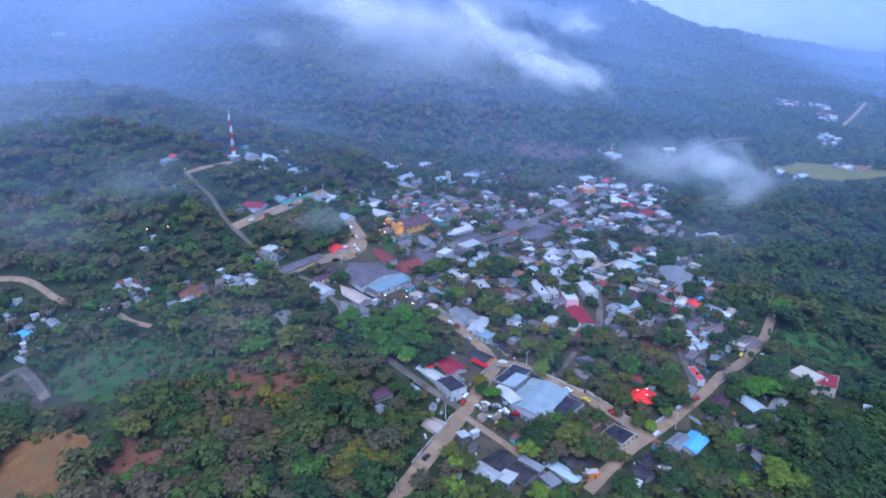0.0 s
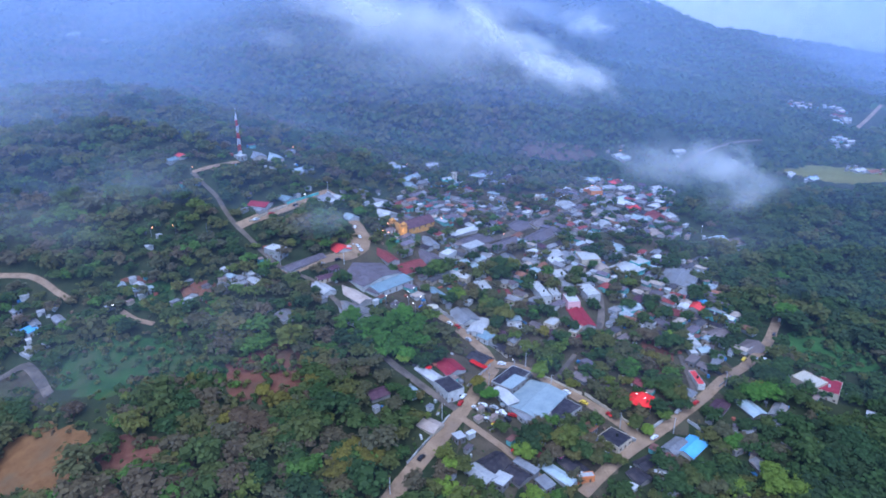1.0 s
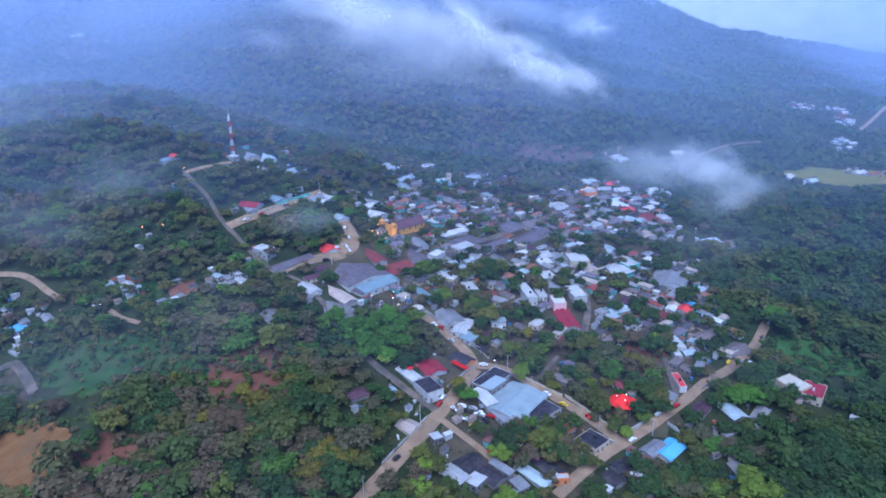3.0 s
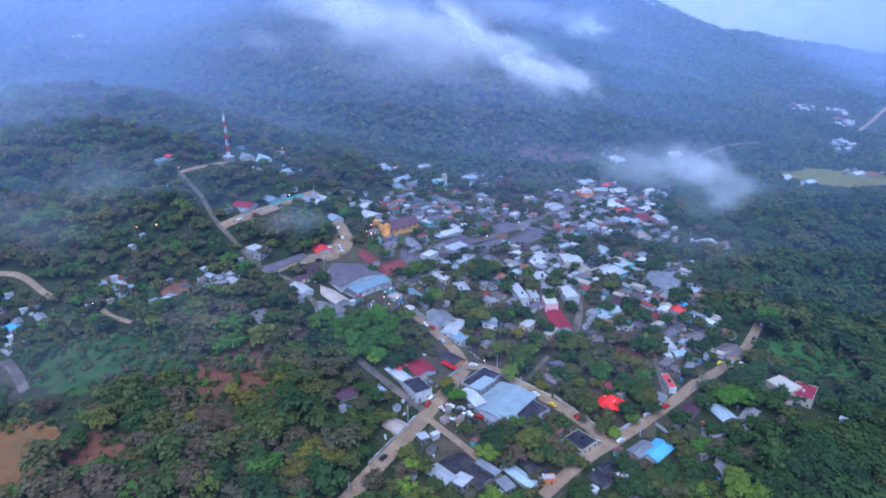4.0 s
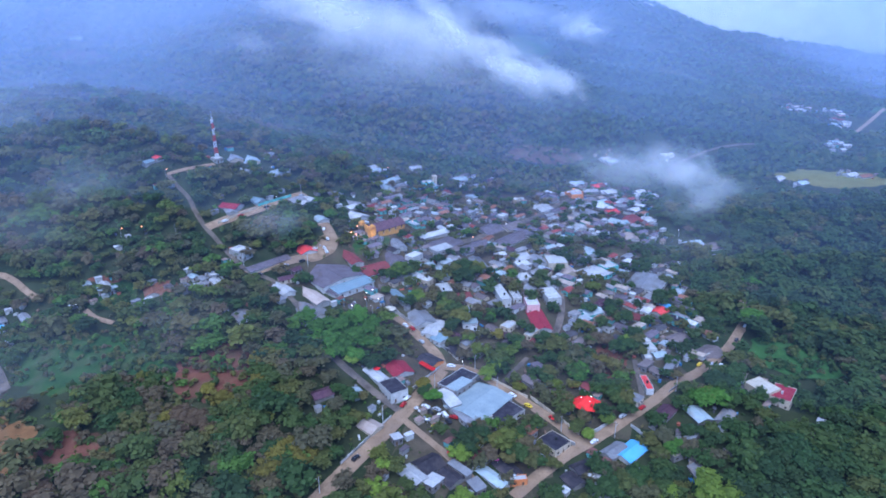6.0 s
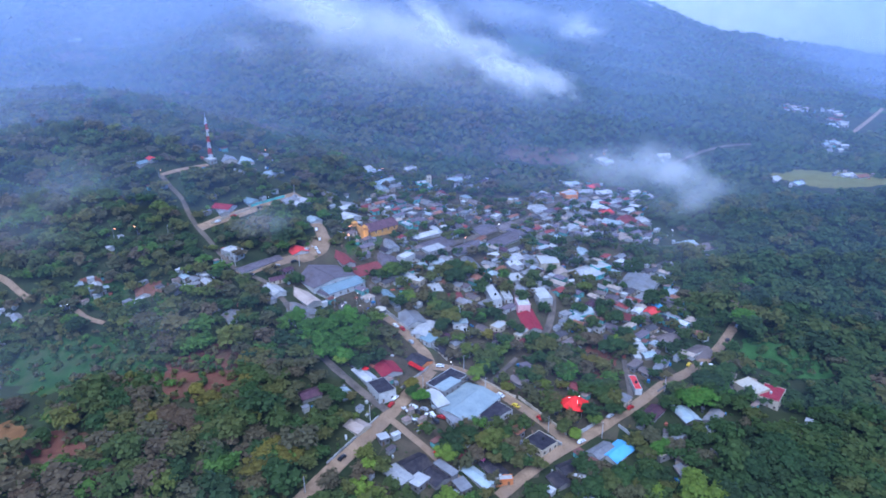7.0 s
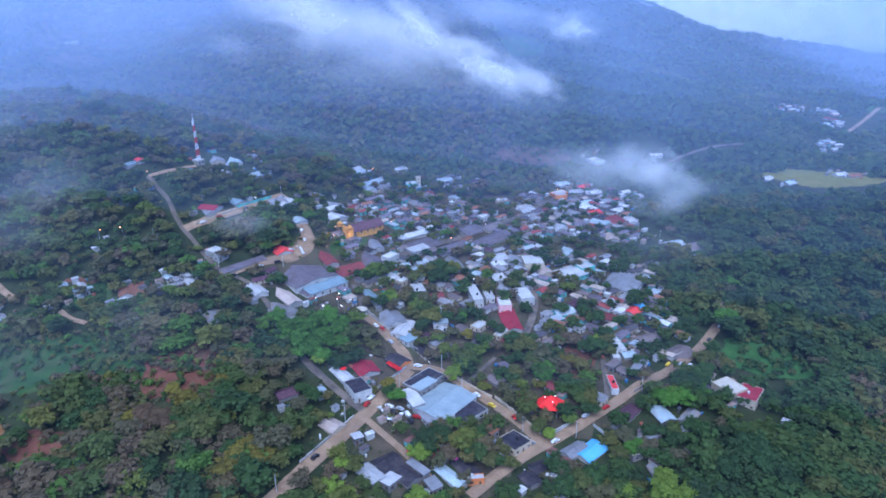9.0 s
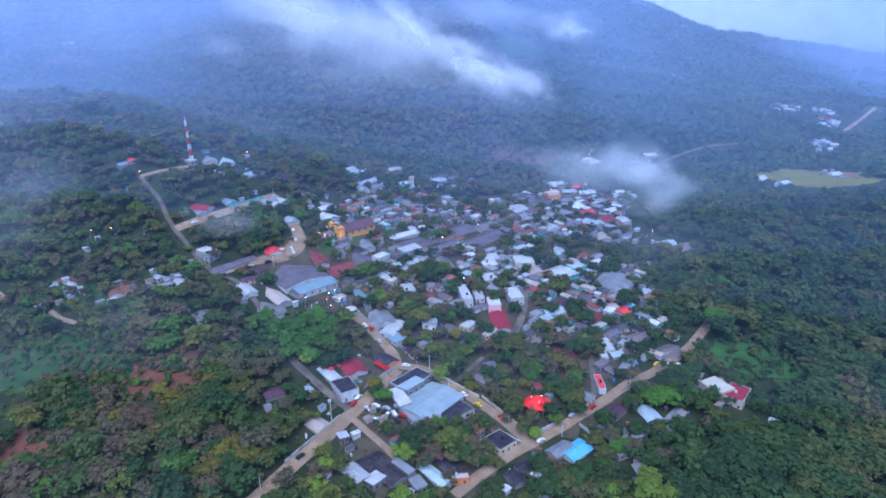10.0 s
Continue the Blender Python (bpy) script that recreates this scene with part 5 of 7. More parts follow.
for x, y, power in ((-39.4, 441.7, 220), (-29.4, 443.4, 160)):
    flood = new("flood_light", bpy.data.lights.new("flood_light", "POINT"))
    flood.location, flood.data.energy, flood.data.color, flood.data.shadow_soft_size = (x, y, h(x, y) + 6), power, (1.0, 0.6, 0.22), 0.3
HOUSES.append((201, 294, 10))  # grass below the cream house
HOUSES.append((-13, 449, 9))  # open ground beside the nave
church(-23.5, 463.0, 29.5, 11.0, 45)
mast(-158.4, 507.5, 33)
HOUSES += [(-158, 503, 7), (-150, 508, 9), (-138, 513, 8)]  # cut grass round the mast
water_tower(4.4, 588.2, 9)
canopy(99.0, 288.3, 7.4, 3.2, 8, "canvas_red", "large vivid red octagonal party tent with small lamps", 3, 0.62)
canopy(33.9, 250.8, 1.9, 2.3, 4, "canvas_red", "small red canopy beside the lane")
canopy(54.1, 249.1, 1.5, 2.3, 4, "canvas_pink", "bright pink party canopy in a yard")
canopy(72.6, 257.6, 1.9, 2.3, 4, "canvas_red", "small red canopy beside the house")
canopy(82.4, 277.4, 1.9, 2.3, 4, "canvas_red", "red canopy of a street stall")
canopy(-12.3, 358.9, 2.6, 2.3, 4, "canvas_blue", "blue market canopy on the square")
canopy(21.8, 270.1, 1.1, 2.3, 4, "canvas_white", "small white canopy in the yard")
canopy(27.3, 274.3, 1.1, 2.3, 4, "canvas_white", "small white canopy in the yard")
canopy(24.8, 266.1, 0.9, 2.3, 4, "canvas_yellow", "small orange-yellow canopy in the yard")
canopy(-6.5, 303.2, 2.0, 2.3, 4, "canvas_red", "small red canopy by the white house")
awning(19.1, 309.0, 11, 2.6, -43, 2.6, "canvas_red", "bright orange-red awning along the shop front")
kiosk(-6.6, 358.5)
car(11.1, 284.4, 62, "paint_white", "white pickup truck at the roadside", True)
car(31.4, 312.8, -7, "paint_white", "white car at the street corner")
car(-7.3, 243.1, 57, "paint_dark", "dark car driving on the dirt road")
car(70.3, 286.1, -40, "paint_yellow", "yellow taxi on the dusty street")
car(90.7, 271.7, -46, "paint_yellow", "yellow taxi near the road fork")
car(81.6, 278.4, -46, "paint_red", "dark red car on the dusty street")
car(-49.1, 333.9, -51, "paint_white", "white car on the paved street")
car(-31.8, 314.5, -52, "paint_silver", "silver car on the paved street")
car(166.7, 334.0, 50, "paint_yellow", "yellow car on the village road")
car(178.8, 335.9, 54, "paint_white", "white car beside the village road")
car(-55.8, 417.0, -59, "paint_white", "white car parked by the plaza")
car(-58.2, 421.4, -60, "paint_white", "white car parked by the plaza edge")
car(-58.5, 433.7, -71, "paint_white", "white van parked near the church", True)
car(126.4, 290.3, 44, "paint_red", "dark red car at the lane mouth")
car(124.6, 241.0, 31, "paint_white", "white car in a yard among trees")
car(126.3, 239.6, 29, "paint_white", "white pickup in a yard among trees", True)
car(3.9, 346.3, -50, "paint_white", "white car on the upper street")
car(8.1, 343.7, -53, "paint_red", "red car on the upper street")
car(2.6, 336.9, -48, "paint_red", "dark red car beside the upper street")
car(-89.7, 379.8, -7, "paint_dark", "dark truck on the plaza road", True)
yard_draw = random.Random(3)
for x, y, paint, label in ((17, 277, "paint_white", "white car parked in the hall yard"), (20.5, 279.5, "paint_white", "white car parked in the hall yard"), (23, 276, "paint_dark", "dark car parked in the hall yard"),
                           (26, 278.5, "paint_silver", "silver car parked in the hall yard"), (30, 275.5, "paint_white", "white pickup parked in the hall yard"), (32, 271, "paint_dark", "dark car parked in the hall yard"),
                           (34.5, 274, "paint_red", "dark red car parked in the hall yard"), (22, 271.5, "paint_silver", "silver car parked in the hall yard")):
    car(x, y, 130 + yard_draw.gauss(0, 15), paint, label, "pickup" in label)
lamp(-189.3, 409.0, "lamp_amber", 6, 45)
lamp(-174.3, 411.8, "lamp_amber", 6, 196)
lamp(-155.2, 415.0, "lamp_amber", 6, 34)
lamp(-182.8, 470.4, "lamp_amber", 6, 51)
lamp(-127.1, 541.8, "lamp_amber", 6, 19)
lamp(-37.6, 600.1, "lamp_amber", 6, 229)
lamp(-4.4, 475.9, "lamp_amber", 6, 94)
lamp(39.8, 462.1, "lamp_amber", 6, 56)
lamp(-100.9, 467.0, "lamp_white", 6, 251)
lamp(-33.6, 359.1, "lamp_white", 6, 85)
lamp(-27.7, 353.2, "lamp_white", 6, 280)
lamp(-20.7, 368.8, "lamp_white", 6, 236)
lamp(-19.7, 371.6, "lamp_white", 6, 24)
lamp(-20.5, 360.5, "lamp_white", 6, 125)
lamp(-16.2, 355.3, "lamp_white", 6, 172)
lamp(-13.3, 364.2, "lamp_white", 6, 256)
lamp(-39.9, 452.5, "lamp_amber", 6, 216)
lamp(-42.1, 441.0, "lamp_amber", 6, 206)
lamp(-38.6, 438.3, "lamp_amber", 6, 142)
lamp(37.9, 311.0, "lamp_white", 5, 120)
lamp(178.0, 707.5, "lamp_amber", 6, 185)
lamp(245.5, 550.9, "lamp_white", 6, 62)
lamp(203.6, 521.3, "lamp_white", 6, 241)
lamp(128.5, 603.8, "lamp_amber", 6, 34)
lamp(-231.0, 350.8, "lamp_white", 6, 70)
lamp(-186.5, 345.5, "lamp_white", 6, 264)
lamp(66.5, 496.4, "lamp_white", 6, 190)
lamp(57.7, 402.8, "lamp_white", 6, 69)
utility_pole(-19.0, 223.6, 56)
utility_pole(-89.1, 488.1, 85)
utility_pole(-105.6, 454.9, 145)
utility_pole(-107.6, 382.2, 25)
utility_pole(-101.6, 387.8, 18)
utility_pole(1.2, 268.4, 20)
utility_pole(24.0, 293.9, 110)
utility_pole(55.2, 295.8, 0)
utility_pole(84.8, 270.8, 155)
utility_pole(109.5, 269.2, 150)
utility_pole(147.1, 307.5, 135)
utility_pole(43.9, 312.6, 40)
utility_pole(-27.5, 350.6, 80)
utility_pole(-63.9, 398.5, 160)
garden_wall(9.5, 286.7, 25.5, 311.5, 1.6, "white", "whitewashed low wall beside the dirt road")
garden_wall(-13.3, 240.0, 4.9, 271.6, 1.0, "white", "low pale wall along the dirt road")
garden_wall(99.8, 271.0, 110.0, 279.4, 2.0, "white", "whitewashed wall beside the road")
garden_wall(90.2, 262.3, 83.1, 268.1, 1.6, "white", "white wall at the road fork")
garden_wall(49.7, 307.2, 70.5, 292.7, 1.5, "cream", "pale wall along the dusty street")
garden_wall(72.0, 293.3, 93.3, 269.7, 1.5, "cream", "pale garden wall along the dusty street")
garden_wall(-112.0, 456.7, -94.5, 480.7, 2.5, "teal", "pale green painted wall along the hill road")
garden_wall(-130.9, 428.1, -111.5, 454.6, 2.0, "cream", "beige wall along the hill road")
garden_wall(-4.6, 360.8, 6.1, 349.7, 2.5, "white", "white wall along the upper street")
garden_wall(6.1, 349.7, 30.0, 326.0, 2.0, "white", "white wall with shop fronts along the street")
garden_wall(124.9, 252.4, 128.3, 249.7, 1.6, "white", "short white wall among trees")
garden_wall(158.3, 265.6, 169.6, 247.5, 1.2, "grey", "long grey wall at the edge of the woods")
garden_wall(143.2, 305.5, 153.0, 315.6, 1.5, "grey", "grey wall beside the road")
garden_wall(92.3, 309.4, 111.0, 302.0, 1.5, "cream", "pale wall of a yard")
garden_wall(111.0, 302.0, 125.6, 292.4, 1.5, "cream", "pale concrete wall near the lane")
garden_wall(172.4, 343.6, 183.6, 354.9, 1.8, "white", "white wall by the brown-roofed house")
garden_wall(118.7, 277.6, 125.5, 268.7, 1.3, "white", "pale wall behind the blue-roofed house")
car(9.8, 279.3, 65, "paint_red", "red car parked at the street edge")
car(14.2, 332.0, 126, "paint_silver", "silver car parked at the street edge")
car(62.8, 293.2, -41, "paint_white", "white car parked at the street edge")
car(99.4, 264.7, 39, "paint_white", "white car parked at the street edge")
car(115.5, 283.1, 43, "paint_silver", "silver car parked at the street edge")
car(174.0, 335.9, 51, "paint_silver", "silver car parked at the street edge")
car(199.8, 371.4, 58, "paint_dark", "dark car parked at the street edge")
car(213.0, 393.8, 61, "paint_white", "white car parked at the street edge")
car(-77.1, 392.9, 37, "paint_silver", "silver car parked at the street edge")
car(-68.2, 401.0, 45, "paint_dark", "dark car parked at the street edge")
car(-63.8, 417.6, 62, "paint_white", "white car parked at the street edge")
car(-63.4, 445.5, 101, "paint_white", "white car parked at the street edge")
car(-127.4, 431.4, 50, "paint_white", "white car parked at the street edge")
car(-119.5, 440.8, 50, "paint_red", "red car parked at the street edge")
car(-106.5, 457.5, 58, "paint_dark", "dark car parked at the street edge")
car(-88.2, 485.8, 56, "paint_silver", "silver car parked at the street edge")
house(-69.6, 389.2, 7.1, 4.8, 3.3, 62, "gable", "sheet_purple", "grey", "small grey house with a dark purplish roof")
house(-72.1, 378.8, 10.9, 6.0, 3.5, 35, "gable", "sheet_purple", "cream", "small cream house with a dark purplish roof")
house(-42.3, 371.2, 9.6, 4.9, 3.0, 145, "gable", "sheet_mauve", "white", "small white house with a mauve-grey sheet roof")
house(-40.5, 450.6, 8.5, 5.4, 3.3, 54, "gable", "sheet_brown", "white", "small white house with a grey-brown roof")
house(64.8, 426.7, 8.1, 4.6, 3.1, 59, "gable", "sheet_rust", "white", "small white house with a rusty brown roof")
house(35.1, 397.9, 9.9, 5.2, 3.2, 158, "shed", "sheet_weather", "cream", "small cream house with a weathered grey roof")
house(37.1, 406.5, 10.2, 5.2, 3.6, 40, "gable", "sheet_brown", "grey", "small grey house with a grey-brown roof")
house(53.9, 463.6, 6.8, 5.8, 3.5, 147, "gable", "sheet_pale", "cream", "small cream house with a pale blue-grey sheet roof")
house(-13.7, 435.2, 7.0, 6.2, 3.2, 139, "gable", "sheet_dark", "white", "small white house with a dark weathered roof")
house(30.7, 485.2, 7.3, 4.5, 3.1, 137, "flat", "slab_dark", "grey", "small grey house with a flat dark concrete roof")
house(41.8, 376.5, 10.1, 4.9, 3.5, 142, "shed", "sheet_weather", "cream", "small cream house with a weathered grey roof")
house(-3.2, 400.3, 9.5, 5.8, 3.2, 51, "gable", "sheet_grey", "grey", "small grey house with a grey sheet roof")
house(51.0, 472.2, 10.3, 4.8, 3.6, 59, "gable", "sheet_rust", "cream", "small cream house with a rusty brown roof")
house(58.1, 433.1, 10.9, 5.8, 3.2, 137, "gable", "sheet_weather", "white", "small white house with a weathered grey roof")
house(24.6, 372.8, 6.9, 5.3, 3.6, 135, "gable", "sheet_purple", "grey", "small grey house with a dark purplish roof")
house(40.7, 415.4, 9.6, 5.5, 3.3, 138, "gable", "sheet_brown", "grey", "small grey house with a grey-brown roof")
house(89.9, 424.8, 6.6, 5.2, 3.7, 49, "shed", "sheet_purple", "cream", "small cream house with a dark purplish roof")
house(32.7, 494.2, 11.0, 6.2, 3.4, 142, "gable", "sheet_mauve", "cream", "small cream house with a mauve-grey sheet roof")
house(28.1, 434.7, 7.5, 6.3, 3.5, 145, "gable", "sheet_weather", "cream", "small cream house with a weathered grey roof")
house(16.6, 482.0, 10.1, 5.1, 3.6, 128, "gable", "sheet_white", "grey", "small grey house with a white sheet roof")
house(30.7, 372.9, 8.7, 4.5, 3.4, 44, "gable", "tile_red", "grey", "small grey house with a dull red tiled roof")
house(28.6, 446.3, 7.0, 5.5, 3.2, 49, "shed", "sheet_brown", "grey", "small grey house with a grey-brown roof")
house(75.6, 427.4, 8.8, 4.5, 3.7, 131, "shed", "sheet_weather", "grey", "small grey house with a weathered grey roof")
house(55.0, 378.0, 8.5, 5.9, 3.1, 46, "shed", "sheet_weather", "grey", "small grey house with a weathered grey roof")
house(12.9, 399.5, 8.8, 6.2, 3.6, 60, "flat", "slab_light", "cream", "small cream house with a flat light concrete roof")
house(67.5, 460.0, 9.2, 5.4, 2.9, 141, "gable", "sheet_purple", "grey", "small grey house with a dark purplish roof")
house(79.3, 463.7, 6.8, 5.9, 3.4, 40, "gable", "sheet_dark", "cream", "small cream house with a dark weathered roof")
house(82.6, 425.3, 9.3, 5.2, 3.2, 50, "gable", "sheet_weather", "white", "small white house with a weathered grey roof")
house(63.3, 522.1, 8.4, 6.3, 3.6, 60, "flat", "slab_light", "white", "small white house with a flat light concrete roof")
house(13.3, 488.0, 9.8, 4.6, 3.5, 60, "gable", "sheet_dark", "grey", "small grey house with a dark weathered roof")
house(2.7, 453.5, 6.4, 5.9, 3.6, 52, "gable", "sheet_dark", "cream", "small cream house with a dark weathered roof")
house(47.3, 387.0, 7.6, 5.7, 2.9, 136, "gable", "sheet_brown", "cream", "small cream house with a grey-brown roof")
house(28.7, 401.1, 6.4, 4.7, 3.3, 60, "gable", "sheet_rust", "cream", "small cream house with a rusty brown roof")
house(26.4, 524.1, 8.2, 5.1, 3.3, 138, "flat", "slab_light", "grey", "small grey house with a flat light concrete roof")
house(45.3, 555.2, 8.4, 6.2, 3.2, 136, "gable", "sheet_brown", "cream", "small cream house with a grey-brown roof")
house(56.2, 541.4, 10.1, 5.3, 2.9, 59, "shed", "sheet_rust", "grey", "small grey house with a rusty brown roof")
house(12.5, 562.1, 7.3, 4.9, 3.3, 49, "gable", "sheet_brown", "white", "small white house with a grey-brown roof")
house(38.7, 523.0, 9.5, 5.4, 3.2, 60, "shed", "sheet_grey", "white", "small white house with a grey sheet roof")
house(27.7, 508.4, 9.1, 5.4, 3.5, 58, "shed", "sheet_brown", "cream", "small cream house with a grey-brown roof")
house(-1.9, 501.4, 6.3, 5.7, 3.7, 150, "flat", "slab_light", "grey", "small grey house with a flat light concrete roof")
house(45.6, 523.9, 8.1, 4.6, 3.6, 146, "gable", "sheet_weather", "cream", "small cream house with a weathered grey roof")
house(37.9, 562.2, 9.1, 5.8, 3.2, 140, "shed", "sheet_pale", "white", "small white house with a pale blue-grey sheet roof")
house(75.9, 567.4, 6.0, 5.0, 3.6, 61, "flat", "slab_light", "cream", "small cream house with a flat light concrete roof")
house(161.0, 548.6, 8.6, 6.0, 3.0, 55, "gable", "sheet_dark", "grey", "small grey house with a dark weathered roof")
house(108.2, 545.6, 10.9, 5.8, 3.4, 42, "shed", "sheet_mauve", "white", "small white house with a mauve-grey sheet roof")
house(107.8, 491.3, 8.3, 6.0, 3.4, 142, "gable", "sheet_pale", "grey", "small grey house with a pale blue-grey sheet roof")
house(114.1, 550.4, 6.5, 4.6, 3.6, 47, "shed", "tile_red", "grey", "small grey house with a dull red tiled roof")
house(102.4, 509.8, 8.8, 5.0, 3.3, 43, "flat", "slab_light", "white", "small white house with a flat light concrete roof")
house(152.7, 515.7, 9.5, 5.7, 3.1, 137, "shed", "sheet_dark", "white", "small white house with a dark weathered roof")
house(101.9, 536.8, 9.2, 5.0, 3.2, 46, "gable", "sheet_weather", "grey", "small grey house with a weathered grey roof")
house(101.7, 585.4, 9.3, 4.6, 3.2, 45, "gable", "sheet_mauve", "white", "small white house with a mauve-grey sheet roof")
house(174.5, 584.2, 6.1, 4.5, 3.4, 146, "gable", "sheet_purple", "white", "small white house with a dark purplish roof")
house(166.5, 574.4, 9.8, 6.3, 3.2, 143, "shed", "sheet_weather", "grey", "small grey house with a weathered grey roof")
house(134.3, 518.0, 10.7, 4.8, 3.0, 139, "gable", "sheet_rust", "cream", "small cream house with a rusty brown roof")
house(120.4, 362.6, 8.3, 4.8, 3.6, 134, "flat", "slab_dark", "white", "small white house with a flat dark concrete roof")
house(152.5, 468.1, 8.7, 5.4, 3.3, 50, "gable", "sheet_grey", "grey", "small grey house with a grey sheet roof")
house(136.2, 404.1, 9.0, 6.2, 3.1, 156, "gable", "sheet_mauve", "grey", "small grey house with a mauve-grey sheet roof")
house(103.0, 471.7, 7.9, 5.5, 3.1, 133, "flat", "slab_light", "grey", "small grey house with a flat light concrete roof")
house(130.3, 364.0, 9.6, 6.4, 3.4, 133, "gable", "sheet_mauve", "grey", "small grey house with a mauve-grey sheet roof")
house(128.3, 406.6, 9.2, 4.5, 3.7, 143, "gable", "sheet_brown", "cream", "small cream house with a grey-brown roof")
house(164.2, 370.4, 7.1, 4.5, 3.0, 135, "gable", "sheet_dark", "cream", "small cream house with a dark weathered roof")
house(121.3, 390.1, 9.1, 5.7, 3.6, 54, "gable", "sheet_purple", "white", "small white house with a dark purplish roof")
house(126.0, 455.2, 10.7, 5.5, 3.3, 138, "gable", "sheet_weather", "grey", "small grey house with a weathered grey roof")
house(63.1, 355.0, 9.4, 6.4, 3.0, 53, "flat", "slab_light", "cream", "small cream house with a flat light concrete roof")
house(75.8, 348.8, 10.5, 4.7, 3.0, 58, "flat", "slab_light", "cream", "small cream house with a flat light concrete roof")
house(43.9, 345.9, 8.2, 4.6, 3.4, 141, "flat", "slab_light", "grey", "small grey house with a flat light concrete roof")
house(33.0, 325.3, 10.8, 4.8, 3.2, 128, "gable", "sheet_dark", "cream", "small cream house with a dark weathered roof")
house(32.1, 340.9, 6.7, 6.0, 3.0, 153, "gable", "sheet_purple", "cream", "small cream house with a dark purplish roof")
house(63.0, 344.0, 6.7, 6.0, 3.3, 141, "gable", "sheet_purple", "grey", "small grey house with a dark purplish roof")
house(54.2, 350.8, 9.3, 4.8, 3.0, 129, "gable", "sheet_brown", "cream", "small cream house with a grey-brown roof")
house(78.6, 340.1, 6.8, 5.7, 3.2, 136, "gable", "tile_red", "white", "small white house with a dull red tiled roof")
house(39.1, 335.1, 8.1, 4.7, 3.0, 56, "gable", "sheet_grey", "cream", "small cream house with a grey sheet roof")
house(45.9, 327.3, 6.4, 5.6, 3.2, 59, "flat", "slab_light", "grey", "small grey house with a flat light concrete roof")
house(-50.7, 560.3, 7.4, 6.1, 3.2, 131, "shed", "sheet_brown", "grey", "small grey house with a grey-brown roof")
house(30.7, 631.1, 6.4, 5.0, 3.5, 47, "shed", "sheet_brown", "grey", "small grey house with a grey-brown roof")
house(53.2, 622.3, 8.2, 5.3, 3.7, 52, "gable", "sheet_purple", "grey", "small grey house with a dark purplish roof")
house(-0.0, 568.5, 7.2, 5.8, 3.4, 45, "gable", "sheet_purple", "grey", "small grey house with a dark purplish roof")
house(101.2, 302.5, 6.5, 5.4, 3.7, 136, "gable", "tile_red", "white", "small white house with a dull red tiled roof")
house(78.3, 314.5, 10.6, 5.0, 3.6, 126, "shed", "sheet_mauve", "grey", "small grey house with a mauve-grey sheet roof")
house(72.5, 305.7, 8.3, 6.2, 3.2, 134, "gable", "sheet_brown", "grey", "small grey house with a grey-brown roof")
house(83.9, 296.3, 8.2, 5.9, 3.3, 143, "shed", "sheet_brown", "grey", "small grey house with a grey-brown roof")
house(46.8, 250.0, 7.3, 6.2, 3.2, 139, "gable", "tile_red", "grey", "small grey house with a dull red tiled roof")
house(65.7, 255.7, 7.7, 5.2, 3.1, 142, "gable", "sheet_brown", "cream", "small cream house with a grey-brown roof")
house(-119.2, 364.1, 6.2, 4.6, 3.5, 41, "gable", "sheet_weather", "grey", "small grey house with a weathered grey roof")
house(-111.6, 367.6, 9.3, 5.6, 3.5, 135, "gable", "sheet_white", "cream", "small cream house with a white sheet roof")
house(140.5, 321.4, 6.4, 5.1, 3.3, 131, "gable", "sheet_brown", "grey", "small grey house with a grey-brown roof")
house(125.5, 348.8, 7.5, 4.6, 3.3, 144, "shed", "sheet_dark", "cream", "small cream house with a dark weathered roof")
house(135.5, 325.9, 8.3, 4.6, 3.2, 48, "shed", "sheet_brown", "grey", "small grey house with a grey-brown roof")
house(183.4, 633.6, 6.1, 5.5, 3.4, 148, "gable", "sheet_purple", "grey", "small grey house with a dark purplish roof")
house(190.9, 594.7, 9.5, 6.3, 3.2, 58, "flat", "slab_dark", "cream", "small cream house with a flat dark concrete roof")
house(186.0, 583.0, 8.8, 5.9, 3.5, 141, "gable", "sheet_white", "grey", "small grey house with a white sheet roof")
house(108.5, 242.0, 6.5, 5.3, 2.9, 50, "shed", "sheet_dark", "cream", "small cream house with a dark weathered roof")
house(97.6, 242.2, 6.8, 4.8, 3.5, 146, "shed", "sheet_white", "white", "small white house with a white sheet roof")

BIG_TREES = []
BIG_TREES += [(-50.3, 336.7, 6, "leaves_bright"), (-40.9, 329.1, 7, "leaves_bright"), (-33.7, 316.0, 8, "leaves_bright"), (-28.7, 330.2, 8, "leaves_bright"), (-22.6, 341.4, 7, "leaves_bright"), (-18.5, 324.3, 8, "leaves_bright"), (-26.0, 313.8, 7, "leaves_bright"), (-13.5, 320.2, 6, "leaves_bright"), (-32.5, 308.9, 6, "leaves_bright"), (-19.3, 309.0, 6, "leaves_bright"), (-10.2, 330.2, 5, "leaves_bright"), (-43.5, 319.3, 6, "leaves_bright"), (-14.1, 336.2, 6, "leaves_bright"), (-19.0, 306.2, 4.5, "leaves_lime")]
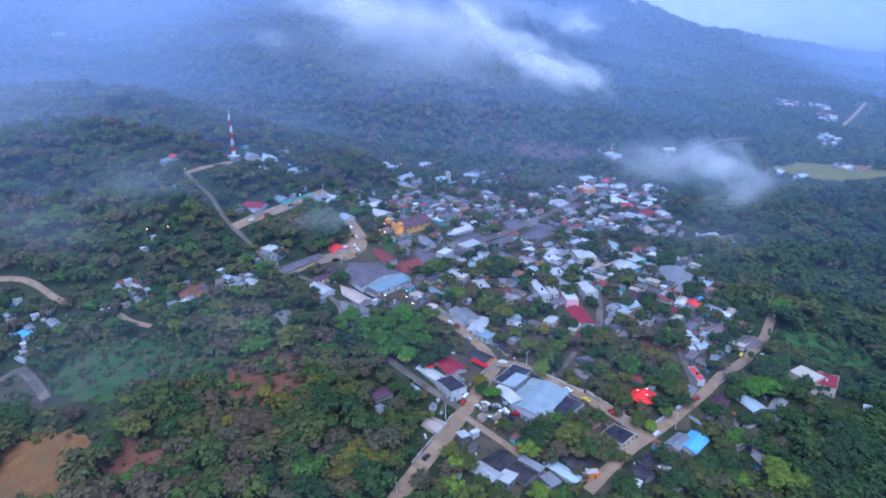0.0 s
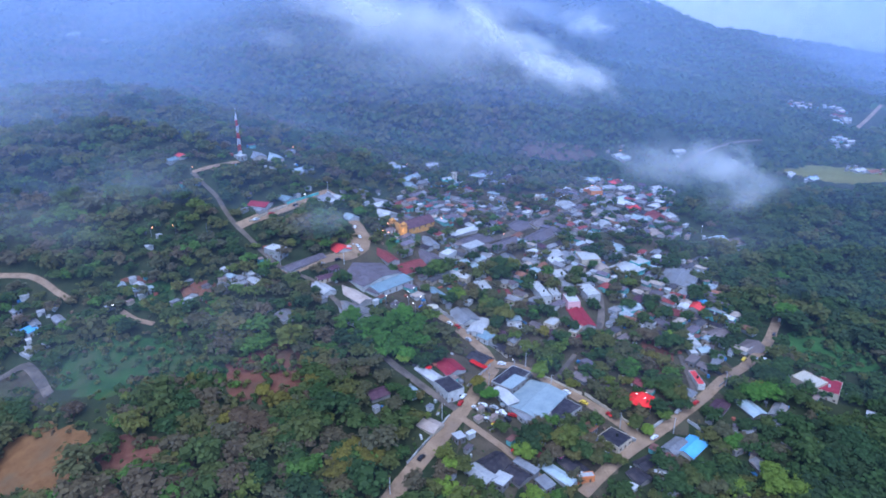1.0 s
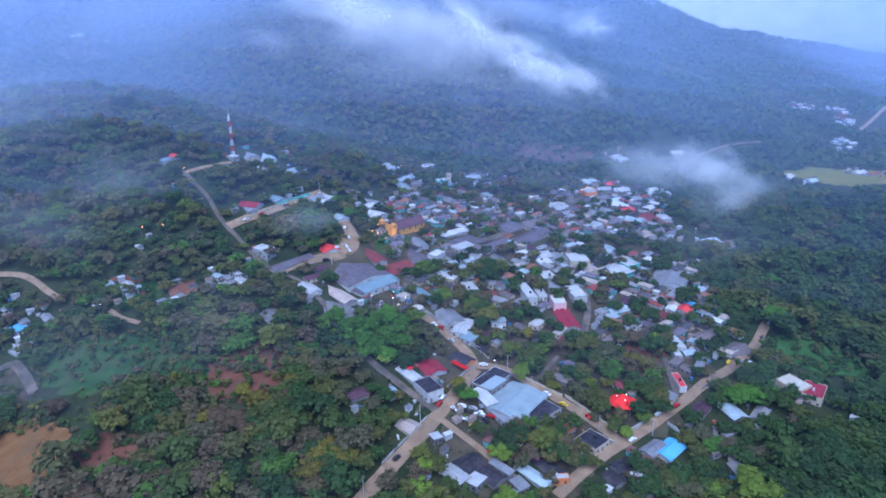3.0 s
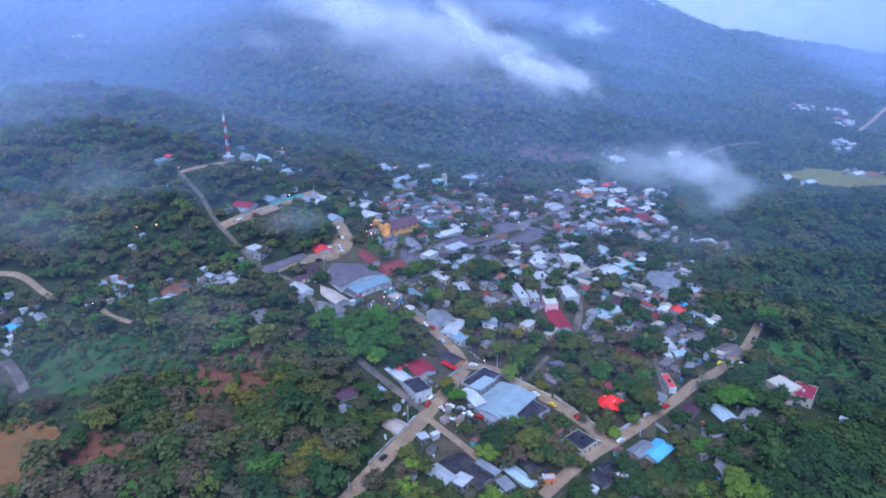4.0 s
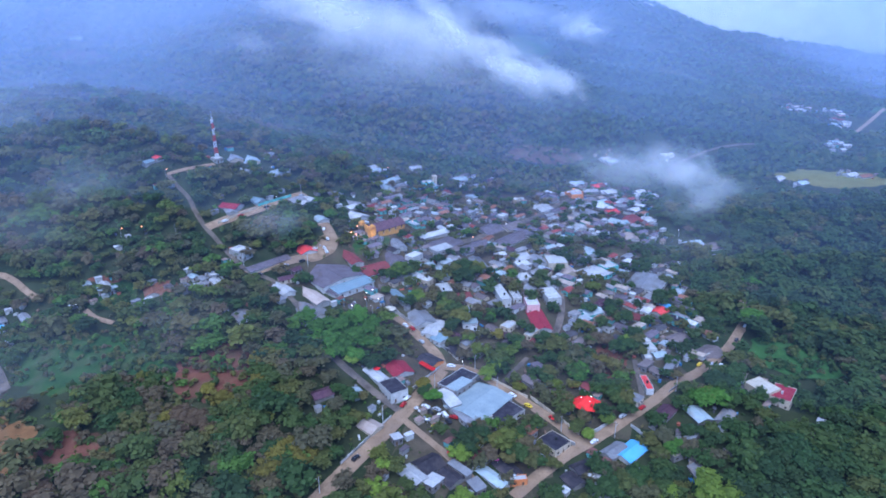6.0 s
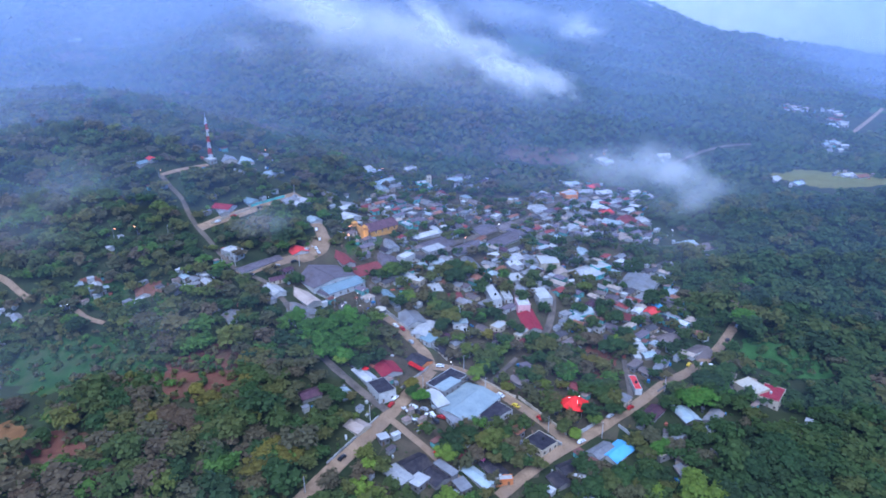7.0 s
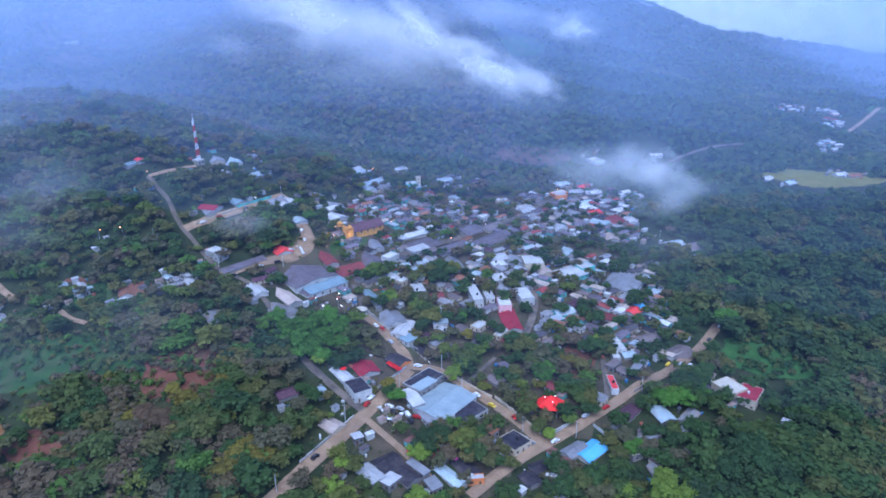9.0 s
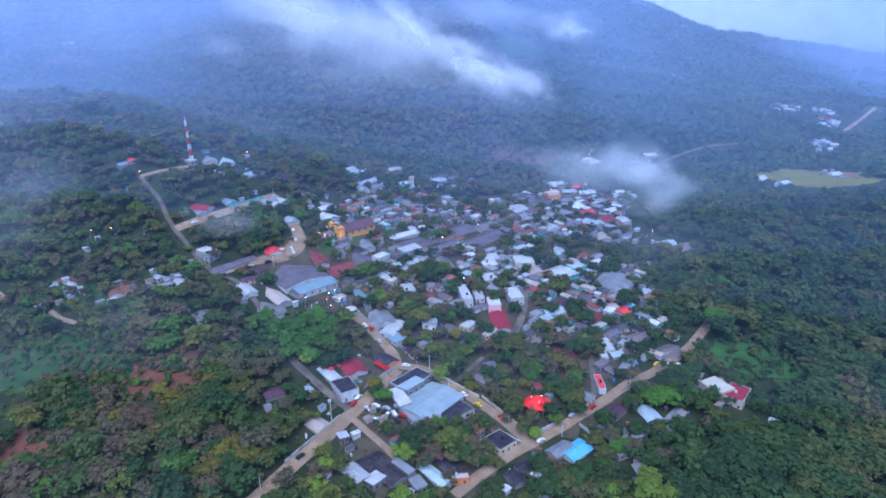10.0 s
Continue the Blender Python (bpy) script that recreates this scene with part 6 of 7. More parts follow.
BIG_TREES += [(50.1, 304.8, 5, "leaves_lime"), (9.4, 372.8, 4.5, "leaves_lime"), (9.9, 223.0, 5, "leaves_lime"), (3.9, 225.0, 5, "leaves_lime"), (5.8, 239.5, 4, "leaves_lime"), (143.9, 233.2, 8, "leaves_lime"), (153.2, 233.2, 7, "leaves_lime"), (143.5, 242.4, 6, "leaves_lime"), (125.8, 233.3, 5, "leaves_lime"), (39.8, 248.0, 4.5, "leaves_lime"), (87.9, 338.6, 4, "leaves_lime"), (-38.8, 237.7, 6, "leaves_ochre"), (-33.6, 241.6, 6, "leaves_ochre"), (-28.4, 234.5, 6, "leaves_ochre")]
BIG_TREES += [(-40.1, 228.5, 6, "leaves_ochre"), (-35.3, 233.0, 5, "leaves_ochre"), (-67.5, 296.2, 4, "leaves_ochre"), (-61.1, 283.5, 4.5, "leaves_ochre"), (56.7, 342.9, 4, "leaves_ochre"), (110.0, 321.5, 5, "leaves_ochre"), (18.4, 292.7, 4, "leaves_ochre"), (23.0, 284.3, 4.5, "leaves_bright"), (96.2, 308.7, 6, "leaves_bright"), (164.5, 297.6, 7, "leaves_bright"), (158.5, 295.7, 6, "leaves_bright"), (172.8, 305.0, 6, "leaves_bright"), (153.9, 298.5, 5, "leaves_bright"), (134.0, 260.7, 5, "leaves_bright")]
BIG_TREES += [(190.2, 255.5, 8, "leaves_green"), (185.6, 262.1, 8, "leaves_green"), (193.1, 245.7, 8, "leaves_green"), (172.8, 248.3, 7, "leaves_green"), (204.9, 260.6, 8, "leaves_green"), (219.4, 397.3, 8, "leaves_bright"), (234.6, 448.5, 7, "leaves_bright"), (-86.5, 254.4, 6, "leaves_rust"), (-79.0, 251.4, 6, "leaves_rust"), (-72.8, 247.8, 5, "leaves_rust"), (-86.3, 246.8, 5, "leaves_rust"), (-94.9, 236.7, 5, "leaves_rust"), (-96.4, 217.9, 6, "leaves_rust"), (-173.1, 268.3, 5, "leaves_rust")]
BIG_TREES += [(-113.4, 261.4, 4, "leaves_rust"), (-57.7, 271.2, 5, "leaves_rust"), (-104.4, 215.0, 6, "leaves_rust"), (-80.8, 312.0, 5, "leaves_rust"), (-131.7, 212.9, 6, "leaves_rust"), (-65.1, 303.5, 4, "leaves_ochre"), (-59.5, 292.9, 4, "leaves_ochre"), (-101.1, 257.7, 4, "leaves_ochre"), (-95.2, 256.1, 4, "leaves_ochre"), (-75.3, 267.3, 5, "leaves_ochre"), (-69.0, 264.1, 5, "leaves_ochre"), (-82.9, 273.6, 4, "leaves_ochre"), (96.2, 326.5, 6, "leaves_object"), (102.2, 325.0, 5, "leaves_object")]
BIG_TREES += [(115.0, 343.0, 6, "leaves_object"), (126.2, 338.0, 6, "leaves_object"), (113.2, 296.1, 5, "leaves_object"), (118.6, 292.8, 5, "leaves_object"), (81.8, 339.7, 5, "leaves_object"), (89.3, 335.3, 6, "leaves_object"), (134.8, 348.1, 5, "leaves_object"), (39.7, 251.7, 5, "leaves_object"), (43.9, 258.0, 5, "leaves_object"), (59.0, 257.6, 6, "leaves_object"), (64.0, 250.7, 6, "leaves_object"), (68.5, 248.2, 5, "leaves_object"), (19.3, 288.7, 4, "leaves_object"), (102.3, 233.8, 6, "leaves_object")]
BIG_TREES += [(110.0, 238.8, 6, "leaves_object"), (115.0, 233.2, 6, "leaves_object"), (122.9, 237.6, 5, "leaves_object"), (145.0, 272.0, 5, "leaves_object"), (139.5, 261.3, 5, "leaves_object"), (167.6, 307.7, 8, "leaves_object"), (171.6, 299.4, 6, "leaves_object"), (162.0, 298.8, 6, "leaves_object"), (35.2, 355.1, 6, "leaves_object"), (28.1, 363.3, 6, "leaves_object"), (30.8, 346.8, 5, "leaves_object"), (67.6, 339.2, 4, "leaves_object"), (35.5, 417.1, 7, "leaves_object"), (41.3, 412.1, 6, "leaves_object")]
BIG_TREES += [(32.2, 408.6, 6, "leaves_object"), (-5.6, 402.3, 6, "leaves_object"), (-10.0, 399.8, 5, "leaves_object"), (30.8, 373.6, 6, "leaves_object"), (26.3, 364.5, 5, "leaves_object"), (53.8, 313.3, 4.5, "leaves_lime"), (37.3, 249.9, 4.5, "leaves_lime"), (38.9, 224.7, 5, "leaves_lime"), (128.6, 348.4, 4, "leaves_lime"), (95.3, 314.5, 3.5, "leaves_lime")]


BIG_TREES += [(114.3, 292.0, 5, "leaves_object"), (117.4, 285.0, 4.5, "leaves_object"), (107.3, 277.2, 4, "leaves_object"), (91.4, 271.2, 4, "leaves_object"), (97.1, 266.7, 3.5, "leaves_lime"), (84.3, 277.6, 3.5, "leaves_object"), (88.0, 291.0, 4, "leaves_object"), (84.2, 301.5, 4, "leaves_object"), (108.9, 309.1, 4, "leaves_object"), (118.3, 303.8, 4.5, "leaves_object"), (100.2, 313.7, 5.5, "leaves_bright"), (92.2, 320.2, 5, "leaves_object"), (82.1, 309.7, 5, "leaves_object"), (116.0, 319.8, 5, "leaves_object"), (123.0, 337.2, 5.5, "leaves_object"), (107.8, 344.2, 4.5, "leaves_object")]
BIG_TREES += [(133.6, 353.3, 5, "leaves_object"), (91.8, 342.9, 4, "leaves_object"), (135.1, 338.2, 4, "leaves_object"), (46.4, 324.6, 5, "leaves_object"), (37.9, 320.2, 4.5, "leaves_object"), (40.9, 337.2, 4, "leaves_object"), (31.6, 332.4, 4, "leaves_object"), (57.9, 328.7, 4, "leaves_object"), (66.4, 341.7, 3.5, "leaves_object"), (74.9, 350.7, 4, "leaves_object"), (119.0, 362.7, 5, "leaves_object"), (113.2, 378.3, 5, "leaves_object"), (126.7, 377.1, 5, "leaves_object"), (134.3, 372.3, 5, "leaves_object"), (39.8, 256.7, 5.5, "leaves_object"), (46.8, 261.4, 5.5, "leaves_object")]
BIG_TREES += [(54.4, 258.4, 5, "leaves_object"), (63.2, 262.4, 5, "leaves_object"), (67.9, 255.7, 5, "leaves_object"), (59.9, 249.3, 4.5, "leaves_object"), (72.4, 249.0, 4, "leaves_object"), (51.1, 250.3, 4.5, "leaves_object"), (78.5, 247.8, 4, "leaves_object"), (166.9, 302.0, 8, "leaves_object"), (181.4, 320.0, 7.5, "leaves_object"), (160.1, 300.2, 6, "leaves_object"), (131.3, 266.5, 5, "leaves_object"), (126.8, 256.6, 4.5, "leaves_object"), (106.1, 237.7, 6, "leaves_object"), (100.2, 245.1, 5, "leaves_object"), (113.9, 241.0, 6, "leaves_object")]
BIG_TREES += [(151.8, 298.7, 3.5, "leaves_object"), (149.8, 317.7, 3.5, "leaves_object"), (-87.1, 435.4, 5, "leaves_object"), (-91.5, 422.5, 5, "leaves_object"), (-75.9, 428.1, 5, "leaves_object"), (-72.8, 440.8, 5, "leaves_bright"), (-97.9, 418.0, 5, "leaves_object"), (-61.3, 463.3, 5, "leaves_bright"), (-37.1, 436.4, 2.4, "leaves_bright"), (-2.1, 461.3, 2.4, "leaves_object"), (35.4, 402.7, 7, "leaves_object"), (44.6, 418.2, 6, "leaves_object"), (27.9, 410.0, 6, "leaves_object"), (-1.1, 402.5, 5, "leaves_object"), (-7.0, 407.1, 5, "leaves_object")]
BIG_TREES += [(27.4, 365.8, 6, "leaves_object"), (23.7, 375.5, 5, "leaves_object"), (34.2, 361.3, 5, "leaves_object"), (8.0, 377.6, 4, "leaves_lime"), (88.0, 422.7, 4, "leaves_object"), (107.3, 398.3, 5, "leaves_object"), (117.7, 407.5, 5, "leaves_object"), (95.8, 407.9, 4, "leaves_object"), (52.6, 362.1, 3.5, "leaves_bright"), (-4.8, 367.8, 4, "leaves_object"), (-11.1, 378.6, 3.5, "leaves_object")]
BIG_TREES += [(-116.1, 410.0, 4, "leaves_object"), (-108.9, 417.4, 4.5, "leaves_object"), (-99.0, 408.1, 4, "leaves_object"), (-105.8, 396.2, 3.5, "leaves_object"), (-119.6, 401.3, 3, "leaves_object"), (-88.1, 408.7, 4, "leaves_object"), (-81.6, 415.4, 4, "leaves_object"), (-73.9, 419.2, 4, "leaves_object"), (-110.4, 429.2, 4, "leaves_object"), (-100.9, 429.5, 4.5, "leaves_object")]


# ---- the crowded rows between the named houses ----
def row_houses(tries, seed):
    """Small houses and lean-tos past counting that close the gaps along the village's slanting street grid."""
    r = random.Random(seed)
    walls, roofs, doors = bmesh.new(), bmesh.new(), bmesh.new()
    for k in range(tries):
        x, y = r.choice(((r.uniform(-30, 105), r.uniform(372, 535)), (r.uniform(-30, 105), r.uniform(372, 535)), (r.uniform(95, 185), r.uniform(340, 470)), (r.uniform(95, 185), r.uniform(500, 600))))
        w, d, tall, rise = r.uniform(5.5, 11), r.uniform(4, 6), r.uniform(2.5, 3.2), r.choice((0.0, 0.12, 0.16, 0.18))
        size = 0.5 * math.hypot(w, d)
        if any(math.hypot(x - a, y - b) < 0.66 * c + 0.62 * size for a, b, c in HOUSES) or any(math.hypot(x - a, y - b) < c + 0.55 * size for a, b, c in ROAD_POINTS):
            continue
        if any(math.hypot(x - a, y - b) < 0.55 * c + 0.6 * size for a, b, c, leaves in BIG_TREES):
            continue
        HOUSES.append((x, y, size))
        m = pose(x, y, h(x, y) - 0.3, 0, 0, r.choice((47, 137)) + r.gauss(0, 5))
        for into, bm in ((walls, one(-w / 2, -d / 2, -1.5, w / 2, d / 2, tall)), (roofs, gable(w, d, tall + 0.03, 0.05 + rise * d, 0.4)),
                         (doors, one(-0.5, -d / 2 - 0.05, 0.2, 0.5, -d / 2 + 0.03, 2.2)), (doors, one(w / 2 - 0.03, -0.6, 1.0, w / 2 + 0.05, 0.6, 2.0)), (doors, one(-w / 2 - 0.05, -0.6, 1.0, -w / 2 + 0.03, 0.6, 2.0))):
            bm.transform(m)
            piece = bpy.data.meshes.new("piece")
            bm.to_mesh(piece)
            bm.free()
            into.from_mesh(piece)
            bpy.data.meshes.remove(piece)
    ob = thing("row_houses", Matrix.Identity(4), "crowded small houses with mauve, brown and grey sheet roofs", "house", kind="stuff")
    part("walls", walls, "shed_wall", ob)
    part("roofs", roofs, "row_roof", ob)
    part("doors", doors, "wood", ob)


row_houses(620, 77)


# ---- trees ----
def crown_arrays(seed, lobes, count, size, flat=0.62, solid=True, n=2):
    """Clumps of leaves over the lobes of a crown about 1 across its radius: corner places and four-cornered faces."""
    r = np.random.RandomState(seed)
    mid = np.clip(r.normal(0, 0.42, (lobes, 3)), -0.75, 0.75) * (1, 1, 0.6)
    rad = r.uniform(0.30, 0.60, lobes) * (1.12 - 0.4 * np.hypot(mid[:, 0], mid[:, 1]))
    pick = r.choice(lobes, count, p=rad ** 2 / (rad ** 2).sum())
    way = r.normal(0, 1, (count, 3)) + (0, 0, 0.45)
    way /= np.linalg.norm(way, axis=1)[:, None]
    at = (mid[pick] + way * (rad[pick] * r.uniform(0.82, 1.14, count))[:, None]) * (1, 1, flat)
    face = 0.6 * way + (0, 0, 0.62) + r.normal(0, 0.24, (count, 3))
    face /= np.linalg.norm(face, axis=1)[:, None]
    side = np.cross(face, r.normal(0, 1, (count, 3)))
    side /= np.linalg.norm(side, axis=1)[:, None]
    up = np.cross(face, side)
    s = size * r.uniform(0.6, 1.3, (count, 1))
    stretch = r.uniform(0.6, 1.0, (count, 1))
    u, w = np.meshgrid(np.linspace(-1, 1, n + 1), np.linspace(-1, 1, n + 1))
    one_side = np.stack([u, w, np.ones_like(u)], -1)
    cells = [np.stack([one_side[i, j], one_side[i, j + 1], one_side[i + 1, j + 1], one_side[i + 1, j]]) for i in range(n) for j in range(n)]
    ball = np.concatenate([[np.roll(cell, s, 1) * sign for cell in cells] for s in range(3) for sign in (1, -1)])
    ball /= np.linalg.norm(ball, axis=-1)[..., None]
    core = np.concatenate([(mid[k] + ball * rad[k] * 0.80) * (1, 1, flat) for k in range(lobes)]) if solid else np.zeros((0, 4, 3))
    corners = np.stack([at - side * s - up * s * stretch, at + side * s * 0.8 - up * s, at + side * s + up * s * stretch, at - side * s * 0.7 + up * s], 1)
    corners = np.concatenate([core, corners])
    return corners.reshape(-1, 3), np.arange(len(corners) * 4).reshape(-1, 4)


NEAR_CROWNS = []
for k in range(7):
    v, q = crown_arrays(20 + k, 12 + k, 640, 0.066)
    me = mesh_of("crown", v, q)
    me.materials.append(MATS["leaves_object"])
    NEAR_CROWNS.append(me)
bm = bmesh.new()
tube(bm, (0, 0, -0.6), (0.03, 0.02, 0.75), 0.075, 0.05)
for k in range(5):
    a = 1.26 * k
    tube(bm, (0.02, 0.01, 0.45 + 0.06 * k), (0.42 * math.cos(a), 0.42 * math.sin(a), 0.98 + 0.05 * (k % 3)), 0.035, 0.012, 6)
bmesh.ops.recalc_face_normals(bm, faces=bm.faces)
TRUNK = bpy.data.meshes.new("trunk")
bm.to_mesh(TRUNK)
bm.free()
TRUNK.materials.append(MATS["bark"])


def tree(x, y, r, variant, turn, label, leaves=None):
    ob = thing("tree", pose(x, y, h(x, y), 0, 0, turn) @ Matrix.Diagonal((r, r, r, 1)), label, "tree", "village trees")
    part("trunk", TRUNK, "bark", ob)
    top = part("crown", NEAR_CROWNS[variant % len(NEAR_CROWNS)], "leaves_object", ob)
    top.location = (0, 0, 1.05)
    if leaves:
        top.material_slots[0].link = "OBJECT"
        top.material_slots[0].material = MATS[leaves]
    return ob


def small_buildings(spots, seed):
    """Sheds and lean-tos past counting: low walls under a tilted sheet, every one with its own size, turn and tint."""
    r = np.random.RandomState(seed)
    walls, sheets = bmesh.new(), bmesh.new()
    for x, y in spots:
        w, d, tall, a = r.uniform(2.5, 5.5), r.uniform(2.0, 3.6), r.uniform(2.1, 2.9), radians(50 + r.normal(0, 8))
        c, s, z, tilt = math.cos(a), math.sin(a), h(x, y), r.uniform(-0.25, 0.25)
        for bm, grow, lo, hi in ((walls, 0, -1.2, tall), (sheets, 0.3, tall + 0.01, tall + 0.12)):
            first = len(bm.verts)
            box(bm, -w / 2 - grow, -d / 2 - grow, lo, w / 2 + grow, d / 2 + grow, hi)
            bm.verts.ensure_lookup_table()
            for v in bm.verts[first:]:
                u, t = v.co.x, v.co.y
                lean = tilt * t / d if v.co.z > 0 else 0
                v.co = (x + u * c - t * s, y + u * s + t * c, z + v.co.z + lean)
    ob = thing("small_sheds", Matrix.Identity(4), "many small sheet-roofed sheds and lean-tos between the houses", "shed", kind="stuff")
    part("walls", walls, "shed_wall", ob)
    part("roofs", sheets, "shed_roof", ob)


shed_at = []
shed_draw = random.Random(23)
made = np.array(HOUSES)
ways = np.array(ROAD_POINTS)
while len(shed_at) < 300:
    near = made[shed_draw.randrange(len(made))]
    a, far = shed_draw.uniform(0, 6.28), near[2] + shed_draw.uniform(1.5, 6)
    x, y = near[0] + far * math.cos(a), near[1] + far * math.sin(a)
    if (np.hypot(made[:, 0] - x, made[:, 1] - y) > 0.85 * made[:, 2] + 2.0).all() and (np.hypot(ways[:, 0] - x, ways[:, 1] - y) > ways[:, 2] + 2.6).all() and all(math.hypot(x - p, y - q) > 5 for p, q in shed_at):
        shed_at.append((x, y))
small_buildings(shed_at, 31)
HOUSES += [(x, y, 1.6) for x, y in shed_at]

def yard_clutter(count, seed):
    """Tanks, crates, drums and sheets lying about in the yards, past counting."""
    r = np.random.RandomState(seed)
    bm, made_now = bmesh.new(), 0
    while made_now < count:
        near = made[r.randint(len(made))]
        a, far = r.uniform(0, 6.28), near[2] + r.uniform(0.6, 4)
        x, y = near[0] + far * math.cos(a), near[1] + far * math.sin(a)
        if (np.hypot(made[:, 0] - x, made[:, 1] - y) < 0.8 * made[:, 2] + 0.8).any() or (np.hypot(ways[:, 0] - x, ways[:, 1] - y) < ways[:, 2] + 0.6).any():
            continue
        z, w, d, tall, turn = h(x, y), r.uniform(0.4, 1.5), r.uniform(0.4, 1.1), r.uniform(0.5, 1.6), r.uniform(0, 3.14)
        if r.rand() < 0.35:
            tube(bm, (x, y, z - 0.3), (x, y, z + tall), d, d * 0.9, 8)
        else:
            first = len(bm.verts)
            box(bm, -w, -d, -0.4, w, d, tall)
            bm.verts.ensure_lookup_table()
            for v in bm.verts[first:]:
                u, t = v.co.x, v.co.y
                v.co = (x + u * math.cos(turn) - t * math.sin(turn), y + u * math.sin(turn) + t * math.cos(turn), z + v.co.z)
        made_now += 1
    ob = part("yard_clutter", bm, "clutter")
    return tagged(ob, "scattered tanks, crates and sheets in the village yards", "clutter", kind="stuff")


yard_clutter(520, 41)
road_at = np.array(ROAD_POINTS)
house_at = np.array(HOUSES)
OPEN = np.array(CLEARINGS)


def free(x, y, r):
    """Whether a tree of that radius may stand there: off the roads, houses and clearings."""
    if (np.hypot(road_at[:, 0] - x, road_at[:, 1] - y) < road_at[:, 2] + 0.5 * r).any():
        return False
    if (np.hypot(road_at[:, 0] - x, road_at[:, 1] - y - 0.9 * r) < road_at[:, 2] + 0.25 * r).any():
        return False
    if r > 5 and (np.hypot(house_at[:, 0] - x, house_at[:, 1] - y - 0.8 * r) < house_at[:, 2] * 0.6).any():
        return False
    if (np.hypot(house_at[:, 0] - x, house_at[:, 1] - y) < house_at[:, 2] * 0.70 + 0.20 * r).any():
        return False
    ragged = 1.05 + 0.6 * noise.noise((x / 11, y / 11, 5))
    return not (((OPEN[:, 0] - x) / OPEN[:, 2]) ** 2 + ((OPEN[:, 1] - y) / OPEN[:, 3]) ** 2 < ragged).any()


def in_village(x, y):
    """How thickly built the place is there, from 0 to 1."""
    built = (np.hypot(house_at[:, 0] - x, house_at[:, 1] - y) < 22).sum()
    return min(1.0, built / 4)


place = random.Random(11)
spots = []
step = 6.8
for row in range(int(760 / step)):
    for col in range(int(1000 / step)):
        x, y = -480 + (col + place.uniform(-0.45, 0.45)) * step, 182 + (row + place.uniform(-0.45, 0.45)) * step
        if abs(x - 45) > 0.72 * y + 75:
            continue
        built = in_village(x, y)
        r = place.uniform(4.2, 7.6) * (1 - (0.20 if y < 470 else 0.36) * built)
        if place.random() < (0.18 if y < 470 else 0.38) * built:
            continue
        if built < 0.3 and place.random() < (0.30 if x > 120 else 0.18):
            r = place.uniform(7.5, 10.5)
        if not free(x, y, r):
            continue
        spots.append((y, x, r))
tall_first = np.array(sorted(spots, key=lambda s: -s[2]))
kept = np.zeros((len(tall_first), 3))
count = 0
for s in tall_first:
    if count == 0 or (np.hypot(kept[:count, 0] - s[0], kept[:count, 1] - s[1]) > (0.41 if s[0] < 600 else 0.40) * (kept[:count, 2] + s[2])).all():
        kept[count] = s
        count += 1
spots = sorted(tuple(float(v) for v in s) for s in kept[:count])
for n, (y, x, r) in enumerate(spots[:130]):
    tree(x, y, r, place.randrange(7), place.uniform(0, 360), "broad leafy tree with dense uneven green crown", "leaves_green" if x > 110 else None)
for x, y, r, leaves in BIG_TREES:
    tree(x, y, r, place.randrange(7), place.uniform(0, 360), {"leaves_bright": "large bright green spreading tree", "leaves_lime": "round yellow-green tree with fresh leaves", "leaves_ochre": "broad tree with yellowish olive crown", "leaves_green": "broad dark green tree with a dense crown", "leaves_object": "broad leafy tree with dense uneven green crown", "leaves_rust": "broad tree with brownish thinning crown"}[leaves], leaves)


def woods(name, spots, kinds, label, seed, mixed=0.27, broad=40, lift=0.95):
    """Many crowns joined into one mesh, each with its own tint, size and turn."""
    r = np.random.RandomState(seed)
    verts, tints = [], []
    which = r.randint(0, len(kinds), len(spots))
    spots = np.array(spots)
    base = land(spots[:, 1], spots[:, 0])
    for (y, x, size), k, z in zip(spots, which, base):
        a = r.uniform(0, 6.28)
        v = kinds[k] * (size, size, size * r.uniform(0.85, 1.15))
        c, s = math.cos(a), math.sin(a)
        verts.append(np.stack([v[:, 0] * c - v[:, 1] * s + x, v[:, 0] * s + v[:, 1] * c + y, v[:, 2] + z + size * lift * r.uniform(0.75, 1.25)], 1))
        tints.append(np.full(len(v), np.clip((0.28 if x > 130 else 0.50 if x > -20 else 0.56) + 0.28 * noise.noise((x / broad, y / broad, 7)) + r.normal(0, mixed if x < 130 else 0.7 * mixed), 0, 1)))
    verts, tints = np.concatenate(verts), np.concatenate(tints)
    me = mesh_of(name, verts, np.arange(len(verts)).reshape(-1, 4))
    me.attributes.new("tint", "FLOAT", "POINT").data.foreach_set("value", tints.astype(np.float32))
    me.materials.append(MATS["leaves_stored"])
    return tagged(new(name, me), label, "woodland", kind="stuff")


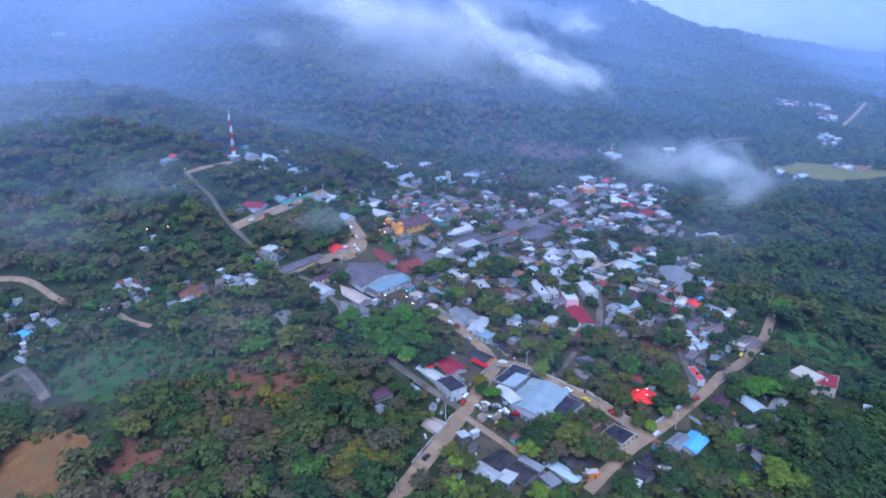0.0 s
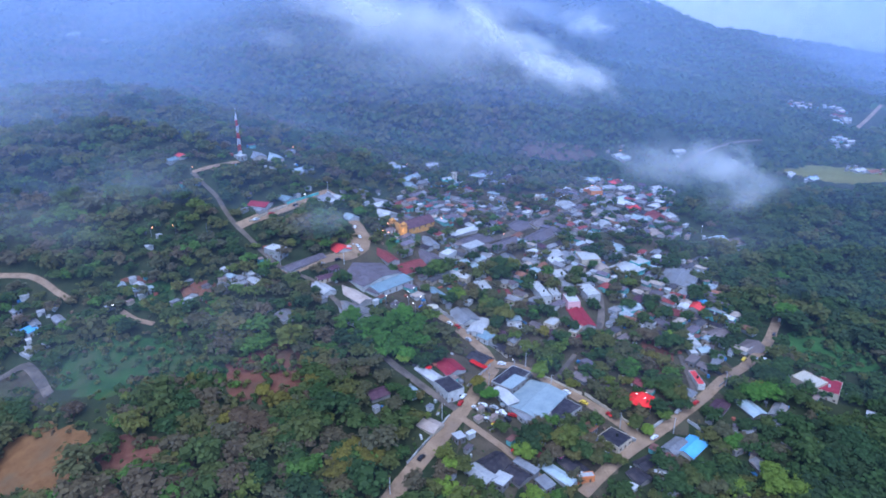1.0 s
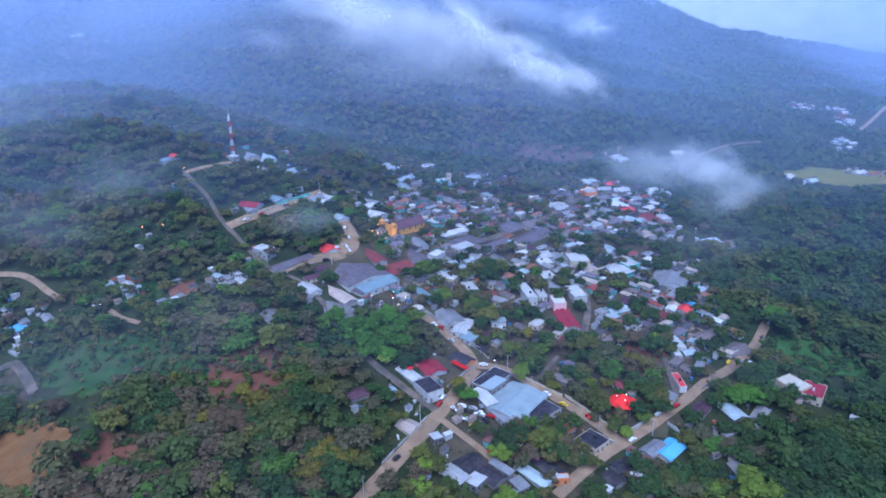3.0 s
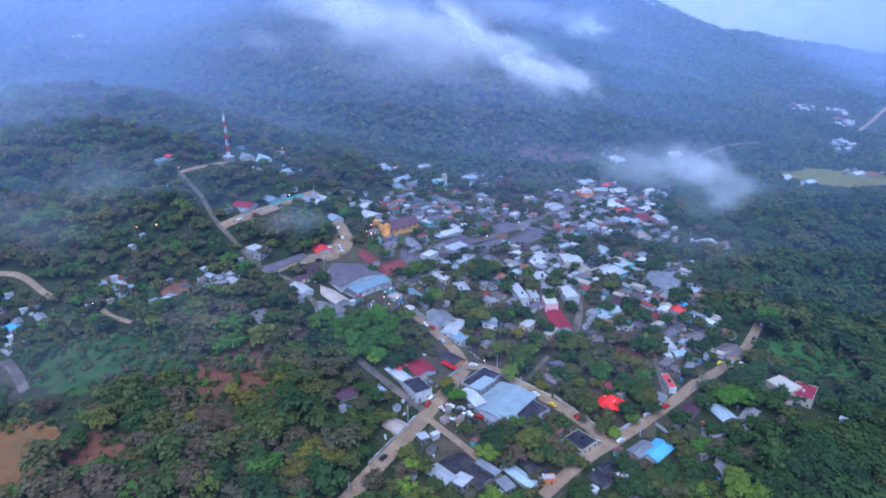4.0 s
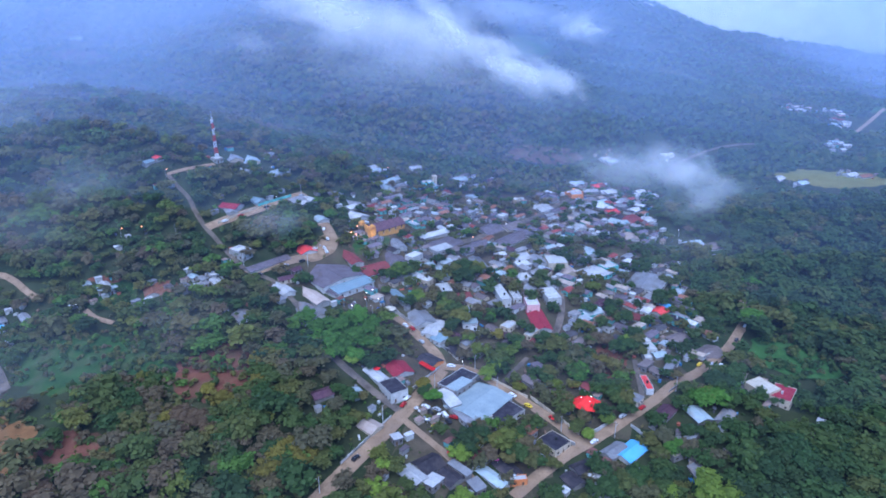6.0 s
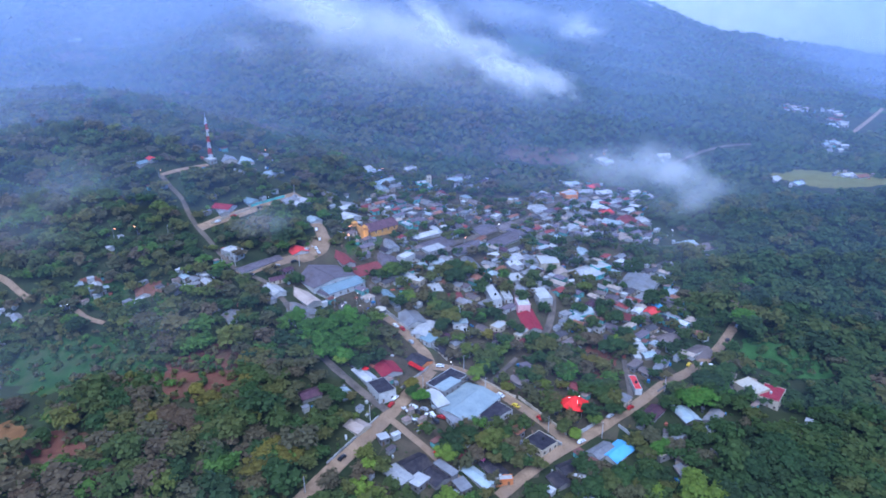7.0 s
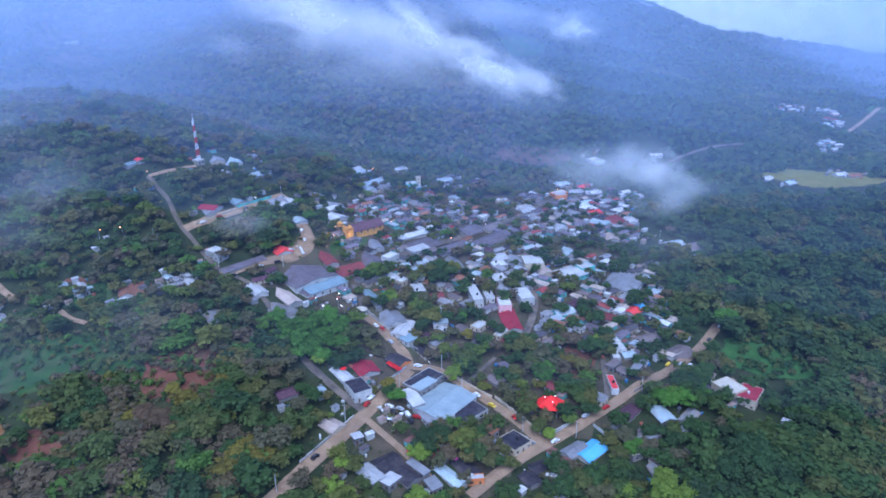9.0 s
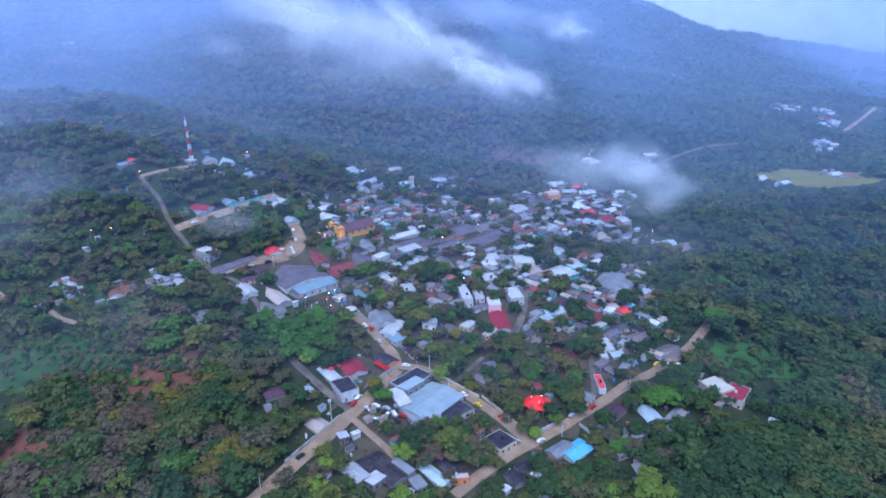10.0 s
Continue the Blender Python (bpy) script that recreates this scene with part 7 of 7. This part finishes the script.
front_kinds = [crown_arrays(40 + k, 11, 240, 0.084, n=1)[0] for k in range(8)]
mid_kinds = [crown_arrays(50 + k, 9, 110, 0.118, n=1)[0] for k in range(8)]
woods("front_woodland", [s for s in spots[130:] if s[0] < 310], front_kinds, "dense mixed green and brown tropical trees below the village", 8)
woods("woodland", [s for s in spots[130:] if 310 <= s[0] < 600], mid_kinds, "dense mixed green and brown tropical trees round the village", 3)
shrubs = []
for k in range(3400):
    y = 188 + 330 * place.random() ** 1.2
    x = 45 + place.uniform(-0.72, 0.72) * y
    if (np.hypot(road_at[:, 0] - x, road_at[:, 1] - y) > road_at[:, 2] + 1.0).all() and (np.hypot(house_at[:, 0] - x, house_at[:, 1] - y) > house_at[:, 2] * 0.8 + 0.8).all():
        shrubs.append((y, x, place.uniform(0.5, 1.1 if y < 380 else 2.2) if in_village(x, y) > 0.2 else place.uniform(1.4, 3.4)))
for cx, cy, rx, ry in CLEARINGS:
    if ry < 40 and rx not in (25.0, 27.0):
        for k in range(int(rx * ry * 0.22)):
            a, far = place.uniform(0, 6.28), place.random() ** 0.4 * 1.15
            x, y = cx + rx * far * math.cos(a), cy + ry * far * math.sin(a)
            if (np.hypot(road_at[:, 0] - x, road_at[:, 1] - y) > road_at[:, 2] + 1.0).all() and (np.hypot(house_at[:, 0] - x, house_at[:, 1] - y) > house_at[:, 2] * 0.8 + 0.8).all() and noise.noise((x / 9, y / 9, 2)) > -0.15:
                shrubs.append((y, x, place.uniform(0.7, 2.4)))
for k in range(2600):
    y = 190 + 380 * place.random() ** 1.1
    x = 45 + place.uniform(-0.72, 0.72) * y
    if in_village(x, y) < 0.2 and free(x, y, 3.0):
        shrubs.append((y, x, place.uniform(2.6, 4.6)))
shrub_kinds = [crown_arrays(90 + k, 5, 44, 0.26, solid=False)[0] for k in range(4)]
woods("undergrowth", shrubs, shrub_kinds, "low tangled green and brown shrubs between the trees", 6)
far_kinds = [crown_arrays(70 + k, 6, 36, 0.26, solid=False)[0] for k in range(5)]
far_spots = [s for s in spots[130:] if s[0] >= 600]
for y_from, y_to, step in ((770, 1020, 9.5), (1020, 1400, 14.0)):
    for row in range(int((y_to - y_from) / step)):
        for col in range(int(1900 / step)):
            x, y = -900 + (col + place.uniform(-0.5, 0.5)) * step, y_from + (row + place.uniform(-0.5, 0.5)) * step
            if abs(x - 45) > 0.66 * y + 40 or (y < 940 and abs(x) < 480):
                continue
            if (((OPEN[:, 0] - x) / OPEN[:, 2]) ** 2 + ((OPEN[:, 1] - y) / OPEN[:, 3]) ** 2 < 1).any() or noise.noise((x / 60, y / 60, 9)) > 0.42:
                continue
            if (np.hypot(road_at[:, 0] - x, road_at[:, 1] - y - 8) < road_at[:, 2] + 12).any() or (np.hypot(house_at[:, 0] - x, house_at[:, 1] - y - 6) < house_at[:, 2] + 7).any():
                continue
            far_spots.append((y, x, place.uniform(4.0, 6.6)))
woods("mountain_woodland", far_spots, far_kinds, "misty blue-green woods covering the mountain slopes", 4, 0.12, 90, 0.32)

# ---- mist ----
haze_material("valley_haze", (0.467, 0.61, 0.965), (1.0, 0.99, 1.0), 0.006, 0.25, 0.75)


def haze_curtain(y, thick, left, right, far):
    """An upright sheet of painted haze across the valley, its thickness shifted over the side slopes, down to the
    ground.
    """
    xs, zs = np.linspace(-1.1 * y - 250, 1.1 * y + 250, 41), np.linspace(-160, 260, 15)
    gx, gz = np.meshgrid(xs, zs)
    i = np.arange(14 * 41).reshape(14, 41)[:, :-1].ravel()
    sway = 12 * np.sin(gx / 140 + y)
    me = mesh_of("valley_haze", np.stack([gx, sway, gz], -1).reshape(-1, 3), np.stack([i, i + 1, i + 42, i + 41], 1))
    me.polygons.foreach_set("use_smooth", np.ones(len(me.polygons), bool))
    me.materials.append(MATS["valley_haze"])
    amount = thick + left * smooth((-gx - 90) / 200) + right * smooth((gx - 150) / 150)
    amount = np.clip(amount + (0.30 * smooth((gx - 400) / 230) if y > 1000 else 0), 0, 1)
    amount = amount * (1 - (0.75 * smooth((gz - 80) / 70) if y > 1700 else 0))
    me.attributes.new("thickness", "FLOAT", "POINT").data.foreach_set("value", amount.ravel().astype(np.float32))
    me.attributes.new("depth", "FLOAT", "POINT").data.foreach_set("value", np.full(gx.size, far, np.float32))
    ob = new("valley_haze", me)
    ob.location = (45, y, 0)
    return tagged(ob, "upright see-through sheet with blue evening haze painted in its colour", "mist", kind="stuff")


# Haze light painted sheet by sheet: near ones lift the darks, far ones whiten.
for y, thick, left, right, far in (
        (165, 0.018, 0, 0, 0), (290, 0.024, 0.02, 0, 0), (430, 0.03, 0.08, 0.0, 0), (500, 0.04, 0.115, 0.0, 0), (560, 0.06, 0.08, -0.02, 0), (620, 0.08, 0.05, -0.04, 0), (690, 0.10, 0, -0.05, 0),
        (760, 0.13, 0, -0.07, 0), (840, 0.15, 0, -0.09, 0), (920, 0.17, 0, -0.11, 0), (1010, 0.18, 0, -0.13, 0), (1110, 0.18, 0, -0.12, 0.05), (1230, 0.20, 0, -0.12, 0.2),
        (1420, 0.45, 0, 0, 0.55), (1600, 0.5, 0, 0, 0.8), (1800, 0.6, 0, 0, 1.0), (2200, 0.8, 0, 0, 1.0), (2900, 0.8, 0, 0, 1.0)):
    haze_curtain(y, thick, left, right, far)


def cloud_material(rx, rz, low, high, most):
    """Torn vapour: noise eats into the bank from its rim, and what is left scatters the light to both sides."""
    m = bpy.data.materials.new("vapour")
    m.use_nodes = True
    n, l = m.node_tree.nodes, m.node_tree.links
    n.remove(n["Principled BSDF"])
    co = n.new("ShaderNodeTexCoord").outputs["Object"]
    grain = 0.45 * rz
    even, flat, size, rim = n.new("ShaderNodeVectorMath"), n.new("ShaderNodeVectorMath"), n.new("ShaderNodeVectorMath"), n.new("ShaderNodeMapRange")
    even.operation, flat.operation, size.operation, rim.interpolation_type = "MULTIPLY_ADD", "MULTIPLY", "LENGTH", "SMOOTHSTEP"
    even.inputs[1].default_value, even.inputs[2].default_value = (0.5 * rx / grain, 0.5 / grain, rz / grain), (0.37 * rx, 0.11 * rz, 0.23 * rx)
    flat.inputs[1].default_value = (1, 0, 1)
    l.new(co, even.inputs[0])
    l.new(co, flat.inputs[0])
    l.new(flat.outputs[0], size.inputs[0])
    rim.inputs[2].default_value, rim.inputs[3].default_value, rim.inputs[4].default_value = 0.98, 1.0, 0.0
    l.new(size.outputs["Value"], rim.inputs[0])
    tex = n.new("ShaderNodeTexNoise")
    tex.inputs["Scale"].default_value, tex.inputs["Detail"].default_value, tex.inputs["Roughness"].default_value, tex.inputs["Distortion"].default_value = 1.0, 6, 0.58, 0.3
    l.new(even.outputs[0], tex.inputs["Vector"])
    add, cut, fade = n.new("ShaderNodeMath"), n.new("ShaderNodeMapRange"), n.new("ShaderNodeMath")
    add.operation, cut.interpolation_type, fade.operation = "MULTIPLY_ADD", "SMOOTHSTEP", "MULTIPLY"
    add.inputs[1].default_value = 0.34
    l.new(rim.outputs[0], add.inputs[0])
    l.new(tex.outputs[0], add.inputs[2])
    cut.inputs[1].default_value, cut.inputs[2].default_value, cut.inputs[4].default_value = low, high, most
    l.new(add.outputs[0], cut.inputs[0])
    l.new(cut.outputs[0], fade.inputs[0])
    l.new(rim.outputs[0], fade.inputs[1])
    clear, lit, lit_behind, glow, mix = n.new("ShaderNodeBsdfTransparent"), n.new("ShaderNodeBsdfDiffuse"), n.new("ShaderNodeBsdfTranslucent"), n.new("ShaderNodeMixShader"), n.new("ShaderNodeMixShader")
    for node in (lit, lit_behind):
        node.inputs["Color"].default_value = (0.97, 0.97, 0.99, 1)
    glow.inputs[0].default_value = 0.35
    l.new(lit.outputs[0], glow.inputs[1])
    l.new(lit_behind.outputs[0], glow.inputs[2])
    l.new(fade.outputs[0], mix.inputs[0])
    l.new(clear.outputs[0], mix.inputs[1])
    l.new(glow.outputs[0], mix.inputs[2])
    l.new(mix.outputs[0], n["Material Output"].inputs["Surface"])
    return m


def cloud_bank(x, y, z, rx, rz, tilt, layers, low, high, most, label):
    """A drifting scrap of low cloud: upright bulging layers of vapour, one behind the other, thinning to a torn rim."""
    mat = cloud_material(rx, rz, low, high, most)
    bank = thing("mist_bank", pose(x, y, z, 0, tilt, 0) @ Matrix.Diagonal((rx, 1, rz, 1)), label, "mist", kind="stuff")
    n = 21
    u, v = np.meshgrid(np.linspace(-1, 1, n), np.linspace(-1, 1, n))
    i = np.arange((n - 1) * n).reshape(n - 1, n)[:, :-1].ravel()
    quads = np.stack([i, i + 1, i + n + 1, i + n], 1)
    quads = quads[(u * u + v * v).ravel()[quads].min(1) < 1.0]
    for k in range(layers):
        bulge = 0.5 * rz * (k / max(1, layers - 1) - 0.5) * (1.4 - 0.6 * (u * u + v * v)) + 0.06 * rz * np.sin(3 * u + 2 * v + k)
        me = mesh_of("vapour_layer", np.stack([u, bulge, v], -1).reshape(-1, 3), quads)
        me.polygons.foreach_set("use_smooth", np.ones(len(me.polygons), bool))
        me.materials.append(mat)
        ob = new("vapour_layer", me)
        ob.parent = bank
    return bank


cloud_bank(21, 450, 144, 46, 26, 38, 6, 0.52, 1.0, 0.5, "bright white cloud puff drifting before the mountain")
cloud_bank(63, 470, 120, 66, 23, 26, 6, 0.52, 1.0, 0.44, "bright white cloud streak drifting before the mountain")
cloud_bank(100, 480, 107, 38, 16, 20, 5, 0.56, 0.94, 0.270, "ragged tail of the white cloud streak")
cloud_bank(-45, 500, 148, 127, 39, 14, 6, 0.5, 0.95, 0.307, "pale torn cloud hanging before the mountain")
cloud_bank(-121, 515, 129, 35, 21, 20, 4, 0.46, 0.92, 0.068, "small faint cloud scrap before the mountain")
cloud_bank(-19, 560, 122, 220, 70, 14, 5, 0.5, 0.95, 0.098, "thin wide cloud veil before the mountain")
cloud_bank(169, 905, 119, 67, 34, 6, 5, 0.56, 0.94, 0.405, "small white cloud puff low on the mountain")
cloud_bank(72, 860, 139, 175, 41, 8, 4, 0.56, 0.94, 0.169, "pale cloud scrap high on the mountain slope")
cloud_bank(-363, 740, 149, 327, 87, 4, 5, 0.46, 0.92, 0.052, "pale cloud veil over the far slopes")
cloud_bank(156, 385, 72, 40, 24, 12, 6, 0.56, 0.94, 0.196, "white mist curling over the village edge")
cloud_bank(169, 370, 61, 41, 23, -20, 5, 0.56, 0.94, 0.127, "low mist wisp curling over the village edge")
cloud_bank(136, 400, 67, 59, 22, 8, 5, 0.46, 0.92, 0.115, "thin mist over the far end of the village")
cloud_bank(186, 430, 10, 76, 37, 0, 4, 0.46, 0.92, 0.023, "thin mist spreading over the woods beside the village")
cloud_bank(-136, 290, 87, 48, 25, -12, 6, 0.46, 0.92, 0.028, "thin mist wisp drifting over the wooded hill")
cloud_bank(-238, 380, 35, 104, 41, 5, 5, 0.46, 0.92, 0.032, "thin mist lying in the side valley")
cloud_bank(-278, 420, 101, 128, 60, 0, 4, 0.46, 0.92, 0.038, "pale mist drifting past the wooded hill")
cloud_bank(-61, 330, 56, 36, 14, -6, 5, 0.5, 1.0, 0.050, "thin bluish smoke haze over the trees by the plaza")
cloud_bank(-138, 230, 30, 68, 46, -25, 4, 0.46, 0.92, 0.011, "thin mist drifting over the overgrown clearing")
cloud_bank(-87, 260, 36, 53, 33, -15, 3, 0.46, 0.92, 0.013, "thin mist drifting over the overgrown slope")
